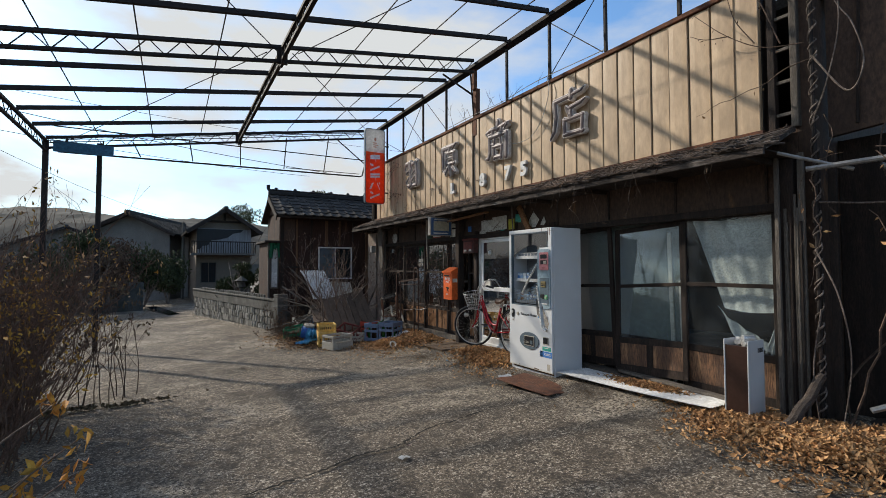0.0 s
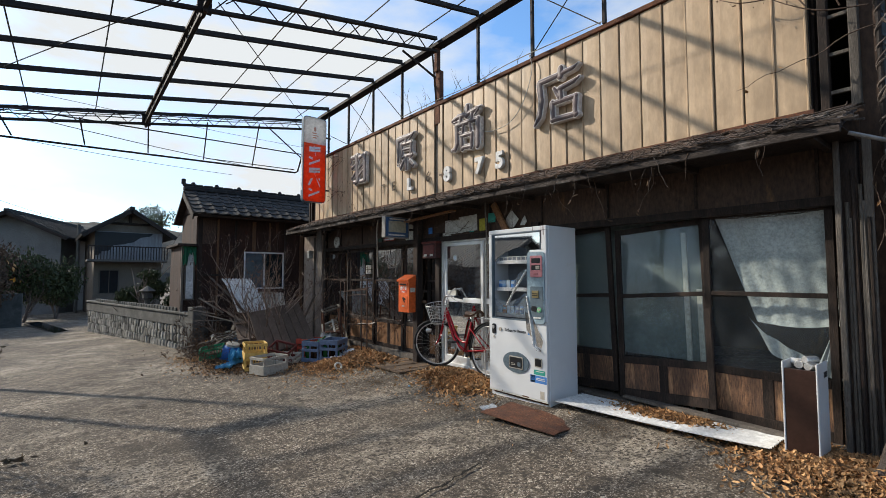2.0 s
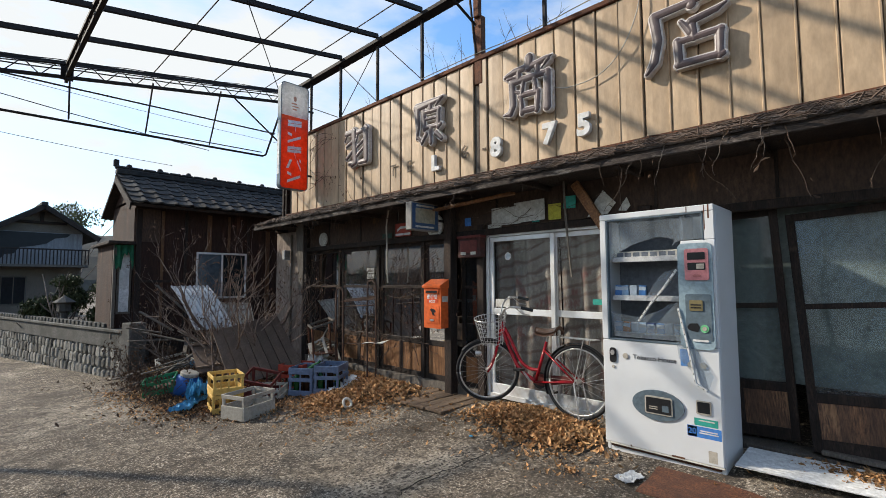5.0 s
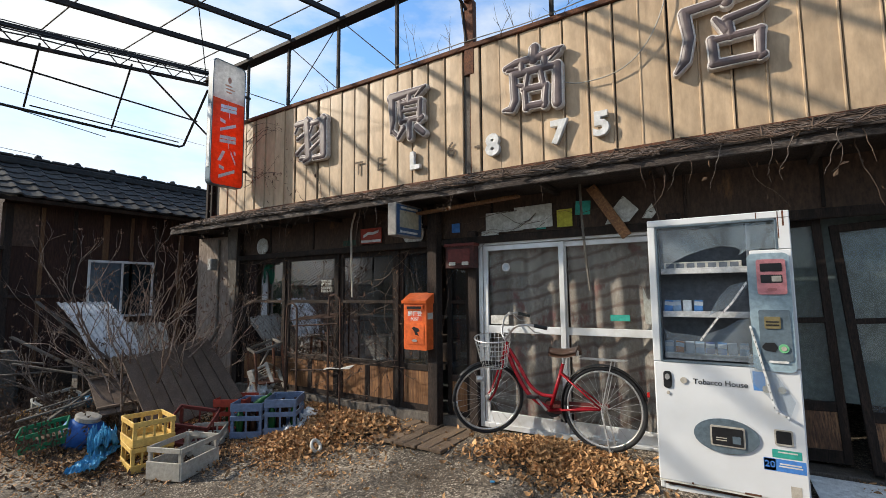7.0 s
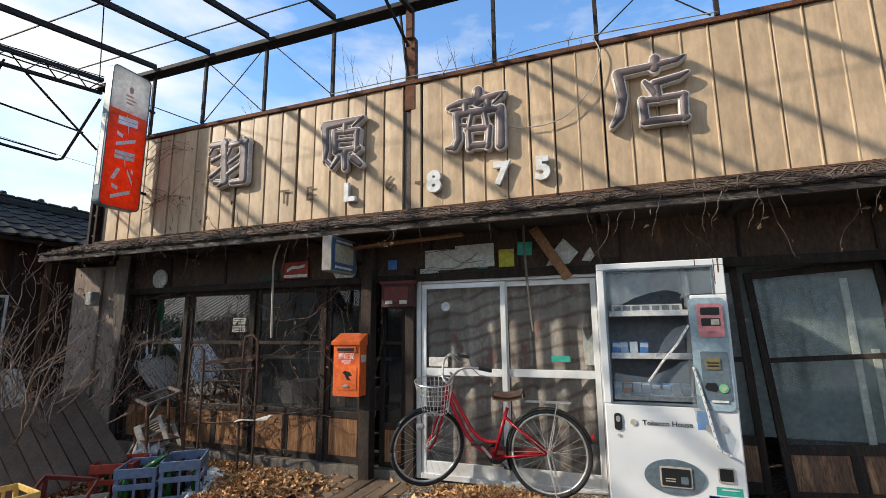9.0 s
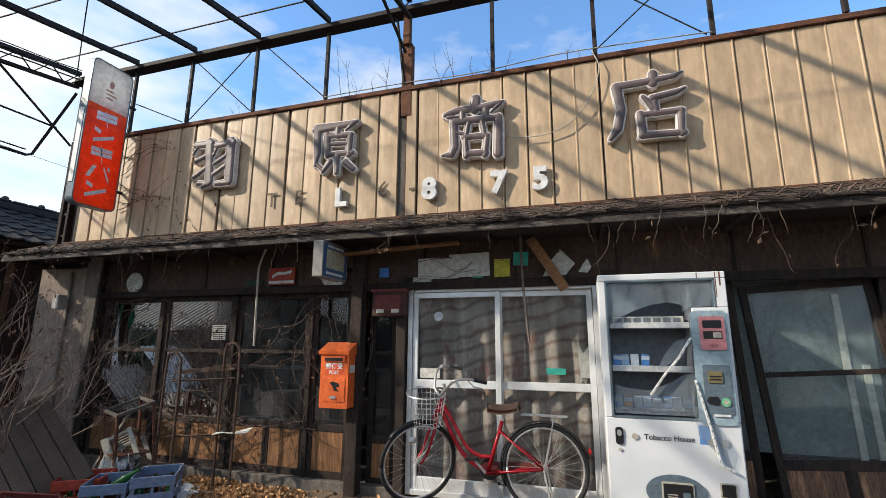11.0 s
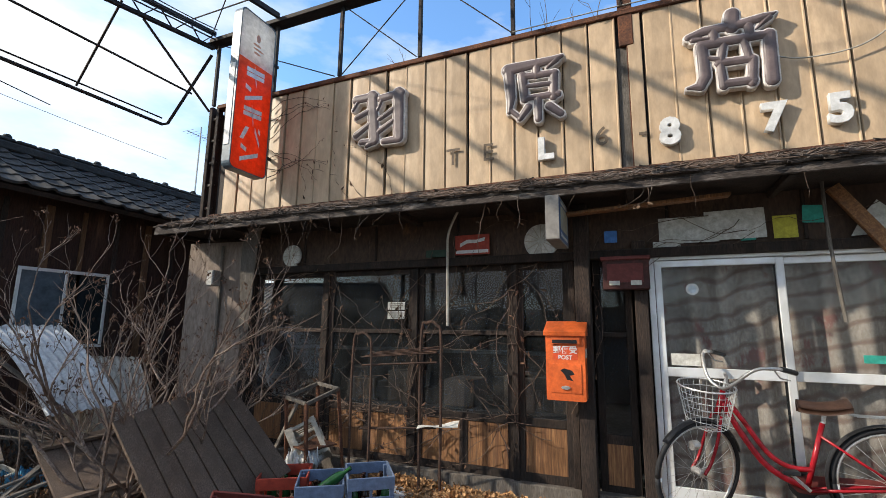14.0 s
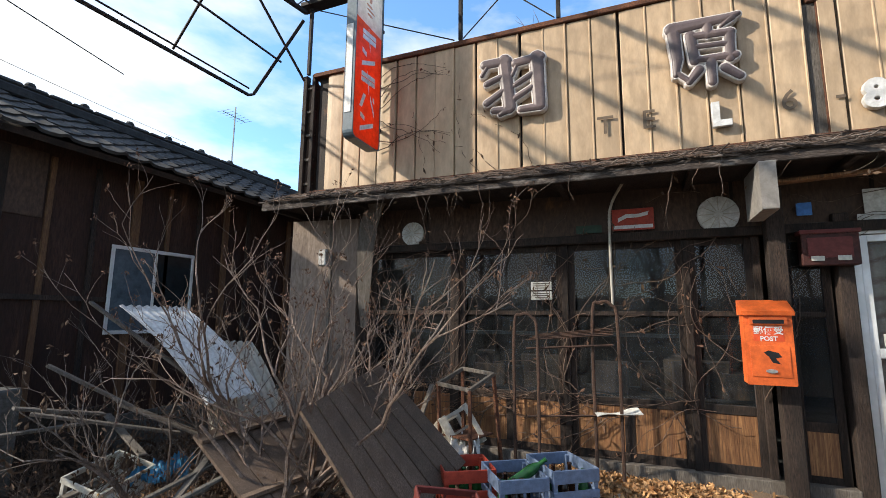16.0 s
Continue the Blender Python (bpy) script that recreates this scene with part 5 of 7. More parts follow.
STROKES_TRADE = [[(0.03, 0.30, 0.12), (0.02, 0.19, 0.12)],
    [(-0.29, 0.17, 0.07), (-0.17, 0.20, 0.09), (0.09, 0.20, 0.09), (0.24, 0.22, 0.08), (0.32, 0.24, 0.03)],
    [(0.27, 0.21, 0.07), (0.18, 0.13, 0.03)],
    [(-0.26, 0.14, 0.06), (-0.13, 0.13, 0.04)],
    [(-0.11, 0.20, 0.09), (-0.11, 0.08, 0.08)],
    [(0.13, 0.18, 0.09), (0.14, 0.08, 0.07)],
    [(-0.20, 0.08, 0.10), (0.26, 0.07, 0.08)],
    [(-0.20, 0.08, 0.10), (-0.19, -0.19, 0.10), (-0.23, -0.27, 0.09), (-0.32, -0.27, 0.04)],
    [(0.26, 0.07, 0.10), (0.25, -0.31, 0.11)],
    [(-0.04, 0.08, 0.07), (-0.08, -0.11, 0.07)],
    [(0.09, 0.07, 0.07), (0.12, -0.12, 0.07)],
    [(-0.16, -0.04, 0.05), (-0.08, -0.07, 0.06)],
    [(-0.09, -0.10, 0.08), (0.14, -0.11, 0.08)],
    [(-0.08, -0.10, 0.07), (-0.07, -0.30, 0.08)],
    [(0.14, -0.12, 0.08), (0.12, -0.31, 0.08)],
    [(-0.07, -0.28, 0.08), (0.13, -0.29, 0.08)],
    [(-0.05, -0.11, 0.05), (0.09, -0.12, 0.05)]]
STROKES_STORE = [[(0.07, 0.31, 0.09), (0.06, 0.22, 0.10)],
    [(-0.25, 0.23, 0.09), (0.02, 0.24, 0.08), (0.25, 0.26, 0.06), (0.31, 0.29, 0.03)],
    [(-0.25, 0.22, 0.10), (-0.22, -0.01, 0.09), (-0.26, -0.19, 0.09), (-0.33, -0.28, 0.05)],
    [(-0.03, 0.10, 0.05), (0.05, -0.02, 0.09)],
    [(0.05, 0.07, 0.08), (0.25, 0.10, 0.07), (0.32, 0.13, 0.04)],
    [(0.06, 0.03, 0.08), (0.07, -0.08, 0.08)],
    [(-0.06, -0.08, 0.07), (0.28, -0.08, 0.07)],
    [(-0.06, -0.07, 0.08), (-0.05, -0.27, 0.08)],
    [(0.27, -0.08, 0.08), (0.26, -0.30, 0.07)],
    [(-0.06, -0.28, 0.08), (0.28, -0.29, 0.07)]]


def brush(strokes, more, base, height):
    """Heavy brush strokes, points of (right, up, width), fused into one slab; height: from the depth inside the edge."""
    step, n = .008, 104
    g = (np.arange(n) - n / 2) * step
    X, Y = np.meshgrid(g, g, indexing="ij")
    D = np.full((n, n), 9.0)
    for st in strokes:
        for (x0, y0, w0), (x1, y1, w1) in zip(st, st[1:]):
            dx, dy = x1 - x0, y1 - y0
            t = np.clip(((X - x0) * dx + (Y - y0) * dy) / max(dx * dx + dy * dy, 1e-9), 0, 1)
            D = np.minimum(D, np.hypot(X - x0 - t * dx, Y - y0 - t * dy) - (w0 + (w1 - w0) * t) / 2 - more)
    sh, ix = Shape(), {}

    def vert(key, x, y, z):
        if key not in ix:
            ix[key] = len(sh.v)
            sh.v.append((x, y, z))
        return ix[key]

    for a in range(n - 1):
        for b in range(n - 1):
            c4 = ((a, b), (a + 1, b), (a + 1, b + 1), (a, b + 1))
            if min(D[c] for c in c4) >= 0:
                continue
            loop = []
            for k in range(4):
                p, q = c4[k], c4[(k + 1) % 4]
                if D[p] < 0:
                    loop.append((p, vert(p, g[p[0]], g[p[1]], height(-D[p])), False))
                if (D[p] < 0) != (D[q] < 0):
                    key = (min(p, q), max(p, q))
                    t = D[p] / (D[p] - D[q])
                    x, y = g[p[0]] + t * (g[q[0]] - g[p[0]]), g[p[1]] + t * (g[q[1]] - g[p[1]])
                    loop.append((key, vert(key, x, y, height(0)), True))
            sh.f.append(tuple(v for _, v, _ in loop))
            for (ka, va, ea), (kb, vb, eb) in zip(loop, loop[1:] + loop[:1]):
                if ea and eb:
                    lo = [vert((kk, 0), *sh.v[v][:2], base) for kk, v in ((ka, va), (kb, vb))]
                    sh.f.append((lo[0], lo[1], vb, va))
    return sh


for strokes, yc, zc in ((STROKES_WING, 9.48, 3.45), (STROKES_SOURCE, 7.79, 3.45), (STROKES_TRADE, 6.23, 3.48), (STROKES_STORE, 4.61, 3.46)):
    lt = thing("sign_letter", "bold raised sign character, brown-grey face with a pale rim", "sign letter", front(4.738, yc, zc), "shop name characters")
    part("rim", brush(strokes, .005, 0, lambda d: .058 + .008 * min(1, d / .006)), RIM, lt)
    part("face", brush(strokes, -.008, .060, lambda d: .0675 + .016 * min(1, d / .03) ** .6), LETTER, lt)
for txt, yc in (("L", 7.715), ("8", 6.70), ("7", 5.99), ("5", 5.585)):
    lt = thing("sign_numeral", "raised white plastic character on the sign board", "sign letter", front(4.722, yc, 2.875), "telephone number characters")
    part("face", inked(writing(txt, .30 if txt != "L" else .27, .022, .012, .004), SIGNWHITE), SIGNWHITE, lt)
GHOST = plain("grime_outline", (.17, .125, .09), .8)
for txt, yc in (("T", 8.62), ("E", 8.26), ("6", 7.23), ("-", 6.90)):
    lt = piece_of("letter_stain", inked(writing(txt, .24, .001, .002), GHOST), GHOST, "dirty outline of a lost sign character", "sign letter", front(4.738, yc, 2.93), "telephone number characters")

# round plates and the red plaque on the header
for y, z, r in ((10.56, 2.05, .125), (7.78, 2.05, .155)):
    pl = thing("round_plate", "weathered pale round ribbed plate on the wall", "wall plate", front(4.775, y, z), "round wall plates")
    part("disc", Shape().lathe([(r, 0), (r * .97, .02), (r * .3, .028), (.0, .03)], 24), PAPER, pl)
    for k in range(12):
        a = 2 * math.pi * k / 12
        part("rib", Shape().bar((r * .2 * math.cos(a), r * .2 * math.sin(a), .03), (r * .93 * math.cos(a), r * .93 * math.sin(a), .024), .006, .006), GREYP, pl)
plq = thing("red_plaque", "small red enamel plaque with a white wave, rusted", "plaque", front(4.77, 8.60, 1.96))
slabs("plate", rounded(.34, .19, .006), 0, .008, REDP, plq, at(.17, .095))
slabs("wave", [(-.12, -.0), (-.05, .035), (.04, .03), (.13, .05), (.12, .015), (.04, .0), (-.05, .0), (-.12, -.035)], .008, .010, SIGNWHITE, plq, at(.17, .11))
slabs("foot_band", rounded(.32, .03, .003), .008, .010, SIGNWHITE, plq, at(.17, .03))
tagp = piece_of("green_plate", Shape().prism(rounded(.22, .07, .005), 0, .006, at(0, 0)), plain("dull_green_plate", (.035, .07, .05), .7), "small dull green plate on the header", "plaque", front(4.776, 8.80, 1.99))

# papers above and on the door
for k_, (y, z, w, h, m_, rot, nm) in enumerate(((6.62, 2.07, .42, .21, PAPER, 0, "white_notice"), (6.30, 2.09, .40, .23, PAPER, 1, "white_notice"), (6.78, 1.96, .20, .05, PAPER, 0, "paper_strip"), (5.98, 2.05, .15, .17, MUSTARD, 0, "yellow_sticker"),
                            (5.80, 2.13, .14, .13, TEAL, -4, "green_sticker"), (7.20, 2.05, .10, .10, SKYB, 0, "blue_sticker"), (6.22, 1.975, .10, .03, TEAL, 0, "small_sticker"), (5.46, 2.08, .30, .24, PAPER, 3, "torn_paper"), (5.22, 2.04, .11, .13, PAPER, -8, "torn_paper"))):
    if nm == "torn_paper":
        o = [(-w / 2, -h / 2), (w * .2, -h / 2), (w / 2, -h * .1), (w * .1, h / 2), (-w * .2, h * .1)]
    else:
        o = rounded(w, h, .004)
    nt = piece_of(nm, Shape().prism(o, 0, .003, at(0, 0, 0, rot)), m_, {"white_notice": "weather-stained white notice with creeper across it", "yellow_sticker": "faded yellow sticker on the header board", "green_sticker": "torn green and white sticker", "blue_sticker": "small blue sticker on the dark board", "small_sticker": "tiny green oval sticker over the door", "paper_strip": "narrow white paper strip", "torn_paper": "torn white paper scrap on dark board"}[nm], "paper", front(4.778 - .0035 * (k_ % 3), y, z))
ds = thing("door_sticker", "round white sticker on the door glass", "sticker", front(4.802, 6.62, 1.60))
slabs("disc", oval(.045, .045, 20), 0, .002, SIGNWHITE, ds, at(0, 0))
slabs("ring", oval(.03, .03, 20), .002, .003, PACKS[1], ds, at(0, 0))
piece_of("green_label", Shape().prism(rounded(.17, .055, .003), 0, .002), TEAL, "green label on the door glass", "label", front(4.837, 5.52, 1.10))
piece_of("small_sign", Shape().prism(rounded(.20, .09, .004), 0, .004), PAPER, "small pale name plate on the door rail", "label", front(4.80, 6.70, 1.06))
piece_of("torn_poster", Shape().prism([(-.09, -.17), (.10, -.17), (.10, .12), (.05, .06), (.0, .12), (-.06, .04), (-.1, .16), (-.1, .02)], 0, .003), PAPER, "torn black and white poster behind the door glass", "poster", front(4.85, 5.22, 1.22))
hp = thing("hanging_plank", "broken orange-brown plank hanging from the eave", "plank", front(4.70, 5.70, 2.30) @ Matrix.Rotation(radians(-58), 4, "Z"))
part("board", B((0, -.045, -.02), (.56, .045, .02), .004), PLY, hp)
piece_of("eave_plank", Shape().bar((4.50, 7.62, 2.20), (4.55, 6.35, 2.27), .09, .025, .004), PLY, "orange-brown plank under the eave", "plank")
st = Shape().tube(curve([(4.62, 5.78, 2.36), (4.64, 5.77, 1.9), (4.66, 5.73, 1.35)], 8), .012, 5)
piece_of("hanging_strip", st, GREYWOOD, "thin pale strip hanging from the eave", "strip")
st = Shape().tube(curve([(4.55, 8.47, 2.38), (4.60, 8.60, 2.15), (4.62, 8.62, 1.9), (4.64, 8.62, 1.3)], 8), .012, 5)
piece_of("hanging_strip", st, GREYP, "thin pale strip hanging from the eave", "strip")

# curtains
CURT = mat("faded_striped_curtain", (.39, .345, .31), .9, second=(.29, .25, .22), scale=2.5, stretch=(1, 1, .5), fine=40, bump=.3, third=(.20, .10, .09), third_scale=3.0, third_cut=(.56, .62))
cn, cl = CURT.node_tree.nodes, CURT.node_tree.links
cw, cm, ctc, cx, crp = cn.new("ShaderNodeTexWave"), cn.new("ShaderNodeMapping"), cn.new("ShaderNodeTexCoord"), cn.new("ShaderNodeMix"), cn.new("ShaderNodeValToRGB")
cw.bands_direction = "Z"
cw.inputs["Scale"].default_value, cw.inputs["Distortion"].default_value, cw.inputs["Detail"].default_value, cw.inputs["Detail Scale"].default_value = 2.2, 5.0, 2.0, 1.2
cm.inputs["Rotation"].default_value = (radians(14), 0, 0)
crp.color_ramp.elements[0].position, crp.color_ramp.elements[1].position = .66, 1.0
cx.data_type = "RGBA"
cx.inputs["B"].default_value = (.17, .12, .10, 1)
cb = cn["Principled BSDF"].inputs["Base Color"]
cl.new(ctc.outputs["Object"], cm.inputs["Vector"])
cl.new(cm.outputs[0], cw.inputs["Vector"])
cl.new(cw.outputs["Fac"], crp.inputs[0])
cl.new(crp.outputs[0], cx.inputs["Factor"])
cl.new(cb.links[0].from_socket, cx.inputs["A"])
cl.new(cx.outputs["Result"], cb)
CLOTH = mat("dusty_white_cloth", (.66, .66, .65), .9, second=(.50, .50, .49), scale=2, fine=40, bump=.3)
for y0, y1 in ((5.16, 6.02), (6.04, 6.90)):
    piece_of("curtain", Shape().grid(lambda u, v: (4.96 + .035 * math.sin(u * 25 + 1.5 * math.sin(v * 2)) + .02 * math.sin(u * 11 + y0), y0 + (y1 - y0) * u, 1.84 - 1.86 * v), 60, 14, (.004, 0, 0)), CURT, "faded grey curtain with dark wavy stripes hanging behind the glass", "curtain", group="door curtains", smooth=True)
piece_of("white_curtain", Shape().grid(lambda u, v: (4.92 + .007 * math.sin(u * 31 + 2 * v) + .012 * math.sin(u * 9) + .03 * v, 2.15 + (.86 - .30 * v) * u, 1.86 - .93 * v - .03 * math.sin(u * 3)), 50, 16, (.004, 0, 0)), CLOTH, "dusty white curtain hanging askew behind the window", "curtain", smooth=True)
piece_of("white_gauze", Shape().grid(lambda u, v: (4.90 + .02 * math.sin(u * 20 + v * 4), 2.75 - .50 * u - .14 * v, .96 - .34 * u ** .7 - (.10 + .16 * (1 - u)) * v), 24, 8, (.003, 0, 0)), CLOTH, "fallen white cloth trailing to the sill", "curtain", smooth=True)
piece_of("white_gauze", Shape().grid(lambda u, v: (4.90 + .02 * math.sin(u * 20), 2.16 + .16 * u * v, .95 - .42 * v), 12, 8, (.003, 0, 0)), CLOTH, "narrow white cloth gathered at the window edge", "curtain", smooth=True)
piece_of("white_blind", Shape().grid(lambda u, v: (4.95 + .01 * math.sin(u * 12), 3.1 + 1.65 * u, 1.96 - 1.45 * v), 12, 6, (.004, 0, 0)), plain("teal_grey_sheet", (.21, .24, .225), .8), "dull grey-green sheet hanging behind the frosted panes", "curtain")

# goods heaped inside the north windows
for k in range(26):
    y, z = rng.uniform(7.6, 11), rng.uniform(.5, .7)
    w = rng.uniform(.08, .2)
    bx = piece_of("cardboard_box", B((-w, -w * .8, 0), (w, w * .8, rng.uniform(.1, .35)), .005), BROWNBOARD if k % 2 else DEADLEAF, "dim cardboard box on the shelf inside", "box", pose(5.15 + rng.uniform(0, .3), y, .52, 0, 0, rng.uniform(-20, 20)), "boxes inside the window")
setting("shelf_inside", B((5.0, 7.5, .46), (5.6, 11.0, .52)), DARKWOOD, "dark display shelf inside the window")
setting("shelf_inside_top", B((5.35, 7.5, 1.02), (5.6, 11.0, 1.05)), GREYWOOD, "grey display shelf inside the window")

# kerosene heater box on the leaves
ht = thing("heater", "brown and white upright heater with cans on top", "heater", pose(4.29, 2.36, ground_z(4.3, 2.3) + .012) @ pose(0, -.21, 0))
part("front_panel", B((-.006, .012, .02), (.02, .198, .64), .004), plain("dark_brown_panel", (.045, .022, .016), .35), ht)
part("side_panel", B((-.012, 0, 0), (.25, .012, .69), .004), WHITE, ht)
part("side_panel", B((-.012, .198, 0), (.25, .21, .69), .004), WHITE, ht)
part("back_panel", B((.23, .012, .02), (.25, .198, .66), .003), WHITE, ht)
part("top_tray", B((.02, .012, .60), (.23, .198, .625), .003), BLACKP, ht)
part("base", B((.0, .012, 0), (.23, .198, .02), .003), BLACKP, ht)
for k in range(5):
    part("vent_slot", B((.14 + k * .02, -.0015, .58), (.152 + k * .02, .0, .62)), BLACKP, ht)
for x, y, z, a in ((.09, .06, .66, 80), (.10, .13, .665, 100), (.17, .10, .665, 30), (.13, .07, .70, 60), (.19, .16, .665, 0)):
    cn = thing("drink_can", "dented pale drink can lying on the heater", "can", ht.matrix_world @ pose(x, y, z, 90, 0, a), "cans on the heater")
    part("can_body", Shape().lathe([(.024, -.05), (.027, -.044), (.027, .044), (.024, .05)], 14), CHROME if a > 50 else WHITESHEET, cn)
    part("can_end", Shape().lathe([(.022, .05), (.022, .052)], 14), ALU, cn)

wn2 = thing("window_notice", "white two-part printed notice on the shop window", "notice", front(4.806, 9.245, 1.445))
for z_ in (.045, -.045):
    slabs("sheet", rounded(.19, .075, .003), 0, .002, PAPER, wn2, at(0, z_))
    for k in range(3):
        slabs("print_bar", rounded(.15 - .03 * (k == 2), .009, .001), .002, .003, GREYWOOD, wn2, at(0, z_ + .02 - .02 * k))

for ya, yb, za, zb in ((3.27, 3.315, .0, 1.75), (3.15, 3.18, .0, 1.20)):
    piece_of("upright_board", Shape().bar((4.95, ya, za), (4.95, yb, zb), .02, .05, .003), CREAM, "pale upright board leaning inside the window", "board")

# ---- crates and rubbish at the shop's north end ----
def crate(name, label, m, w, d, h, material, tiers=1, group="", low=.07, slats=3, top=.045):
    """An open plastic crate: rim, floor, corner posts, side bands and slats."""
    ob = thing(name, label, "crate", m, group)
    t = .014
    part("floor", B((-w / 2, -d / 2, 0), (w / 2, d / 2, .012), .002), material, ob)
    for sx in (-1, 1):
        for sy in (-1, 1):
            part("corner_post", B((sx * w / 2 - (t * 2.2 if sx > 0 else 0), sy * d / 2 - (t * 2.2 if sy > 0 else 0), .012), (sx * w / 2 + (t * 2.2 if sx < 0 else 0), sy * d / 2 + (t * 2.2 if sy < 0 else 0), h - .02), .003), material, ob)
    for z0, z1 in [(h - top, h)] + [(h * k / tiers, h * k / tiers + (low if k == 0 else .05)) for k in range(tiers)]:
        for sy in (-1, 1):
            part("side_band", B((-w / 2 - .004, sy * d / 2 - t / 2 - .003 * (sy < 0), z0 + .001), (w / 2 + .004, sy * d / 2 + t / 2 + .003 * (sy > 0), z1), .003), material, ob)
        for sx in (-1, 1):
            part("side_band", B((sx * w / 2 - t / 2, -d / 2 + t / 2, z0 + .001), (sx * w / 2 + t / 2, d / 2 - t / 2, z1), .003), material, ob)
    for k in range(1, slats):
        x = -w / 2 + w * k / slats
        for sy in (-1, 1):
            part("slat", B((x - .010, sy * d / 2 - t / 3, .01), (x + .010, sy * d / 2 + t / 3, h - .045), .002), material, ob)
        if k % 2:
            for sx in (-1, 1):
                part("slat", B((sx * w / 2 - t / 3, -.010, .01), (sx * w / 2 + t / 3, .010, h - .045), .002), material, ob)
    return ob


def bottle(m, material, label):
    return piece_of("bottle", Shape().lathe([(.036, 0), (.038, .01), (.038, .19), (.030, .225), (.015, .255), (.0135, .30), (.016, .302), (.016, .315)], 14), material, label, "bottle", m, "bottles in the crates", smooth=True)


def gm(x, y, rz=0, dz=0.0, rx=0, ry=0):
    return pose(x, y, ground_z(x, y) + dz, rx, ry, rz)


crate("grey_crate", "long grey weathered plastic crate on the yard", gm(2.80, 8.90, 20, .01), .46, .34, .27, GREYP, 1, low=.15, slats=1)
for k, dz in enumerate((.01, .235)):
    crate("yellow_crate", "yellow slatted plastic bottle crate, one of two stacked", gm(2.73, 9.42, -12 + k * 2, dz), .34, .40, .22, YELLOWP, 1, "stacked yellow crates", slats=4)
blue_at = ((3.76, 9.27, -56), (3.96, 8.98, -53))
for x, y, a in blue_at:
    cbm = gm(x, y, a, .01)
    crate("blue_crate", "tall blue-grey plastic bottle crate with empty bottles", cbm, .33, .40, .365, BLUEP, 2, "blue crates", slats=2, top=.085)
    for k in range(4):
        for j in range(2):
            if rng.random() < .8:
                bottle(cbm @ pose(-.115 + .077 * k, -.09 + .16 * j, .014, rng.uniform(-3, 3), rng.uniform(-3, 3), 0), BOTTLE_B if (k + j) % 3 else BOTTLE_G, "empty dark bottle standing in the crate")
bottle(gm(3.74, 9.30, 20, .27, 55, 0), BOTTLE_G, "green bottle lying across the crate")
rc = gm(3.80, 9.64, -58, .0)
crate("red_crate", "red plastic bottle crate with a few bottles", rc, .36, .36, .37, REDP, 2, slats=2, top=.085)
for k in range(3):
    bottle(rc @ pose(-.1 + .1 * k, .03, .014), BOTTLE_G, "empty green bottle standing in the crate")
crate("maroon_crate", "broken maroon crate lying tilted among leaves", gm(3.28, 9.62, -50, .05, 22, 10), .40, .30, .30, MAROONP, 1, slats=2)
crate("white_crate", "dirty white crate lying on its side", gm(3.34, 9.45, -50, .02, 8, 0), .34, .28, .16, GREYP, 1, slats=3)
crate("pale_crate", "pale grey slatted crate propped by the window", gm(4.35, 10.02, 30, .30, 62, 20), .44, .32, .28, GREYP, 1, slats=5)
crate("cream_crate", "dirty cream crate half buried in dead plants", gm(2.95, 12.2, 10, .16, 15, -8), .46, .34, .22, CREAM, 1, slats=2)
gb = crate("green_basket", "green plastic basket tilted with leaves inside", gm(2.40, 10.80, -25, .12, 8, -10), .40, .28, .19, GREENP, 1, slats=9)
part("lining", B((-.19, -.13, .012), (.19, .13, .10), .01), DEADLEAF, gb)
dm = thing("blue_drum", "small blue plastic drum with a grey cap", "drum", gm(2.66, 10.72, 30, .04, 16, 0))
part("drum_body", Shape().lathe([(.02, 0), (.19, .01), (.215, .05), (.215, .15), (.19, .22), (.12, .26), (.11, .27)], 20), BLUEJ, dm, smooth=True)
part("cap", Shape().lathe([(.115, .27), (.12, .275), (.12, .315), (.10, .32), (.0, .32)], 18), GREYP, dm)


def crumple(name, label, cat, x0, y0, ux, uy, lu, lv, material, amp, seed, base=.02):
    """A crumpled sheet lying on the ground."""
    U = Vector((ux, uy, 0)).normalized()
    V = Vector((-U.y, U.x, 0))

    def fn(u, v):
        p = Vector((x0, y0, 0)) + U * lu * (u + .10 * noise.noise((u * 3, v * 3, seed))) + V * lv * (v + .16 * noise.noise((u * 4, v * 2, seed + 5)))
        z = ground_z(p.x, p.y) + base + amp * (.5 + .5 * noise.noise((u * 4, v * 4, seed + 9))) + amp * .6 * abs(noise.noise((u * 11, v * 11, seed)))
        return p.x, p.y, z
    return piece_of(name, Shape().grid(fn, 36, 26, (0, 0, .004)), material, label, cat)


crumple("blue_tarp", "crumpled bright blue plastic sheet on the ground", "tarp", 2.30, 9.50, .50, .55, .75, .20, TARP, .12, 3)
crumple("blue_tarp", "crumpled bright blue plastic sheet on the ground", "tarp", 2.66, 9.86, .2, .5, .40, .24, TARP, .30, 8)
crumple("blue_tarp", "crumpled blue plastic sheet in the dead plants", "tarp", 3.1, 11.85, .6, .1, .42, .3, TARP, .22, 13, .14)
crumple("clear_bag", "dirty clear plastic bag beside the crates", "bag", 3.85, 8.62, .5, .3, .36, .2, WHITESHEET, .10, 21)
crumple("white_bag", "crumpled white plastic bag in the heap", "bag", 4.1, 9.62, .5, .2, .36, .3, WHITESHEET, .26, 23, .12)

# leaning board of dark planks
def leaning(name, label, cat, tl, tr, bl, br, n, material, th, gap=.006, batten=True):
    TL, TR, BL, BR = (Vector(p) for p in (tl, tr, bl, br))
    nrm = (TR - TL).cross(BL - TL).normalized()
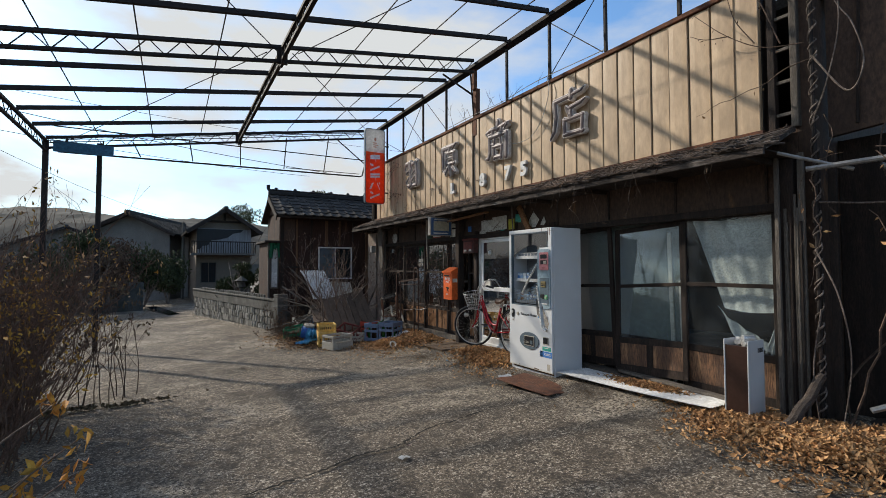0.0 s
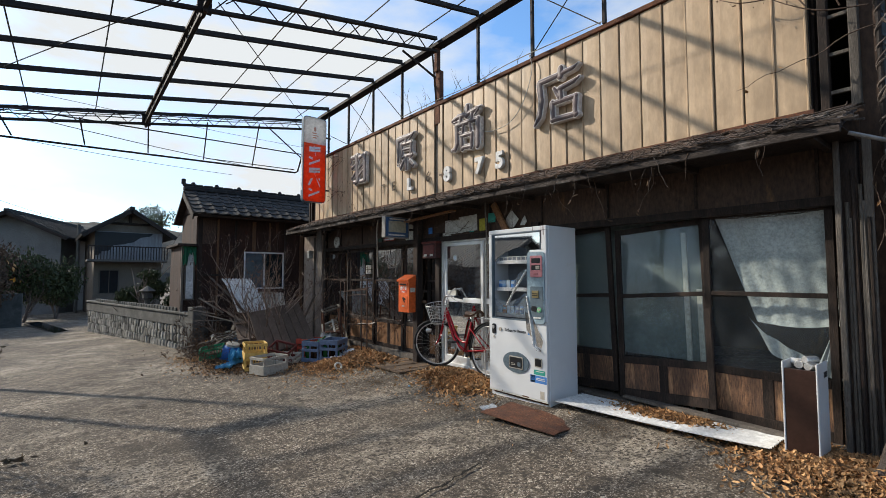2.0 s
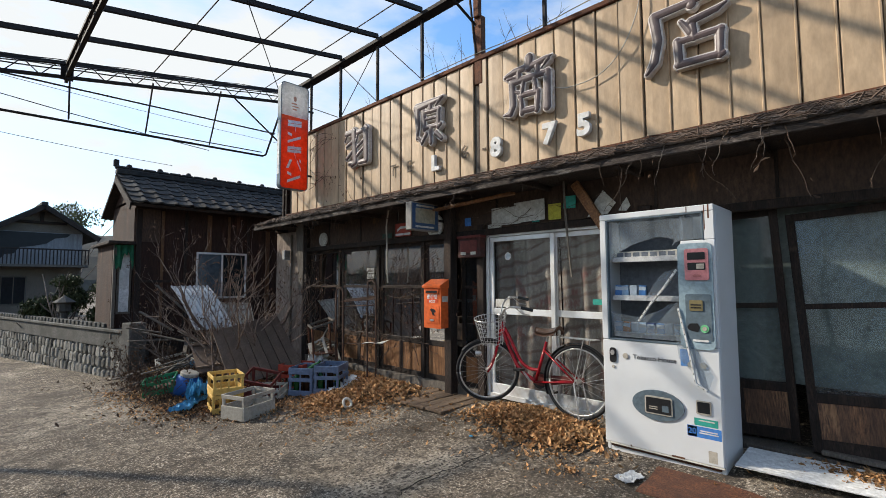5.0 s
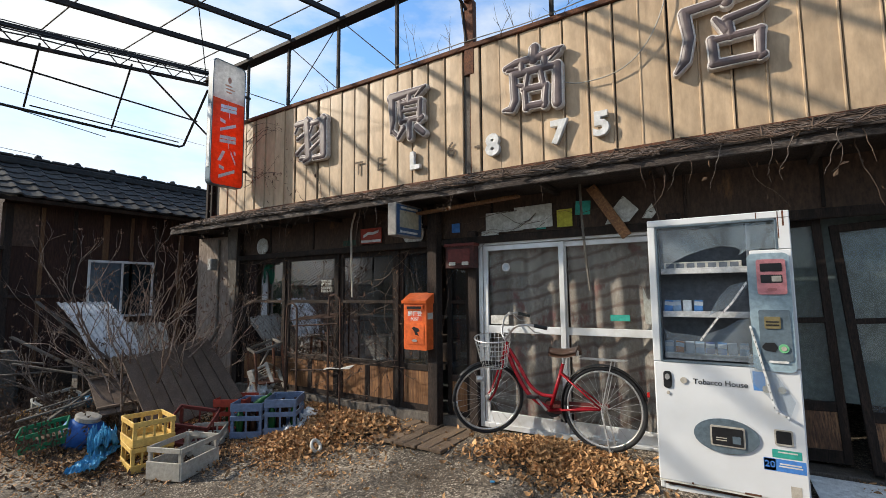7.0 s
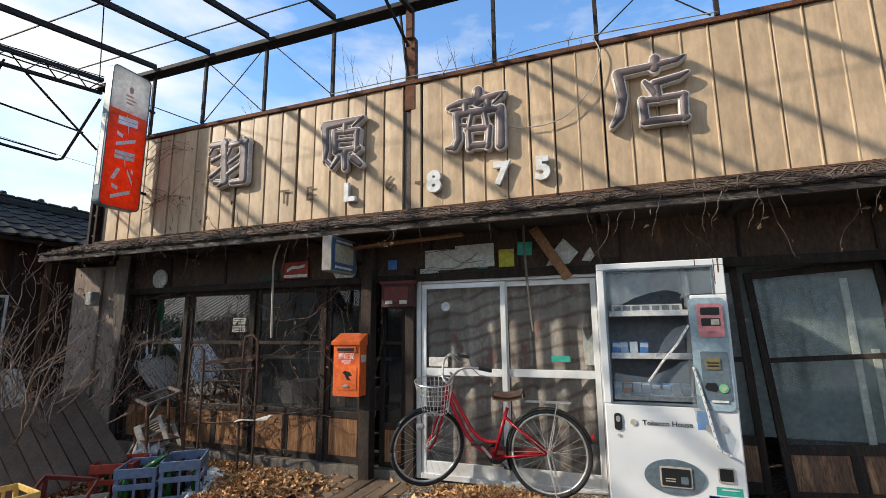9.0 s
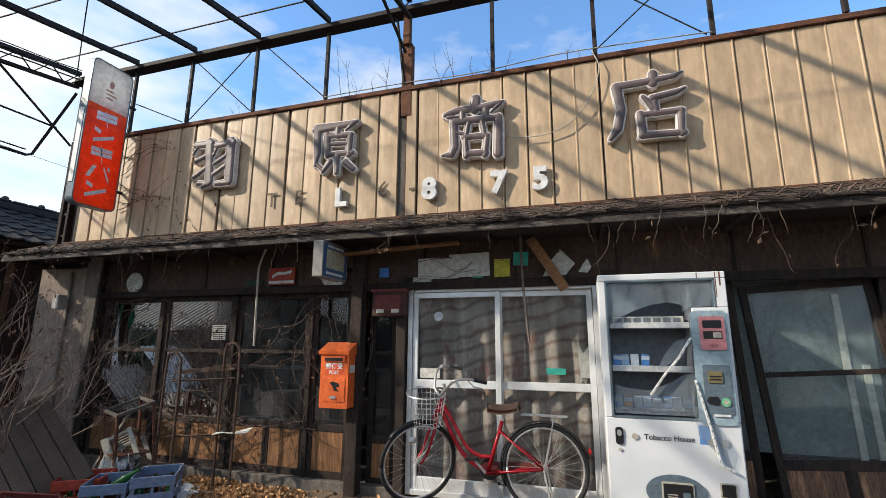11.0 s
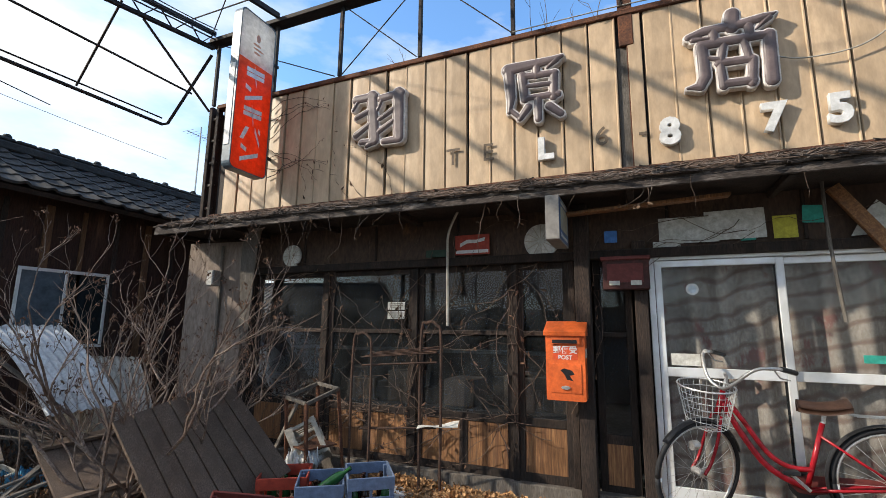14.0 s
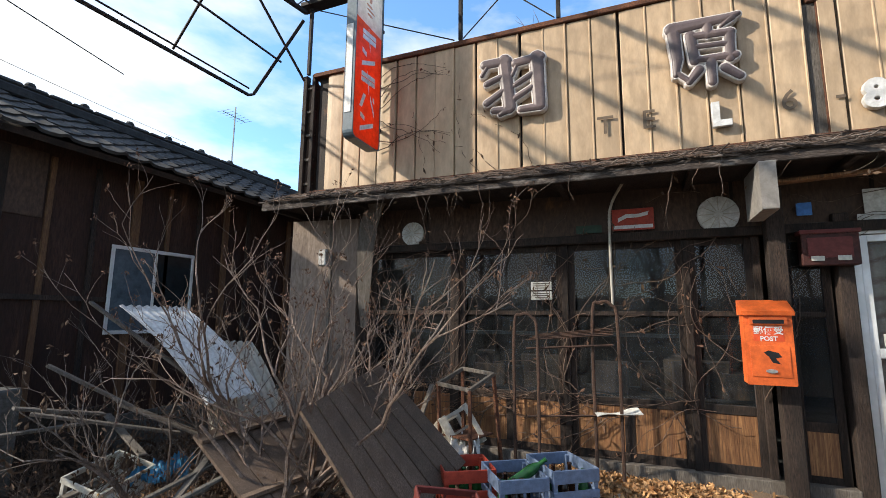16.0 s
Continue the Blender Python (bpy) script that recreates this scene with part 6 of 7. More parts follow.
    ob = thing(name, label, cat)
    for k in range(n):
        a, b = k / n + gap, (k + 1) / n - gap
        q = [TL.lerp(TR, a), TL.lerp(TR, b), BL.lerp(BR, b), BL.lerp(BR, a)]
        part("plank", Shape().add(q + [p - nrm * th for p in q], [(3, 2, 1, 0), (4, 5, 6, 7), (0, 1, 5, 4), (1, 2, 6, 5), (2, 3, 7, 6), (3, 0, 4, 7)]), material, ob)
    if batten:
        for t in (.12, .85):
            p, q = TL.lerp(BL, t) - nrm * (th + .012), TR.lerp(BR, t) - nrm * (th + .012)
            part("batten", Shape().bar(p, q, .06, .022), material, ob)
    return ob


GREYBROWN = mat("grey_brown_plank", (.18, .125, .092), .85, second=(.10, .068, .05), scale=3, stretch=(3, 3, .6), fine=40, bump=.5, rand=.18)
leaning("plank_board", "dark grey-brown plank door panel leaning on the rubbish", "board", (2.90, 10.42, .60), (3.85, 10.40, .80), (2.98, 9.85, -.12), (3.90, 9.68, .12), 7, GREYBROWN, .025, batten=False)
leaning("plank_board", "second dark plank panel lying low in the heap", "board", (2.9, 11.3, .36), (3.6, 11.2, .40), (2.8, 10.65, .0), (3.4, 10.4, .06), 4, GREYBROWN, .025)


def corrugated(name, label, m, w, l, amp, pitch, material, bow=0.0):
    n = int(w / pitch * 8)
    return piece_of(name, Shape().grid(lambda u, v: (w * (u - .5), l * (v - .5), amp * math.sin(u * w / pitch * 2 * math.pi) + bow * (4 * (v - .5) ** 2)), n, 10, (0, 0, .003)), material, label, "corrugated sheet", m, smooth=True)


def span(tl, tr, bl):
    """A pose whose x runs from tl to tr and y from bl to tl, centred on the sheet."""
    tl, tr, bl = Vector(tl), Vector(tr), Vector(bl)
    X = (tr - tl).normalized()
    Z = X.cross(tl - bl).normalized()
    Y = Z.cross(X)
    m = Matrix((X, Y, Z)).transposed().to_4x4()
    m.translation = (tr + bl) / 2
    return m


corrugated("corrugated_sheet", "white corrugated plastic sheet leaning in dead shrubs", span((2.75, 12.0, 1.30), (3.37, 12.1, 1.30), (2.98, 11.2, .62)), .62, 1.07, .012, .075, WHITESHEET, -.05)
corrugated("corrugated_sheet", "grey corrugated sheet slumped behind the white one", span((3.2, 12.1, 1.0), (3.95, 12.0, .95), (3.45, 11.5, .35)), .75, .9, .012, .075, GREYP, -.04)
corrugated("corrugated_sheet", "small white corrugated scrap by the crates", gm(4.28, 8.75, 25, .05, 4, -8), .42, .5, .010, .06, WHITESHEET, .03)
wsheet = corrugated("corrugated_sheet", "long white corrugated sheet lying along the shop front", pose(4.38, 3.34, ground_z(4.38, 3.34) + .03, -1, 1.5, 2), .52, 1.84, .006, .045, WHITESHEET, .015)
piece_of("grey_plank", B((-.05, -.75, 0.02), (.05, .75, .05), .004), GREYWOOD, "grey weathered plank along the sill", "plank", pose(4.66, 3.1, ground_z(4.6, 3.1) + .02, 0, 0, -6))
piece_of("rusty_plate", Shape().grid(lambda u, v: (.50 * (u - .5), .86 * (v - .5), .006 * math.sin(u * 9) + .012 * (v - .5) ** 2), 12, 16, (0, 0, .006)), RUST, "flat rusty brown steel plate on the ground", "steel plate", pose(3.74, 4.25, ground_z(3.74, 4.25) + .03, 1, 0, 4))
crumple("plastic_scrap", "scrap of clear plastic by the steel plate", "litter", 3.62, 4.80, .5, -.3, .16, .12, WHITESHEET, .03, 31, .01)
piece_of("paper_scrap", Shape().grid(lambda u, v: (.09 * u, .05 * v, .008 * math.sin(u * 5)), 6, 3, (0, 0, .002)), PAPER, "scrap of white paper on the concrete", "litter", gm(1.52, 3.22, 20, .02))
piece_of("blue_scrap", Shape().grid(lambda u, v: (.05 * u, .035 * v, .006 * math.sin(u * 5)), 5, 3, (0, 0, .002)), TARP, "small blue plastic scrap on the concrete", "litter", gm(3.72, 6.25, 30, .02))

# rusty rack and cart frame
DARKRUST = mat("dark_rust", (.12, .06, .038), .85, second=(.05, .03, .022), scale=9, fine=60, bump=.6)
rk = thing("rusty_rack", "rusty hooped wire rack standing by the window", "rack", pose(0, 0, 0))
hoop = lambda x, y, top: curve([(x, y + .13, ground_z(x, y)), (x, y + .13, top - .15), (x, y + .07, top), (x, y - .02, top - .02), (x, y - .06, top - .2), (x, y - .06, ground_z(x, y))], 5)
part("hoop", Shape().tube(hoop(4.28, 9.25, 1.22), .013, 6), DARKRUST, rk)
part("hoop", Shape().tube(hoop(4.40, 8.64, 1.32), .013, 6), DARKRUST, rk)
for k in range(5):
    part("wire", Shape().tube([(4.26 + .03 * k, 9.28 - .02 * k, 1.02 + .01 * k), (4.38 + .03 * k, 8.62, 1.07 + .012 * k)], .005, 4), DARKRUST, rk)
for z in (.95, .42):
    part("cross_bar", Shape().tube([(4.28, 9.28, z), (4.40, 8.62, z + .04)], .009, 5), DARKRUST, rk)
piece_of("paper_scrap", Shape().grid(lambda u, v: (.34 * u, .15 * v + .02 * math.sin(u * 9), .012 * math.sin(u * 5 + v * 3)), 8, 5, (0, 0, .004)), PAPER, "dirty white board scrap caught on the rack", "litter", pose(4.30, 8.75, .46, 0, -6, -75))
ct = thing("cart_frame", "rusty square metal frame on splayed legs", "cart frame", pose(4.28, 9.80, 0, 0, 0, -20))
for a, b in (((-.16, -.17, .62), (.16, -.17, .72)), ((.16, -.17, .72), (.16, .17, .74)), ((.16, .17, .74), (-.16, .17, .64)), ((-.16, .17, .64), (-.16, -.17, .62))):
    part("top_rail", Shape().bar(a, b, .03, .03, .003), GREYWOOD, ct)
for a, b in (((-.16, -.17, .62), (-.10, -.14, -.15)), ((.16, -.17, .72), (.24, -.2, -.15)), ((.16, .17, .74), (.22, .2, -.15)), ((-.16, .17, .64), (-.12, .16, -.15))):
    part("leg", Shape().bar(a, b, .028, .028, .003), RUST, ct)
part("shelf", B((-.13, -.14, .22), (.2, .15, .235), .003), RUST, ct)

ty = thing("old_tyre", "small black tyre lying in dead leaves", "tyre", gm(3.45, 10.62, 0, .07, 12, 8))
part("rubber", Shape().tube([(.2 * math.cos(a), .2 * math.sin(a), 0) for a in [2 * math.pi * k / 24 for k in range(25)]], .055, 10), RUBBER, ty, smooth=True)
rp = thing("coiled_ring", "pale worn ring lying on the leaf pile", "ring", gm(3.62, 8.10, 0, .08, 60, 10))
part("ring", Shape().tube([(.055 * math.cos(a), .055 * math.sin(a), 0) for a in [2 * math.pi * k / 16 for k in range(17)]], .016, 8), CREAM, rp, smooth=True)
for (x, y, z), (x2, y2, z2), w in (((2.3, 11.0, -.1), (3.1, 11.2, .35), .05), ((2.5, 12.4, .5), (3.3, 11.9, .25), .07), ((2.35, 12.6, .35), (3.1, 12.7, .30), .07), ((3.0, 12.2, .5), (3.5, 11.3, .1), .08), ((2.0, 11.4, -.2), (2.8, 11.0, .12), .05), ((4.4, 11.8, .0), (4.6, 11.3, .9), .05), ((3.35, 12.9, .3), (3.0, 11.9, .15), .06), ((4.45, 10.4, .0), (4.72, 10.3, .55), .05), ((2.1, 12.3, -.2), (2.9, 12.1, .0), .08)):
    piece_of("loose_plank", Shape().bar((x, y, z), (x2, y2, z2), w, .02, .003), GREYWOOD, "weathered grey plank thrown on the heap", "plank", group="planks in the heap")
for a, b, w, m_ in (((2.60, 12.05, 1.28), (3.10, 11.25, .58), .05, GREYWOOD), ((2.20, 12.0, .62), (2.65, 11.85, .52), .09, GREYWOOD), ((2.38, 12.05, .86), (2.78, 11.75, .55), .08, GREYWOOD), ((2.45, 11.2, .10), (2.95, 11.1, .22), .04, GREYWOOD), ((2.2, 11.05, .04), (2.95, 10.95, .18), .04, GREYWOOD)):
    piece_of("loose_plank", Shape().bar(a, b, w, .018, .003), m_, "pale weathered board thrown on the heap", "plank", group="planks in the heap")
# porch planks by the post
DECK = mat("dusty_deck_plank", (.25, .175, .115), .9, second=(.14, .095, .065), scale=4, stretch=(.6, 4, 4), fine=40, bump=.6, rand=.25)
for k in range(6):
    piece_of("deck_plank", B((-.36, -.065, 0), (.36, .065, .03), .004), DECK, "worn plank lying before the porch post", "plank", pose(4.36, 6.98 + k * .14, ground_z(4.36, 7.2) - .012 + .004 * (k % 2), 0, 0, rng.uniform(-2, 2)), "porch planks")
# bracing board and gutter pipe at the north corner
GREYPLY = mat("greyed_plywood", (.36, .285, .235), .9, second=(.22, .17, .14), scale=2, stretch=(1, 1, .3), fine=30, bump=.4, third=(.12, .09, .075), third_scale=3, third_cut=(.6, .75))
setting("wall_corner_board", Shape().add([(4.72, 11.2, -.35), (4.62, 12.0, -.35), (4.62, 12.0, 2.25), (4.72, 11.2, 2.25), (4.75, 11.2, -.35), (4.65, 12.0, -.35), (4.65, 12.0, 2.25), (4.75, 11.2, 2.25)], [(3, 2, 1, 0), (4, 5, 6, 7), (0, 1, 5, 4), (2, 3, 7, 6), (1, 2, 6, 5), (0, 4, 7, 3)]), GREYPLY, "grey-brown board screen at the corner")
part("batten", Shape().bar((4.66, 11.5, -.3), (4.66, 11.5, 2.2), .03, .03), GREYWOOD, bpy.data.objects["wall_corner_board"])
bent = [(4.40, 10.62, 10.80, 2.40), (4.48, 10.76, 10.96, 2.29), (4.54, 10.86, 11.06, 2.12), (4.58, 10.92, 11.10, 1.86), (4.60, 10.95, 11.10, 1.55), (4.60, 10.97, 11.07, 1.25), (4.60, 10.98, 11.04, 1.08)]
bs = Shape().add([p for x, ya, yb, z in bent for p in ((x, ya, z), (x - .02, yb, z), (x + .012, ya, z), (x - .008, yb, z))],
                 [f for i in range(6) for f in ((4 * i, 4 * i + 1, 4 * i + 5, 4 * i + 4), (4 * i + 2, 4 * i + 6, 4 * i + 7, 4 * i + 3), (4 * i, 4 * i + 4, 4 * i + 6, 4 * i + 2), (4 * i + 1, 4 * i + 3, 4 * i + 7, 4 * i + 5))] + [(0, 2, 3, 1), (24, 25, 27, 26)])
piece_of("bent_board", bs, GREYWOOD, "warped grey veneer board peeling from the shop corner", "board")
piece_of("electric_meter", B((4.50, 11.45, 1.72), (4.62, 11.55, 1.9), .012), GALV, "small grey meter box on the corner", "meter")

# ---- leaves ----
def leaf_pile(name, label, spots, n, material, seed, size=(.014, .040), lift=.10):
    """Many curled leaves heaped about spots (x, y, rx, ry, height)."""
    r, s = random.Random(seed), Shape()
    wsum = sum(a[2] * a[3] for a in spots)
    for cx, cy, rx, ry, h in spots:
        for _ in range(int(n * rx * ry / wsum)):
            q, a = abs(r.gauss(0, .52)), r.uniform(0, 2 * math.pi)
            e = q * (1 + .45 * noise.noise((2.2 * math.cos(a) + cx, 2.2 * math.sin(a) + cy, seed)))
            x, y = cx + rx * e * math.cos(a), cy + ry * e * math.sin(a)
            if 4.04 < x < 4.62 and 4.28 < y < 5.16 or x > 4.74:
                continue
            z = ground_z(x, y) + .012 + h * max(0, 1 - q * q) * r.uniform(.55, 1.0) + r.uniform(0, .015)
            L = r.uniform(*size)
            m = pose(x, y, z, r.uniform(-45, 45), r.uniform(-45, 45), r.uniform(0, 360))
            c = L * r.uniform(.05, .7)
            vs = [(-L, 0, c), (-L * .3, -L * .36, -.1 * c), (L * .5, -L * .28, .2 * c), (L, 0, c * .8), (L * .5, L * .3, .6 * c), (-L * .3, L * .36, .7 * c), (0, 0, -c * .3)]
            s.add([m @ Vector(v) for v in vs], [(6, 0, 1), (6, 1, 2), (6, 2, 3), (6, 3, 4), (6, 4, 5), (6, 5, 0)])
    ob = piece_of(name, s, material, label, "leaves")
    return tagged(ob, kind="stuff")


leaf_pile("leaf_pile", "heap of dry brown leaves against the bicycle", [(4.22, 5.95, .36, .75, .11), (4.12, 5.6, .35, .4, .08), (4.5, 6.2, .2, .4, .05)], 9500, LEAF, 1)
leaf_pile("leaf_pile", "heap of dry leaves before the north windows", [(4.15, 8.2, .5, .75, .16), (3.7, 8.5, .45, .5, .10), (4.5, 9.0, .3, .8, .10)], 9500, LEAF, 2)
leaf_pile("leaf_pile", "scattered dry leaves along the shop front", [(4.45, 3.2, .25, .8, .03), (4.25, 2.2, .6, .5, .05), (4.1, 1.5, .7, .8, .12), (4.6, .9, .9, .8, .16)], 24000, LEAF, 3, (.012, .034))
leaf_pile("leaf_litter", "dark dead leaves and litter among the rubbish", [(3.1, 10.3, 1.0, .9, .08), (2.5, 9.8, .5, .6, .04), (3.4, 11.3, 1.2, .9, .2), (3.2, 12.7, 1.2, .9, .25), (3.0, 9.2, .7, .5, .03), (4.3, 9.9, .45, .9, .12)], 9500, DEADLEAF, 4)
leaf_pile("leaf_litter", "thin scatter of leaves and grit on the yard", [(2.2, 10.2, .5, .9, .0), (3.3, 7.6, .8, 1.2, .0), (3.6, 5.2, .5, 1.3, .0), (2.0, 11.8, .5, 1.0, .02), (-1.3, 5.0, 1.0, .5, .0)], 900, LEAF, 5, (.008, .026))
leaf_pile("straw_line", "line of dry straw and soil along a joint in the concrete", [(-1.2, 6.70, .9, .10, .03), (-.4, 6.62, .5, .05, .01)], 420, STRAW, 6, (.02, .05))
leaf_pile("leaf_litter", "tan leaf crumbs and straw strewn before the rubbish", [(2.5, 9.9, .75, .9, .03), (2.3, 10.9, .6, .9, .10), (3.1, 9.0, .9, .5, .02), (3.5, 8.3, .7, .7, .03), (2.9, 11.6, .9, .8, .22), (3.4, 10.1, .6, .5, .12)], 9000, LEAF, 14, (.007, .026))
leaf_pile("grit", "brown grit and leaf crumbs on the concrete before the shop", [(3.6, 6.9, .8, 1.3, .0), (3.2, 8.2, 1.1, .9, .0), (3.7, 5.6, .6, 1.0, .0), (2.4, 9.2, .8, .7, .0), (3.9, 3.6, .5, 1.4, .0), (3.6, 2.2, .7, .7, .0)], 7000, GRITSOIL, 15, (.003, .009))
leaf_pile("grit", "pale grit and chips on the concrete yard", [(2.6, 6.5, 1.6, 2.2, .0), (2.0, 3.6, 1.8, 1.6, .0), (1.0, 8.0, 2.0, 2.5, .0)], 7000, GRITSTONE, 16, (.003, .008))
setting("soil_patch", Shape().grid(lambda u, v: (2.2 + 2.5 * u, 9.6 + 4.1 * v, ground_z(2.2 + 2.5 * u, 9.6 + 4.1 * v) - .06 + .16 * math.sin(math.pi * min(1, u * 1.3)) * math.sin(math.pi * min(1, v * 1.2)) ** .5 + .03 * noise.noise((u * 8, v * 8, 0)) if 0 < u < 1 and 0 < v < 1 else (2.2 + 2.5 * u, 9.6 + 4.1 * v, -.6)[2]), 30, 40), SOIL, "dark soil with litter between shop and hut")
setting("soil_edge", Shape().grid(lambda u, v: (3.55 + 3.4 * u, -3.0 + 4.85 * v, ground_z(3.6 + 3.4 * u, -3 + 4.85 * v) - .05 + .11 * math.sin(math.pi * u) ** .5 * min(1, (1 - v) * 8) + .03 * noise.noise((u * 8, v * 8, 3)) if 0 < u < 1 and 0 < v < 1 else -.4), 24, 30), SOIL, "dark soil under fallen leaves beside the shop")


# ---- bare shrubs, vines, dry weeds ----
def branch(s, p, d, length, r, depth, rnd, twigs, bend=.25, fork=(2, 3)):
    pts, q, v = [Vector(p)], Vector(p), Vector(d).normalized()
    n = 5
    for _ in range(n):
        v = (v + Vector((rnd.uniform(-1, 1), rnd.uniform(-1, 1), rnd.uniform(-.6, .9))) * bend * .5).normalized()
        q = q + v * length / n
        pts.append(q.copy())
    s.tube(pts, r, 5 if r > .006 else 4, r * .55)
    if depth <= 0:
        twigs.append((q.copy(), v.copy()))
        return
    for k in range(rnd.randint(*fork)):
        i = rnd.randint(2, n)
        w = (v + Vector((rnd.uniform(-1, 1), rnd.uniform(-1, 1), rnd.uniform(-.3, .7))) * .8).normalized()
        branch(s, pts[i], w, length * rnd.uniform(.5, .8), r * .55, depth - 1, rnd, twigs, bend, fork)


def tuft(s, p, v, rnd, size, n):
    for _ in range(n):
        m = Matrix.Translation(p + Vector((rnd.uniform(-1, 1), rnd.uniform(-1, 1), rnd.uniform(-1, 1))) * size * 1.4) @ Euler((rnd.uniform(0, 6), rnd.uniform(0, 6), rnd.uniform(0, 6))).to_matrix().to_4x4()
        L = size * rnd.uniform(.6, 1.2)
        s.add([m @ Vector(q) for q in ((-L, 0, 0), (-.2 * L, -.4 * L, .15 * L), (L, 0, 0), (-.2 * L, .4 * L, .15 * L))], [(0, 1, 2), (0, 2, 3)])


def shrub(name, label, x, y, stems, height, r, depth, seed, leaf=None, leaf_size=.03, leaf_n=2, spread=.5, z=None, chance=.5, mat_=None, cat="shrub", lean=(0, 0), bend=.25):
    rnd = random.Random(seed)
    ob = thing(name, label, cat, pose(x, y, ground_z(x, y) if z is None else z))
    lf, fine = Shape(), Shape()
    for _ in range(stems):
        s, tw = Shape(), []
        a = rnd.uniform(0, 2 * math.pi)
        branch(s, (rnd.uniform(-.12, .12), rnd.uniform(-.12, .12), -.03), (spread * math.cos(a) + lean[0], spread * math.sin(a) + lean[1], 1), height * rnd.uniform(.55, .8), r, depth, rnd, tw, bend)
        if cat == "weeds":
            fine.add(s.v, s.f)
        else:
            part("stem", s, mat_ or TWIG, ob)
        if leaf:
            for p, v in tw:
                if rnd.random() < chance:
                    tuft(lf, p, v, rnd, leaf_size, leaf_n)
    if fine.v:
        tagged(part("stems", fine, mat_ or TWIG, ob), kind="stuff")
    if leaf and lf.v:
        tagged(part("leaves", lf, leaf, ob), kind="stuff")
    return ob


PALETWIG = mat("pale_dry_twig", (.36, .28, .23), .85, second=(.13, .085, .065), scale=5, fine=50, bump=.4)
SEEDHEAD = mat("russet_seed_head", (.21, .115, .07), .9, second=(.11, .06, .04), scale=8, fine=40, bump=.3, island=True, rand=.4)
shrub("bare_shrub", "bare grey-brown shrub with a few withered leaves", 3.10, 10.70, 11, 1.7, .020, 4, 21, SEEDHEAD, .015, 7, .55, chance=.55, mat_=PALETWIG, bend=.5)
shrub("bare_shrub", "bare grey-brown shrub with withered seed heads", 3.0, 11.6, 7, 1.2, .014, 4, 12, DEADLEAF, .024, 3, .7, chance=.35, bend=.6)
shrub("bare_shrub", "thin bare shrub reaching over the board", 3.75, 11.0, 6, 1.0, .015, 4, 13, SEEDHEAD, .018, 4, .7, chance=.4, mat_=PALETWIG, bend=.6)
for k in range(9):
    shrub("dead_weed", "tangle of dead brown weeds before the hut", 2.3 + rng.uniform(0, 1.7), 12.2 + rng.uniform(0, 1.2), 10, .55, .006, 2, 30 + k, DEADLEAF, .03, 3, 1.0, chance=.8, mat_=VINE, cat="weeds")
for k in range(7):
    shrub("dead_weed", "low tangle of dry stems in the rubbish", 2.5 + rng.uniform(0, 1.6), 10.2 + rng.uniform(0, 1.4), 6, .4, .005, 2, 50 + k, DEADLEAF, .03, 2, 1.1, chance=.6, mat_=VINE, cat="weeds")
for k in range(7):
    shrub("dead_weed", "low tangle of dry stems round the plastic rubbish", 2.05 + rng.uniform(0, .8), 10.3 + rng.uniform(0, 1.2), 7, .38, .005, 2, 60 + k, DEADLEAF, .03, 3, 1.2, chance=.7, mat_=VINE, cat="weeds")
shrub("green_weed", "small yellow-green weed by the hut", 2.55, 12.0, 5, .4, .004, 1, 77, YELLOWLEAF, .025, 3, .5, cat="weeds", chance=.9)

for k in range(16):
    shrub("dead_weed", "dense tangle of fine dead stems over the rubbish", 2.15 + rng.uniform(0, 1.9), 10.7 + rng.uniform(0, 1.7), 12, .45, .004, 2, 900 + k, SEEDHEAD, .014, 3, 1.2, chance=.5, mat_=PALETWIG if k % 2 else VINE, cat="weeds", bend=.7)

# big dry bush at the roadside near the start
BUSHSTEM = mat("reddish_dry_stem", (.25, .145, .10), .9, second=(.11, .062, .044), scale=8, fine=50, bump=.4)
PETAL = mat("orange_withered_petal", (.72, .30, .035), .7, second=(.45, .17, .03), scale=30, fine=90, bump=.3)
for k in range(17):
    bx, by = -1.85 + rng.uniform(-.9, .75), 6.4 + rng.uniform(-.9, 1.5)
    bx = min(bx, -1.40 - .25 * (by > 6.6))
    shrub("dry_bush", "tall dry roadside bush with brown seed heads and yellow flowers", bx, by, 11, 1.5 + rng.uniform(-.3, .3), .010, 3, 100 + k, (YELLOWLEAF, DEADLEAF, LEAF)[k % 3], .026, 3, .38, chance=.6 if k % 3 < 2 else .35, mat_=BUSHSTEM, lean=(.03, -.12))
for k, (x, y, z) in enumerate(((-.27, 1.6, 1.0), (-.21, 1.6, .905), (-.22, 1.6, .81), (-.33, 1.6, .79), (-.30, 1.6, .84))):
    fs = thing("flower_stalk", "dry stalk with orange-yellow withered flowers", "weeds", pose(x - .45, y - .1, ground_z(x - .45, y - .1)))
    gz_ = z - ground_z(x - .45, y - .1)
    part("stem", Shape().tube(curve([(0, 0, -.02), (.10, .0, gz_ * .55), (.30, .06, gz_ * .88), (.45, .1, gz_)], 6), .004, 5, .0025), VINE, fs)
    rnd_, lf_ = random.Random(700 + k), Shape()
    for p_ in ((.45, .1, gz_),):
        tuft(lf_, Vector(p_), None, rnd_, .019, 16)
    tagged(part("petals", lf_, PETAL if k in (0, 2) else YELLOWLEAF, fs), kind="stuff")
near_rng = random.Random(91)
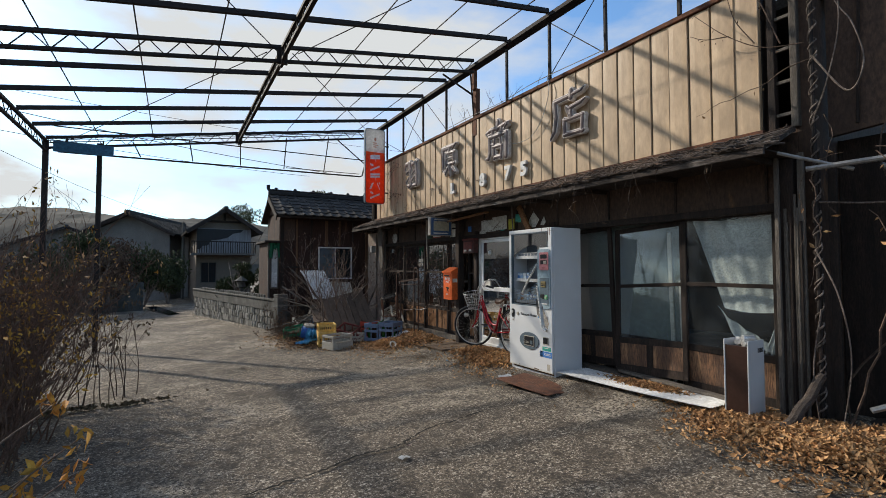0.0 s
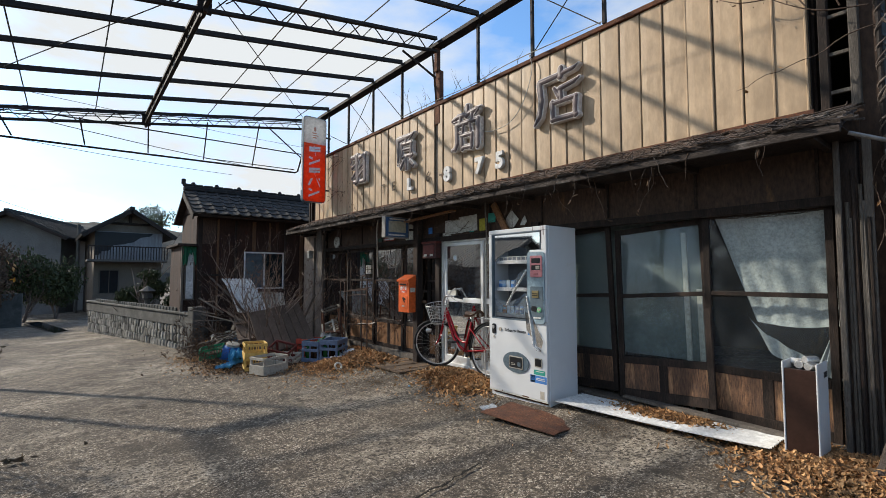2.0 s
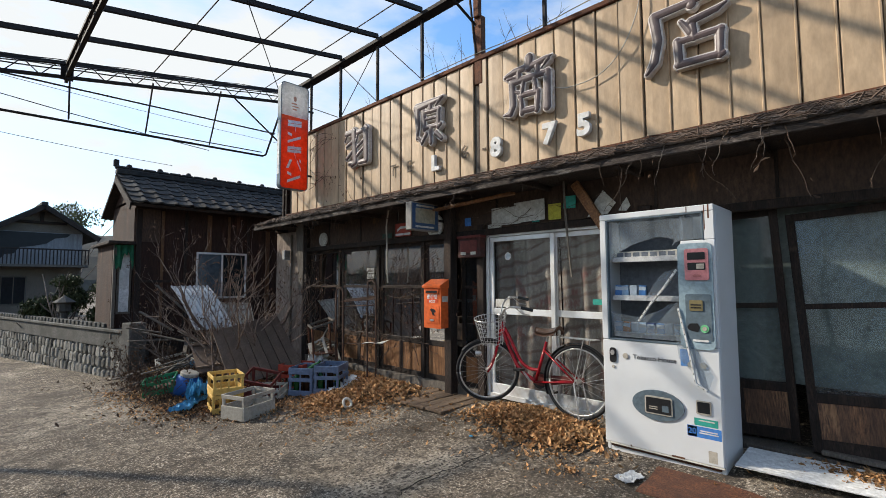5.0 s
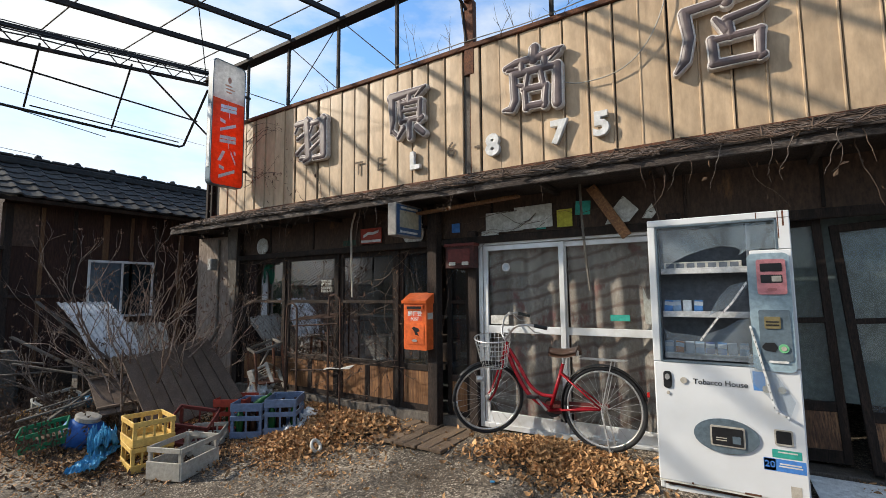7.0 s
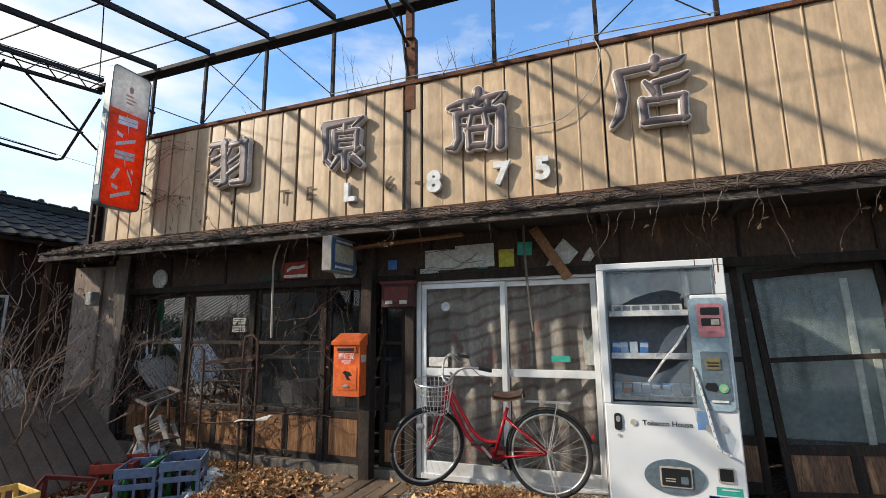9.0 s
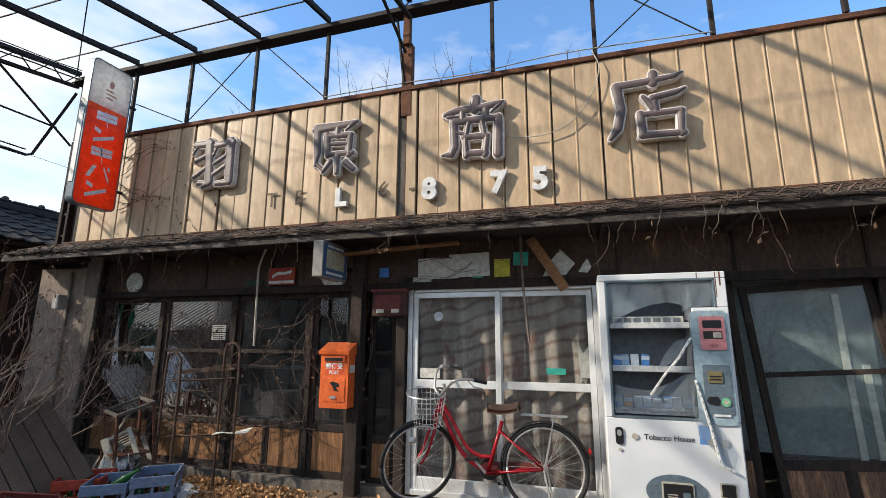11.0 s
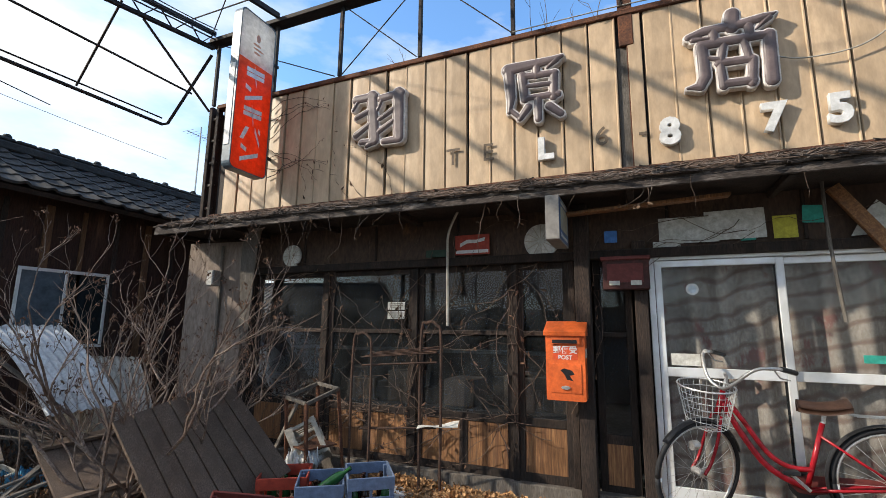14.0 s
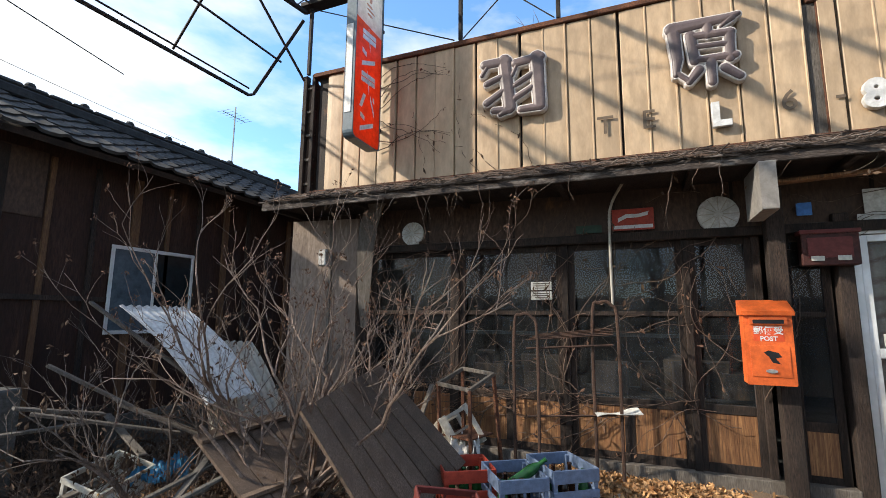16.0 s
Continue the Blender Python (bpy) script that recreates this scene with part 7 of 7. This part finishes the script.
for k in range(8):
    shrub("dry_bush", "low dry roadside bush of reddish stems with yellow flowers", -1.2 + near_rng.uniform(-.4, .15), 5.0 + near_rng.uniform(-.5, .9), 9, 1.15, .008, 3, 180 + k, (DEADLEAF, YELLOWLEAF)[k % 2], .026, 3, .4, chance=.5, mat_=BUSHSTEM, lean=(.15, .05))
for k in range(4):
    shrub("dry_stalk", "tall thin dry weed stalk at the roadside", -.85 + .12 * k, 6.9 + .10 * k, 3, 1.35, .006, 1, 160 + k, STRAW, .035, 5, .12, chance=1, mat_=VINE, cat="weeds")


def creeper(name, label, starts, seed, steps, step, drift, r=.004, leaf=None, keep=None, stem=None):
    """Creeper stems that wander over a face."""
    rnd, ob = random.Random(seed), thing(name, label, "creeper")
    lf = Shape()
    for p in starts:
        s, q, v = Shape(), Vector(p), Vector(drift) + Vector((0, rnd.uniform(-1, 1), rnd.uniform(-1, 1))) * .6
        pts = [q.copy()]
        for _ in range(steps):
            v = (v + Vector((rnd.uniform(-.15, .15), rnd.uniform(-1, 1), rnd.uniform(-1, 1))) * .45 + Vector(drift) * .15).normalized()
            q = q + v * step
            if keep:
                q = keep(q)
            pts.append(q.copy())
            if leaf and rnd.random() < .3:
                tuft(lf, q, v, rnd, .03, 1)
        s.tube(pts, r * rnd.uniform(.6, 1.4), 4, r * .4)
        part("stem", s, stem or VINE, ob)
    if lf.v:
        tagged(part("leaves", lf, leaf, ob), kind="stuff")
    return ob


def on_eave(q):
    x = min(max(q.x, 4.16), 4.72)
    return Vector((x, min(max(q.y, 2), 12), 2.392 + (x - 4.20) * .42 + rng.uniform(-.012, .02)))


def on_wall(q):
    return Vector((4.765 + rng.uniform(-.03, .01), q.y, max(q.z, .05)))


creeper("dead_creeper", "dead creeper matted over the eave", [(rng.uniform(4.16, 4.6), rng.uniform(2.2, 11.8), 2.45) for _ in range(210)], 5, 16, .09, (0, .3, 0), .0065, keep=on_eave)
creeper("dead_creeper", "pale dry creeper twigs matted along the eave edge", [(rng.uniform(4.16, 4.36), rng.uniform(2.2, 11.9), 2.42) for _ in range(150)], 25, 12, .07, (0, .5, 0), .0045, keep=on_eave, stem=TWIG)
creeper("hanging_creeper", "pale creeper ends dangling under the eave", [(4.19 + rng.uniform(-.03, .05), rng.uniform(2.2, 11.8), 2.36) for _ in range(24)], 26, 7, .045, (0, .25, -.8), .0028, DEADLEAF, stem=TWIG)
creeper("hanging_creeper", "long dead creeper strands hanging before the header board", [(4.22 + rng.uniform(-.02, .3), y_, 2.34) for y_ in (3.35, 3.9, 5.05, 5.15, 4.5, 8.1, 9.6, 10.3)], 27, 9, .055, (0, .1, -1.1), .0045, DEADLEAF)
creeper("hanging_creeper", "dead creeper strands hanging from the eave", [(4.19 + rng.uniform(-.02, .02), 2.2 + k * .6 + rng.uniform(-.3, .3), 2.34) for k in range(16)], 6, 5, .045, (0, 0, -1), .003)
creeper("dead_creeper", "dead creeper over the header board and windows", [(4.76, rng.uniform(7.6, 11.1), rng.uniform(1.85, 2.3)) for _ in range(22)], 7, 18, .08, (0, .5, -.1), .004, DEADLEAF, on_wall)
creeper("dead_creeper", "dead creeper with brown leaves over the lower windows", [(4.76, rng.uniform(7.7, 10.9), rng.uniform(.35, .62)) for _ in range(40)], 8, 12, .07, (0, .6, .0), .004, SEEDHEAD, on_wall)
creeper("dead_creeper", "reddish dead creeper climbing the window mullions", [(4.76, y_ + rng.uniform(-.05, .07), rng.uniform(.1, 1.1)) for y_ in (7.55, 8.05, 9.03, 10.08, 11.0) for _ in range(5)], 17, 15, .075, (0, 0, .9), .005, SEEDHEAD, on_wall)
creeper("dead_creeper", "dead creeper with leaves along the window rails", [(4.765, rng.uniform(7.7, 10.9), z_ + rng.uniform(-.03, .04)) for z_ in (.50, 1.24) for _ in range(12)], 18, 10, .07, (0, .9, 0), .0035, SEEDHEAD, on_wall)
creeper("dead_creeper", "thin dead creeper over the door notices", [(4.765, rng.uniform(5.4, 6.9), rng.uniform(1.95, 2.25)) for _ in range(9)], 9, 12, .07, (0, .8, 0), .003, None, on_wall)
creeper("dead_creeper", "thin creeper spreading on the sign board", [(4.73, 11.0, 3.0 + .12 * k) for k in range(8)], 10, 13, .07, (0, -1, .12), .0045, SEEDHEAD, lambda q: Vector((4.735, max(q.y, 9.9), min(q.z, 3.95))))
creeper("dead_creeper", "thick dead creeper climbing the south corner", [(4.5 + rng.uniform(-.1, .5), 1.45 + rng.uniform(-.3, .3), .05) for _ in range(2)], 12, 26, .17, (.02, 0, 1.4), .009, None)
creeper("dead_creeper", "fine creeper twigs hanging by the south corner", [(4.55 + rng.uniform(-.2, .3), 1.6 + rng.uniform(-.5, .4), rng.uniform(1.5, 4.2)) for _ in range(9)], 14, 12, .08, (-.1, -.3, -.4), .004, LEAF)
for y, h in ((7.75, .5), (7.3, .35), (6.5, .45), (6.2, .3), (5.9, .4), (9.3, .25), (5.2, .3)):
    shrub("dry_twigs", "dry twigs standing above the sign board", 4.83, y, 3, h, .004, 1, int(y * 100), None, spread=.4, z=4.08, cat="twigs")
# loose cable on the sign board and wires
CABLE = plain("pale_cable", (.45, .42, .36), .6)
piece_of("loose_cable", Shape().tube(curve([(4.72, 5.05, 4.14), (4.70, 5.0, 3.9), (4.70, 5.15, 3.55), (4.71, 5.4, 3.35), (4.71, 5.75, 3.32), (4.72, 5.98, 3.40)], 8), .006, 5), CABLE, "loose pale cable drooping over the sign board", "cable")
piece_of("loose_cable", Shape().tube(curve([(4.72, 8.0, 4.12), (4.74, 7.0, 4.14), (4.74, 6.2, 4.12), (4.72, 5.3, 4.16), (4.73, 4.0, 4.13)], 6), .006, 5), CABLE, "pale cable lying along the top of the sign board", "cable")

# ---- south corner ----
BARKWOOD = mat("grey_split_bark", (.17, .135, .11), .95, second=(.06, .045, .037), scale=9, stretch=(1, 3, 3), fine=50, bump=1.0)
for y, x, w, m_ in ((1.88, 4.72, .05, GREYWOOD), (1.78, 4.76, .04, DARKWOOD), (1.68, 4.80, .06, DARKWOOD), (2.05, 4.66, .035, GREYWOOD)):
    piece_of("corner_batten", B((x - .02, y, -.1), (x + .01, y + w, 2.35), .004), m_, "upright weathered batten at the shop corner", "batten", group="corner battens")
ps = thing("steel_pipe_frame", "grey scaffold pipes beside the shop corner", "pipe frame")
part("upright_pipe", Shape().tube([(4.72, 1.80, ground_z(4.7, 1.8)), (4.74, 1.81, 4.7)], .017, 8), STEEL, ps)
part("cross_pipe", Shape().tube([(4.5, 1.78, 2.16), (4.9, .3, 2.22), (5.2, -1.0, 2.26)], .022, 8), GALV, ps)
part("cross_pipe", Shape().tube([(4.42, 1.95, 2.32), (4.6, 1.5, 2.12)], .015, 8), GALV, ps)
part("prop_pipe", Shape().tube([(4.45, 1.40, .30), (5.3, .0, 1.05)], .022, 8), GALV, ps)
part("back_pipe", Shape().tube([(5.4, 1.2, 0), (5.45, 1.25, 2.4)], .022, 8), GALV, ps)
part("back_pipe", Shape().tube([(5.0, 1.45, 2.2), (5.5, 1.05, 1.5)], .015, 8), GALV, ps)
for k, (r, turns, ph) in enumerate(((.026, 34, 0), (.030, 19, 2.1))):      # creeper wound round the pipe
    pts = [(4.72 + .02 * t / 260 + r * math.cos(turns * 2 * math.pi * t / 260 + ph), 1.80 + r * math.sin(turns * 2 * math.pi * t / 260 + ph), -.05 + 4.6 * t / 260) for t in range(261)]
    piece_of("twining_creeper", Shape().tube(pts, .008 - .002 * k, 5), TWIG, "grey creeper stem wound round the upright pipe", "creeper", group="twining creepers")
for k, pts in enumerate(([(4.66, 1.78, 3.15), (4.58, 1.52, 2.75), (4.60, 1.42, 2.95), (4.66, 1.50, 3.30), (4.70, 1.62, 3.55), (4.68, 1.72, 3.9)], [(4.70, 1.80, 2.6), (4.62, 1.66, 2.9), (4.64, 1.58, 3.4), (4.72, 1.66, 4.1)],
                         [(4.68, 1.80, 1.5), (4.60, 1.62, 1.1), (4.58, 1.55, .6), (4.50, 1.60, .02)], [(4.70, 1.78, 1.0), (4.58, 1.80, .5), (4.48, 1.72, .02)], [(4.72, 1.78, 1.9), (4.66, 1.30, 1.85), (4.70, .90, 1.95), (4.75, .5, 1.7)])):
    piece_of("creeper_loop", Shape().tube(curve(pts, 8), .008, 5, .004), TWIG, "pale looping creeper stem at the shop corner", "creeper", group="creeper loops")
tw = thing("overhanging_twig", "thin dark twig with withered leaves across the sign board", "twig")
rnd_, lf_ = random.Random(41), Shape()
for k, pts in enumerate(([(4.70, 1.85, 3.30), (4.62, 2.14, 3.36), (4.60, 2.45, 3.60), (4.60, 2.75, 3.93)], [(4.62, 2.20, 3.42), (4.58, 2.35, 3.70), (4.58, 2.42, 3.98)], [(4.61, 2.42, 3.58), (4.57, 2.62, 3.62), (4.57, 2.78, 3.72)], [(4.64, 2.0, 3.34), (4.6, 2.2, 3.9), (4.6, 2.5, 4.2)])):
    part("stem", Shape().tube(curve(pts, 6), .006, 5, .003), VINE, tw)
    for p in curve(pts, 3)[2:]:
        tuft(lf_, p + Vector((0, 0, -.03)), None, rnd_, .022, 1)
tagged(part("leaves", lf_, DEADLEAF, tw), kind="stuff")
piece_of("fallen_log", Shape().tube([Vector(p) + Vector((0, 0, .012 * math.sin(5 * i))) for i, p in enumerate(curve([(3.98, 1.86, .02), (4.18, 1.82, .12), (4.40, 1.79, .27), (4.62, 1.76, .46)], 5))], .048, 9, .036), BARKWOOD, "grey split log leaning out of the leaves", "log")
for k in range(7):
    piece_of("corner_pole", Shape().tube([(4.68 + .012 * (k % 3), 1.90 + .026 * k, -.05), (4.69 + .01 * (k % 2), 1.905 + .026 * k + .01 * math.sin(k * 2.3), 1.75 + .12 * (k % 4))], .011 + .003 * (k % 2), 6), GREYWOOD if k % 3 else DARKWOOD, "thin weathered pole standing at the shop corner", "pole", group="corner poles")
setting("wall_shed", B((5.25, -3.0, -.2), (5.4, 1.82, 2.5)), DARKWOOD, "dark shaded wall of the shed beside the shop")
ss = setting("shed_cladding", Shape().add([(5.0, 1.80, 4.5), (5.2, 1.0, 4.1), (5.25, .2, 2.7), (5.0, 1.80, 2.5), (5.06, 1.80, 4.5), (5.26, 1.0, 4.1), (5.31, .2, 2.7), (5.06, 1.80, 2.5)], [(0, 1, 2, 3), (7, 6, 5, 4), (0, 4, 5, 1), (1, 5, 6, 2), (2, 6, 7, 3), (3, 7, 4, 0)]), BROWNBOARD, "sloping dark metal cladding")
for k in range(3):
    part("seam", Shape().bar((5.01 + .05 * k, 1.6 - .4 * k, 2.58), (5.02 + .05 * k, 1.55 - .22 * k, 4.3 - .18 * k), .02, .02), DARKWOOD, ss)
sr = setting("roof_shed", Shape().add([(5.1, -3, 2.6), (9, -3, 3.8), (9, .6, 3.8), (5.1, .6, 2.6), (5.1, -3, 2.5), (9, -3, 3.7), (9, .6, 3.7), (5.1, .6, 2.5)], [(0, 1, 2, 3), (7, 6, 5, 4), (0, 4, 5, 1), (2, 6, 7, 3), (3, 7, 4, 0), (1, 5, 6, 2)]), TILE, "dark tiled roof of the shed")
for k in range(2):
    shrub("creeper_tree", "bare creeper-hung tree with a few yellow leaves", 5.9 + .5 * k, .3 - .9 * k, 3, 4.6, .022, 3, 200 + k, YELLOWLEAF, .05, 2, .3, chance=.25, cat="tree")

for k in range(7):
    shrub("bare_roadside_tree", "bare winter tree across the lane", -8.5 - 1.3 * (k % 3), -3.0 + 2.6 * k, 2, 5.5, .09, 4, 500 + k, None, spread=.25, cat="tree")

# ---- beyond: garden, houses, hill ----
def clump(name, label, x, y, z, rx, ry, rz, n, size, seed, material=GREENLEAF, cat="shrub", trunk=True):
    rnd = random.Random(seed)
    ob = thing(name, label, cat, pose(x, y, z))
    if trunk:
        s, tw = Shape(), []
        for _ in range(3):
            drop = max(rz, z - ground_z(x, y))
            branch(s, (0, 0, -drop), (rnd.uniform(-.3, .3), rnd.uniform(-.3, .3), 1), drop * .72, .03 + .02 * rz, 1, rnd, tw)
        part("trunk", s, TWIG, ob)
    lf = Shape()
    for _ in range(n):
        a, b, q = rnd.uniform(0, 2 * math.pi), rnd.uniform(-1, 1), rnd.random() ** .45
        c = math.sqrt(1 - b * b)
        p = Vector((rx * c * math.cos(a), ry * c * math.sin(a), rz * b)) * q
        p *= .75 + .5 * noise.noise(p * (1.2 / max(rx, .3)) + Vector((seed, 0, 0)))
        tuft(lf, p, None, rnd, size, 2)
    tagged(part("crown", lf, material, ob), kind="stuff")
    return ob


for k, (x, y, z, r) in enumerate(((2.0, 18.6, .75, .5), (1.7, 18.4, .7, .4), (2.7, 16.6, .55, .35), (2.25, 17.7, .95, .45))):
    clump("garden_shrub", "clipped evergreen garden shrub behind the wall", x, y, z, r, r, r * .7, 700, .06, 300 + k, GREENLEAF if k % 2 else YELLOWLEAF if k == 3 else GREENLEAF)
for k, (x, y, z) in enumerate(((2.11, 17.5, 1.36), (2.75, 16.9, 1.2))):
    clump("cloud_pine", "cloud-pruned pine with a flat dark pad", x, y, z, .36, .36, .15, 500, .045, 320 + k, GREENLEAF, "tree")
piece_of("stone_lantern", Shape().lathe([(.14, 0), (.10, .06), (.07, .1), (.07, .4), (.14, .44), (.12, .6), (.22, .64), (.05, .76), (.0, .8)], 8), CAP, "grey stone garden lantern", "lantern", pose(2.0, 16.9, .25))
PLASTER = mat("grey_plaster", (.27, .26, .245), .9, second=(.16, .152, .145), scale=1.2, fine=20, bump=.3)


TANWALL = mat("tan_plaster", (.24, .19, .15), .9, second=(.15, .12, .095), scale=1.2, fine=20, bump=.3)
PALEBOARD = mat("pale_grey_boards", (.36, .36, .38), .85, second=(.20, .20, .21), scale=2, stretch=(6, 6, .3), fine=20, bump=.3)


def house(name, label, x, y, w, d, h, rise, rz, wall_m, z0, seed, balcony=False):
    """A two-storey house, gable to the lane: walls, tiled roof, windows, balcony."""
    ob = thing(name, label, "house", pose(x, y, z0, 0, 0, rz))
    part("wall", B((-w / 2, 0, 0), (w / 2, d, h)), wall_m, ob)
    part("gable", Shape().prism([(-w / 2, h), (w / 2, h), (0, h + rise)], .0, d, Matrix(((1, 0, 0, 0), (0, 0, 1, 0), (0, 1, 0, 0), (0, 0, 0, 1)))), wall_m, ob)
    L = math.hypot(w / 2 + .6, rise * (1 + 1.2 / w))
    a = math.degrees(math.atan2(rise, w / 2))
    rf = part("roof", B((-.12, -.75, h + rise + .02), (.12, d + .6, h + rise + .22), .03), TILE, ob)
    for sgn in (1, -1):
        m = Matrix.Translation((0, 0, h + rise + .06)) @ Matrix.Rotation(radians(a * sgn), 4, "Y")
        part("slope", B((0, -.7, -.06), (L * sgn, d + .6, .04) if sgn > 0 else (0, d + .6, .04), 0, m) if sgn > 0 else B((-L, -.7, -.06), (0, d + .6, .04), 0, m), TILE, rf)
        rb = Shape()
        for k in range(int((d + 1.3) / .3)):
            rb.box((0 if sgn > 0 else -L, -.7 + k * .3, .04), (L if sgn > 0 else 0, -.62 + k * .3, .075), 0, m)
        part("tile_row", rb, TILE, rf)
        part("barge", B((0 if sgn > 0 else -L, -.78, -.16), (L if sgn > 0 else 0, -.70, -.0), 0, m), DARKWOOD, rf)
    for u, v, ww, hh in ((-w * .25, .8, 1.3, 1.1), (w * .22, .8, 1.3, 1.1)) if not balcony else ((-w * .28, 1.3, .9, 1.3),):
        wi = part("window", B((u - ww / 2, -.04, v), (u + ww / 2, -.005, v + hh), .01), GREYWOOD, ob)
        part("pane", B((u - ww / 2 + .06, -.05, v + .06), (u - .02, -.041, v + hh - .06)), DARKGLASS, wi)
        part("pane", B((u + .02, -.05, v + .06), (u + ww / 2 - .06, -.041, v + hh - .06)), DARKGLASS, wi)
    if balcony:
        f = 3.12     # the balcony's floor
        bl = part("balcony", B((-w / 2 - .35, -1.1, f - .12), (w / 2 + .1, 0, f), .01), GREYWOOD, ob)
        part("hand_rail", B((-w / 2 - .35, -1.12, f + .66), (w / 2 + .1, -1.05, f + .72), .01), DARKWOOD, bl)
        for k in range(28):
            part("baluster", B((-w / 2 - .33 + k * (w + .4) / 27, -1.1, f), (-w / 2 - .29 + k * (w + .4) / 27, -1.07, f + .66)), DARKWOOD, bl)
        part("upper_wall", B((-w * .48, -.10, f), (w / 2, -.02, h - .1), .01), PALEBOARD, ob, "pale weathered boards, torn open")
        # ragged black panel over whole boards: the hole's inner shade as colour
        hole = [(-.5, .25), (-.5, 1.5), (.35, 1.5), (.30, 1.34), (.16, 1.26), (.06, 1.0), (-.10, .86), (-.24, .80), (-.30, .5), (-.40, .45), (-.44, .25)]
        part("dark_opening", Shape().prism([(u * w, f + v) for u, v in hole], -.14, -.105, Matrix(((1, 0, 0, 0), (0, 0, 1, 0), (0, 1, 0, 0), (0, 0, 0, 1)))), BLACKP_, ob, "black panel painted as the shade inside a torn hole in the boards")
        part("gable_beam", B((-w * .3, -.12, h + .3), (w * .3, -.02, h + .42), .01), DARKWOOD, ob)
        part("gable_post", B((-.07, -.12, h + .42), (.07, -.02, h + .85), .01), DARKWOOD, ob)
    return ob


bh = house("house_with_balcony", "two-storey house with a balcony, torn wall boards and tiled gable roof", 2.78, 32, 3.1, 7, 4.75, 1.05, 2, TANWALL, -.95, 1, True)
house("grey_house", "old grey house with a broad tiled gable roof", -2.4, 37.5, 4.7, 9, 4.75, 1.15, -20, PLASTER, -1.0, 2)
house("low_house", "low pale-roofed house beyond the bushes", -7.2, 46, 7, 6, 4.1, 1.5, 10, PLASTER, -1.2, 3)
house("tiled_house", "broad low house with a dark tiled roof across the lane", -15.5, 22, 8, 12, 3.0, 1.7, -14, PLASTER, -1.0, 5)
house("far_house", "grey-roofed house behind the hut", 9.5, 24, 5.5, 6, 4.4, 1.2, -70, PLASTER, -.8, 4)
setting("wall_dark_hedge_base", B((-9.5, 26.6, -1.4), (-1.2, 26.9, .6), .02), CAP, "shaded concrete wall at the lane's bend")
for k, (x, y, z, r) in enumerate(((-2.6, 25.8, 1.2, 1.4), (-4.6, 25.4, 1.2, 1.6), (-6.8, 24.5, 1.0, 1.6), (-8.5, 22.5, 1.0, 1.7), (-9.5, 19.5, .9, 1.6), (-9.0, 16.5, .8, 1.5), (-8.2, 13.5, .8, 1.4), (-7.5, 10.8, .8, 1.3), (-3.4, 26.2, 2.2, 1.0), (-6.8, 8.4, .7, 1.2), (-1.3, 29.5, 1.3, 1.8), (-.2, 31.0, .9, 1.5), (-2.6, 29.0, 1.6, 1.8))):
    clump("hedge_bush", "dark overgrown evergreen bush along the lane", x, y, z, r, r, r * .9, 1300, .11, 340 + k, GREENLEAF if k % 3 else DEADLEAF)
for k in range(12):
    shrub("bare_tree", "bare winter thicket beyond the lane", -9.5 + 1.0 * k * .6, 14 + k * .9 + rng.uniform(-1, 1), 4, 2.4, .02, 3, 400 + k, STRAW, .05, 2, .4, chance=.4, cat="tree")
OLIVELEAF = mat("olive_leaf", (.13, .135, .055), .7, second=(.07, .075, .03), scale=1.5, fine=20, bump=.2, island=True, rand=.4)
clump("round_tree", "round evergreen tree behind the hut", 8.6, 31, 5.55, 1.7, 1.6, 1.1, 1900, .13, 380, OLIVELEAF, "tree")
clump("round_tree", "thin pale tree behind the balcony house", 5.0, 42, 5.6, 2.6, 2.2, 1.3, 700, .12, 381, OLIVELEAF, "tree")
HILL = mat("far_woodland", (.085, .075, .058), .95, second=(.05, .047, .04), scale=.06, fine=.6, bump=.6)
hv = Shape().grid(lambda u, v: (-260 + 520 * u, 130 + 140 * v, -3 + (22 + 4 * noise.noise((u * 9, 1.3, 0)) + 2.2 * noise.noise((u * 22, v * 6, 3)) + 1.0 * noise.noise((u * 120, v * 30, 4))) * math.sin(math.pi * min(1, v * 1.0)) ** .7), 260, 24)
setting("backdrop_hill", hv, HILL, "low wooded hill on the horizon")
hw = Shape().grid(lambda u, v: (-110 - 90 * v, -160 + 330 * u, -3 + (10 + 4 * noise.noise((u * 5, 7.1, 0)) + 3 * noise.noise((u * 26, v * 6, 8)) + 1.0 * noise.noise((u * 120, v * 30, 9))) * math.sin(math.pi * min(1, v)) ** .7), 200, 18)
setting("backdrop_hill_west", hw, HILL, "low wooded hill across the lane")
ms = thing("radio_mast", "lattice mast on the far hill", "mast", pose(-52, 170, 14))
part("mast", Shape().tube([(0, 0, 0), (0, 0, 9)], .25, 5), STEEL, ms)
up = thing("utility_pole", "thin dark utility pole beside the lane", "pole", pose(.6, 36, ground_z(.6, 36)))
part("pole", Shape().tube([(0, 0, 0), (0, 0, 5.2)], .09, 8), CAP, up)
for k, (a, b, sag) in enumerate((((-14, 10, 6.3), (4.2, 14.6, 4.35), .5), ((-16, 12, 6.0), (6.0, 24, 6.0), .6), ((-9, 10, 7.2), (.6, 36, 4.4), .8), ((-16, 16, 7.0), (14, 26, 8.5), .5))):
    pts = [Vector(a).lerp(Vector(b), t / 14) - Vector((0, 0, sag * 4 * (t / 14) * (1 - t / 14))) for t in range(15)]
    piece_of("overhead_wire", Shape().tube(pts, .008, 4), BLACKP, "thin overhead wire across the sky", "wire", group="overhead wires")
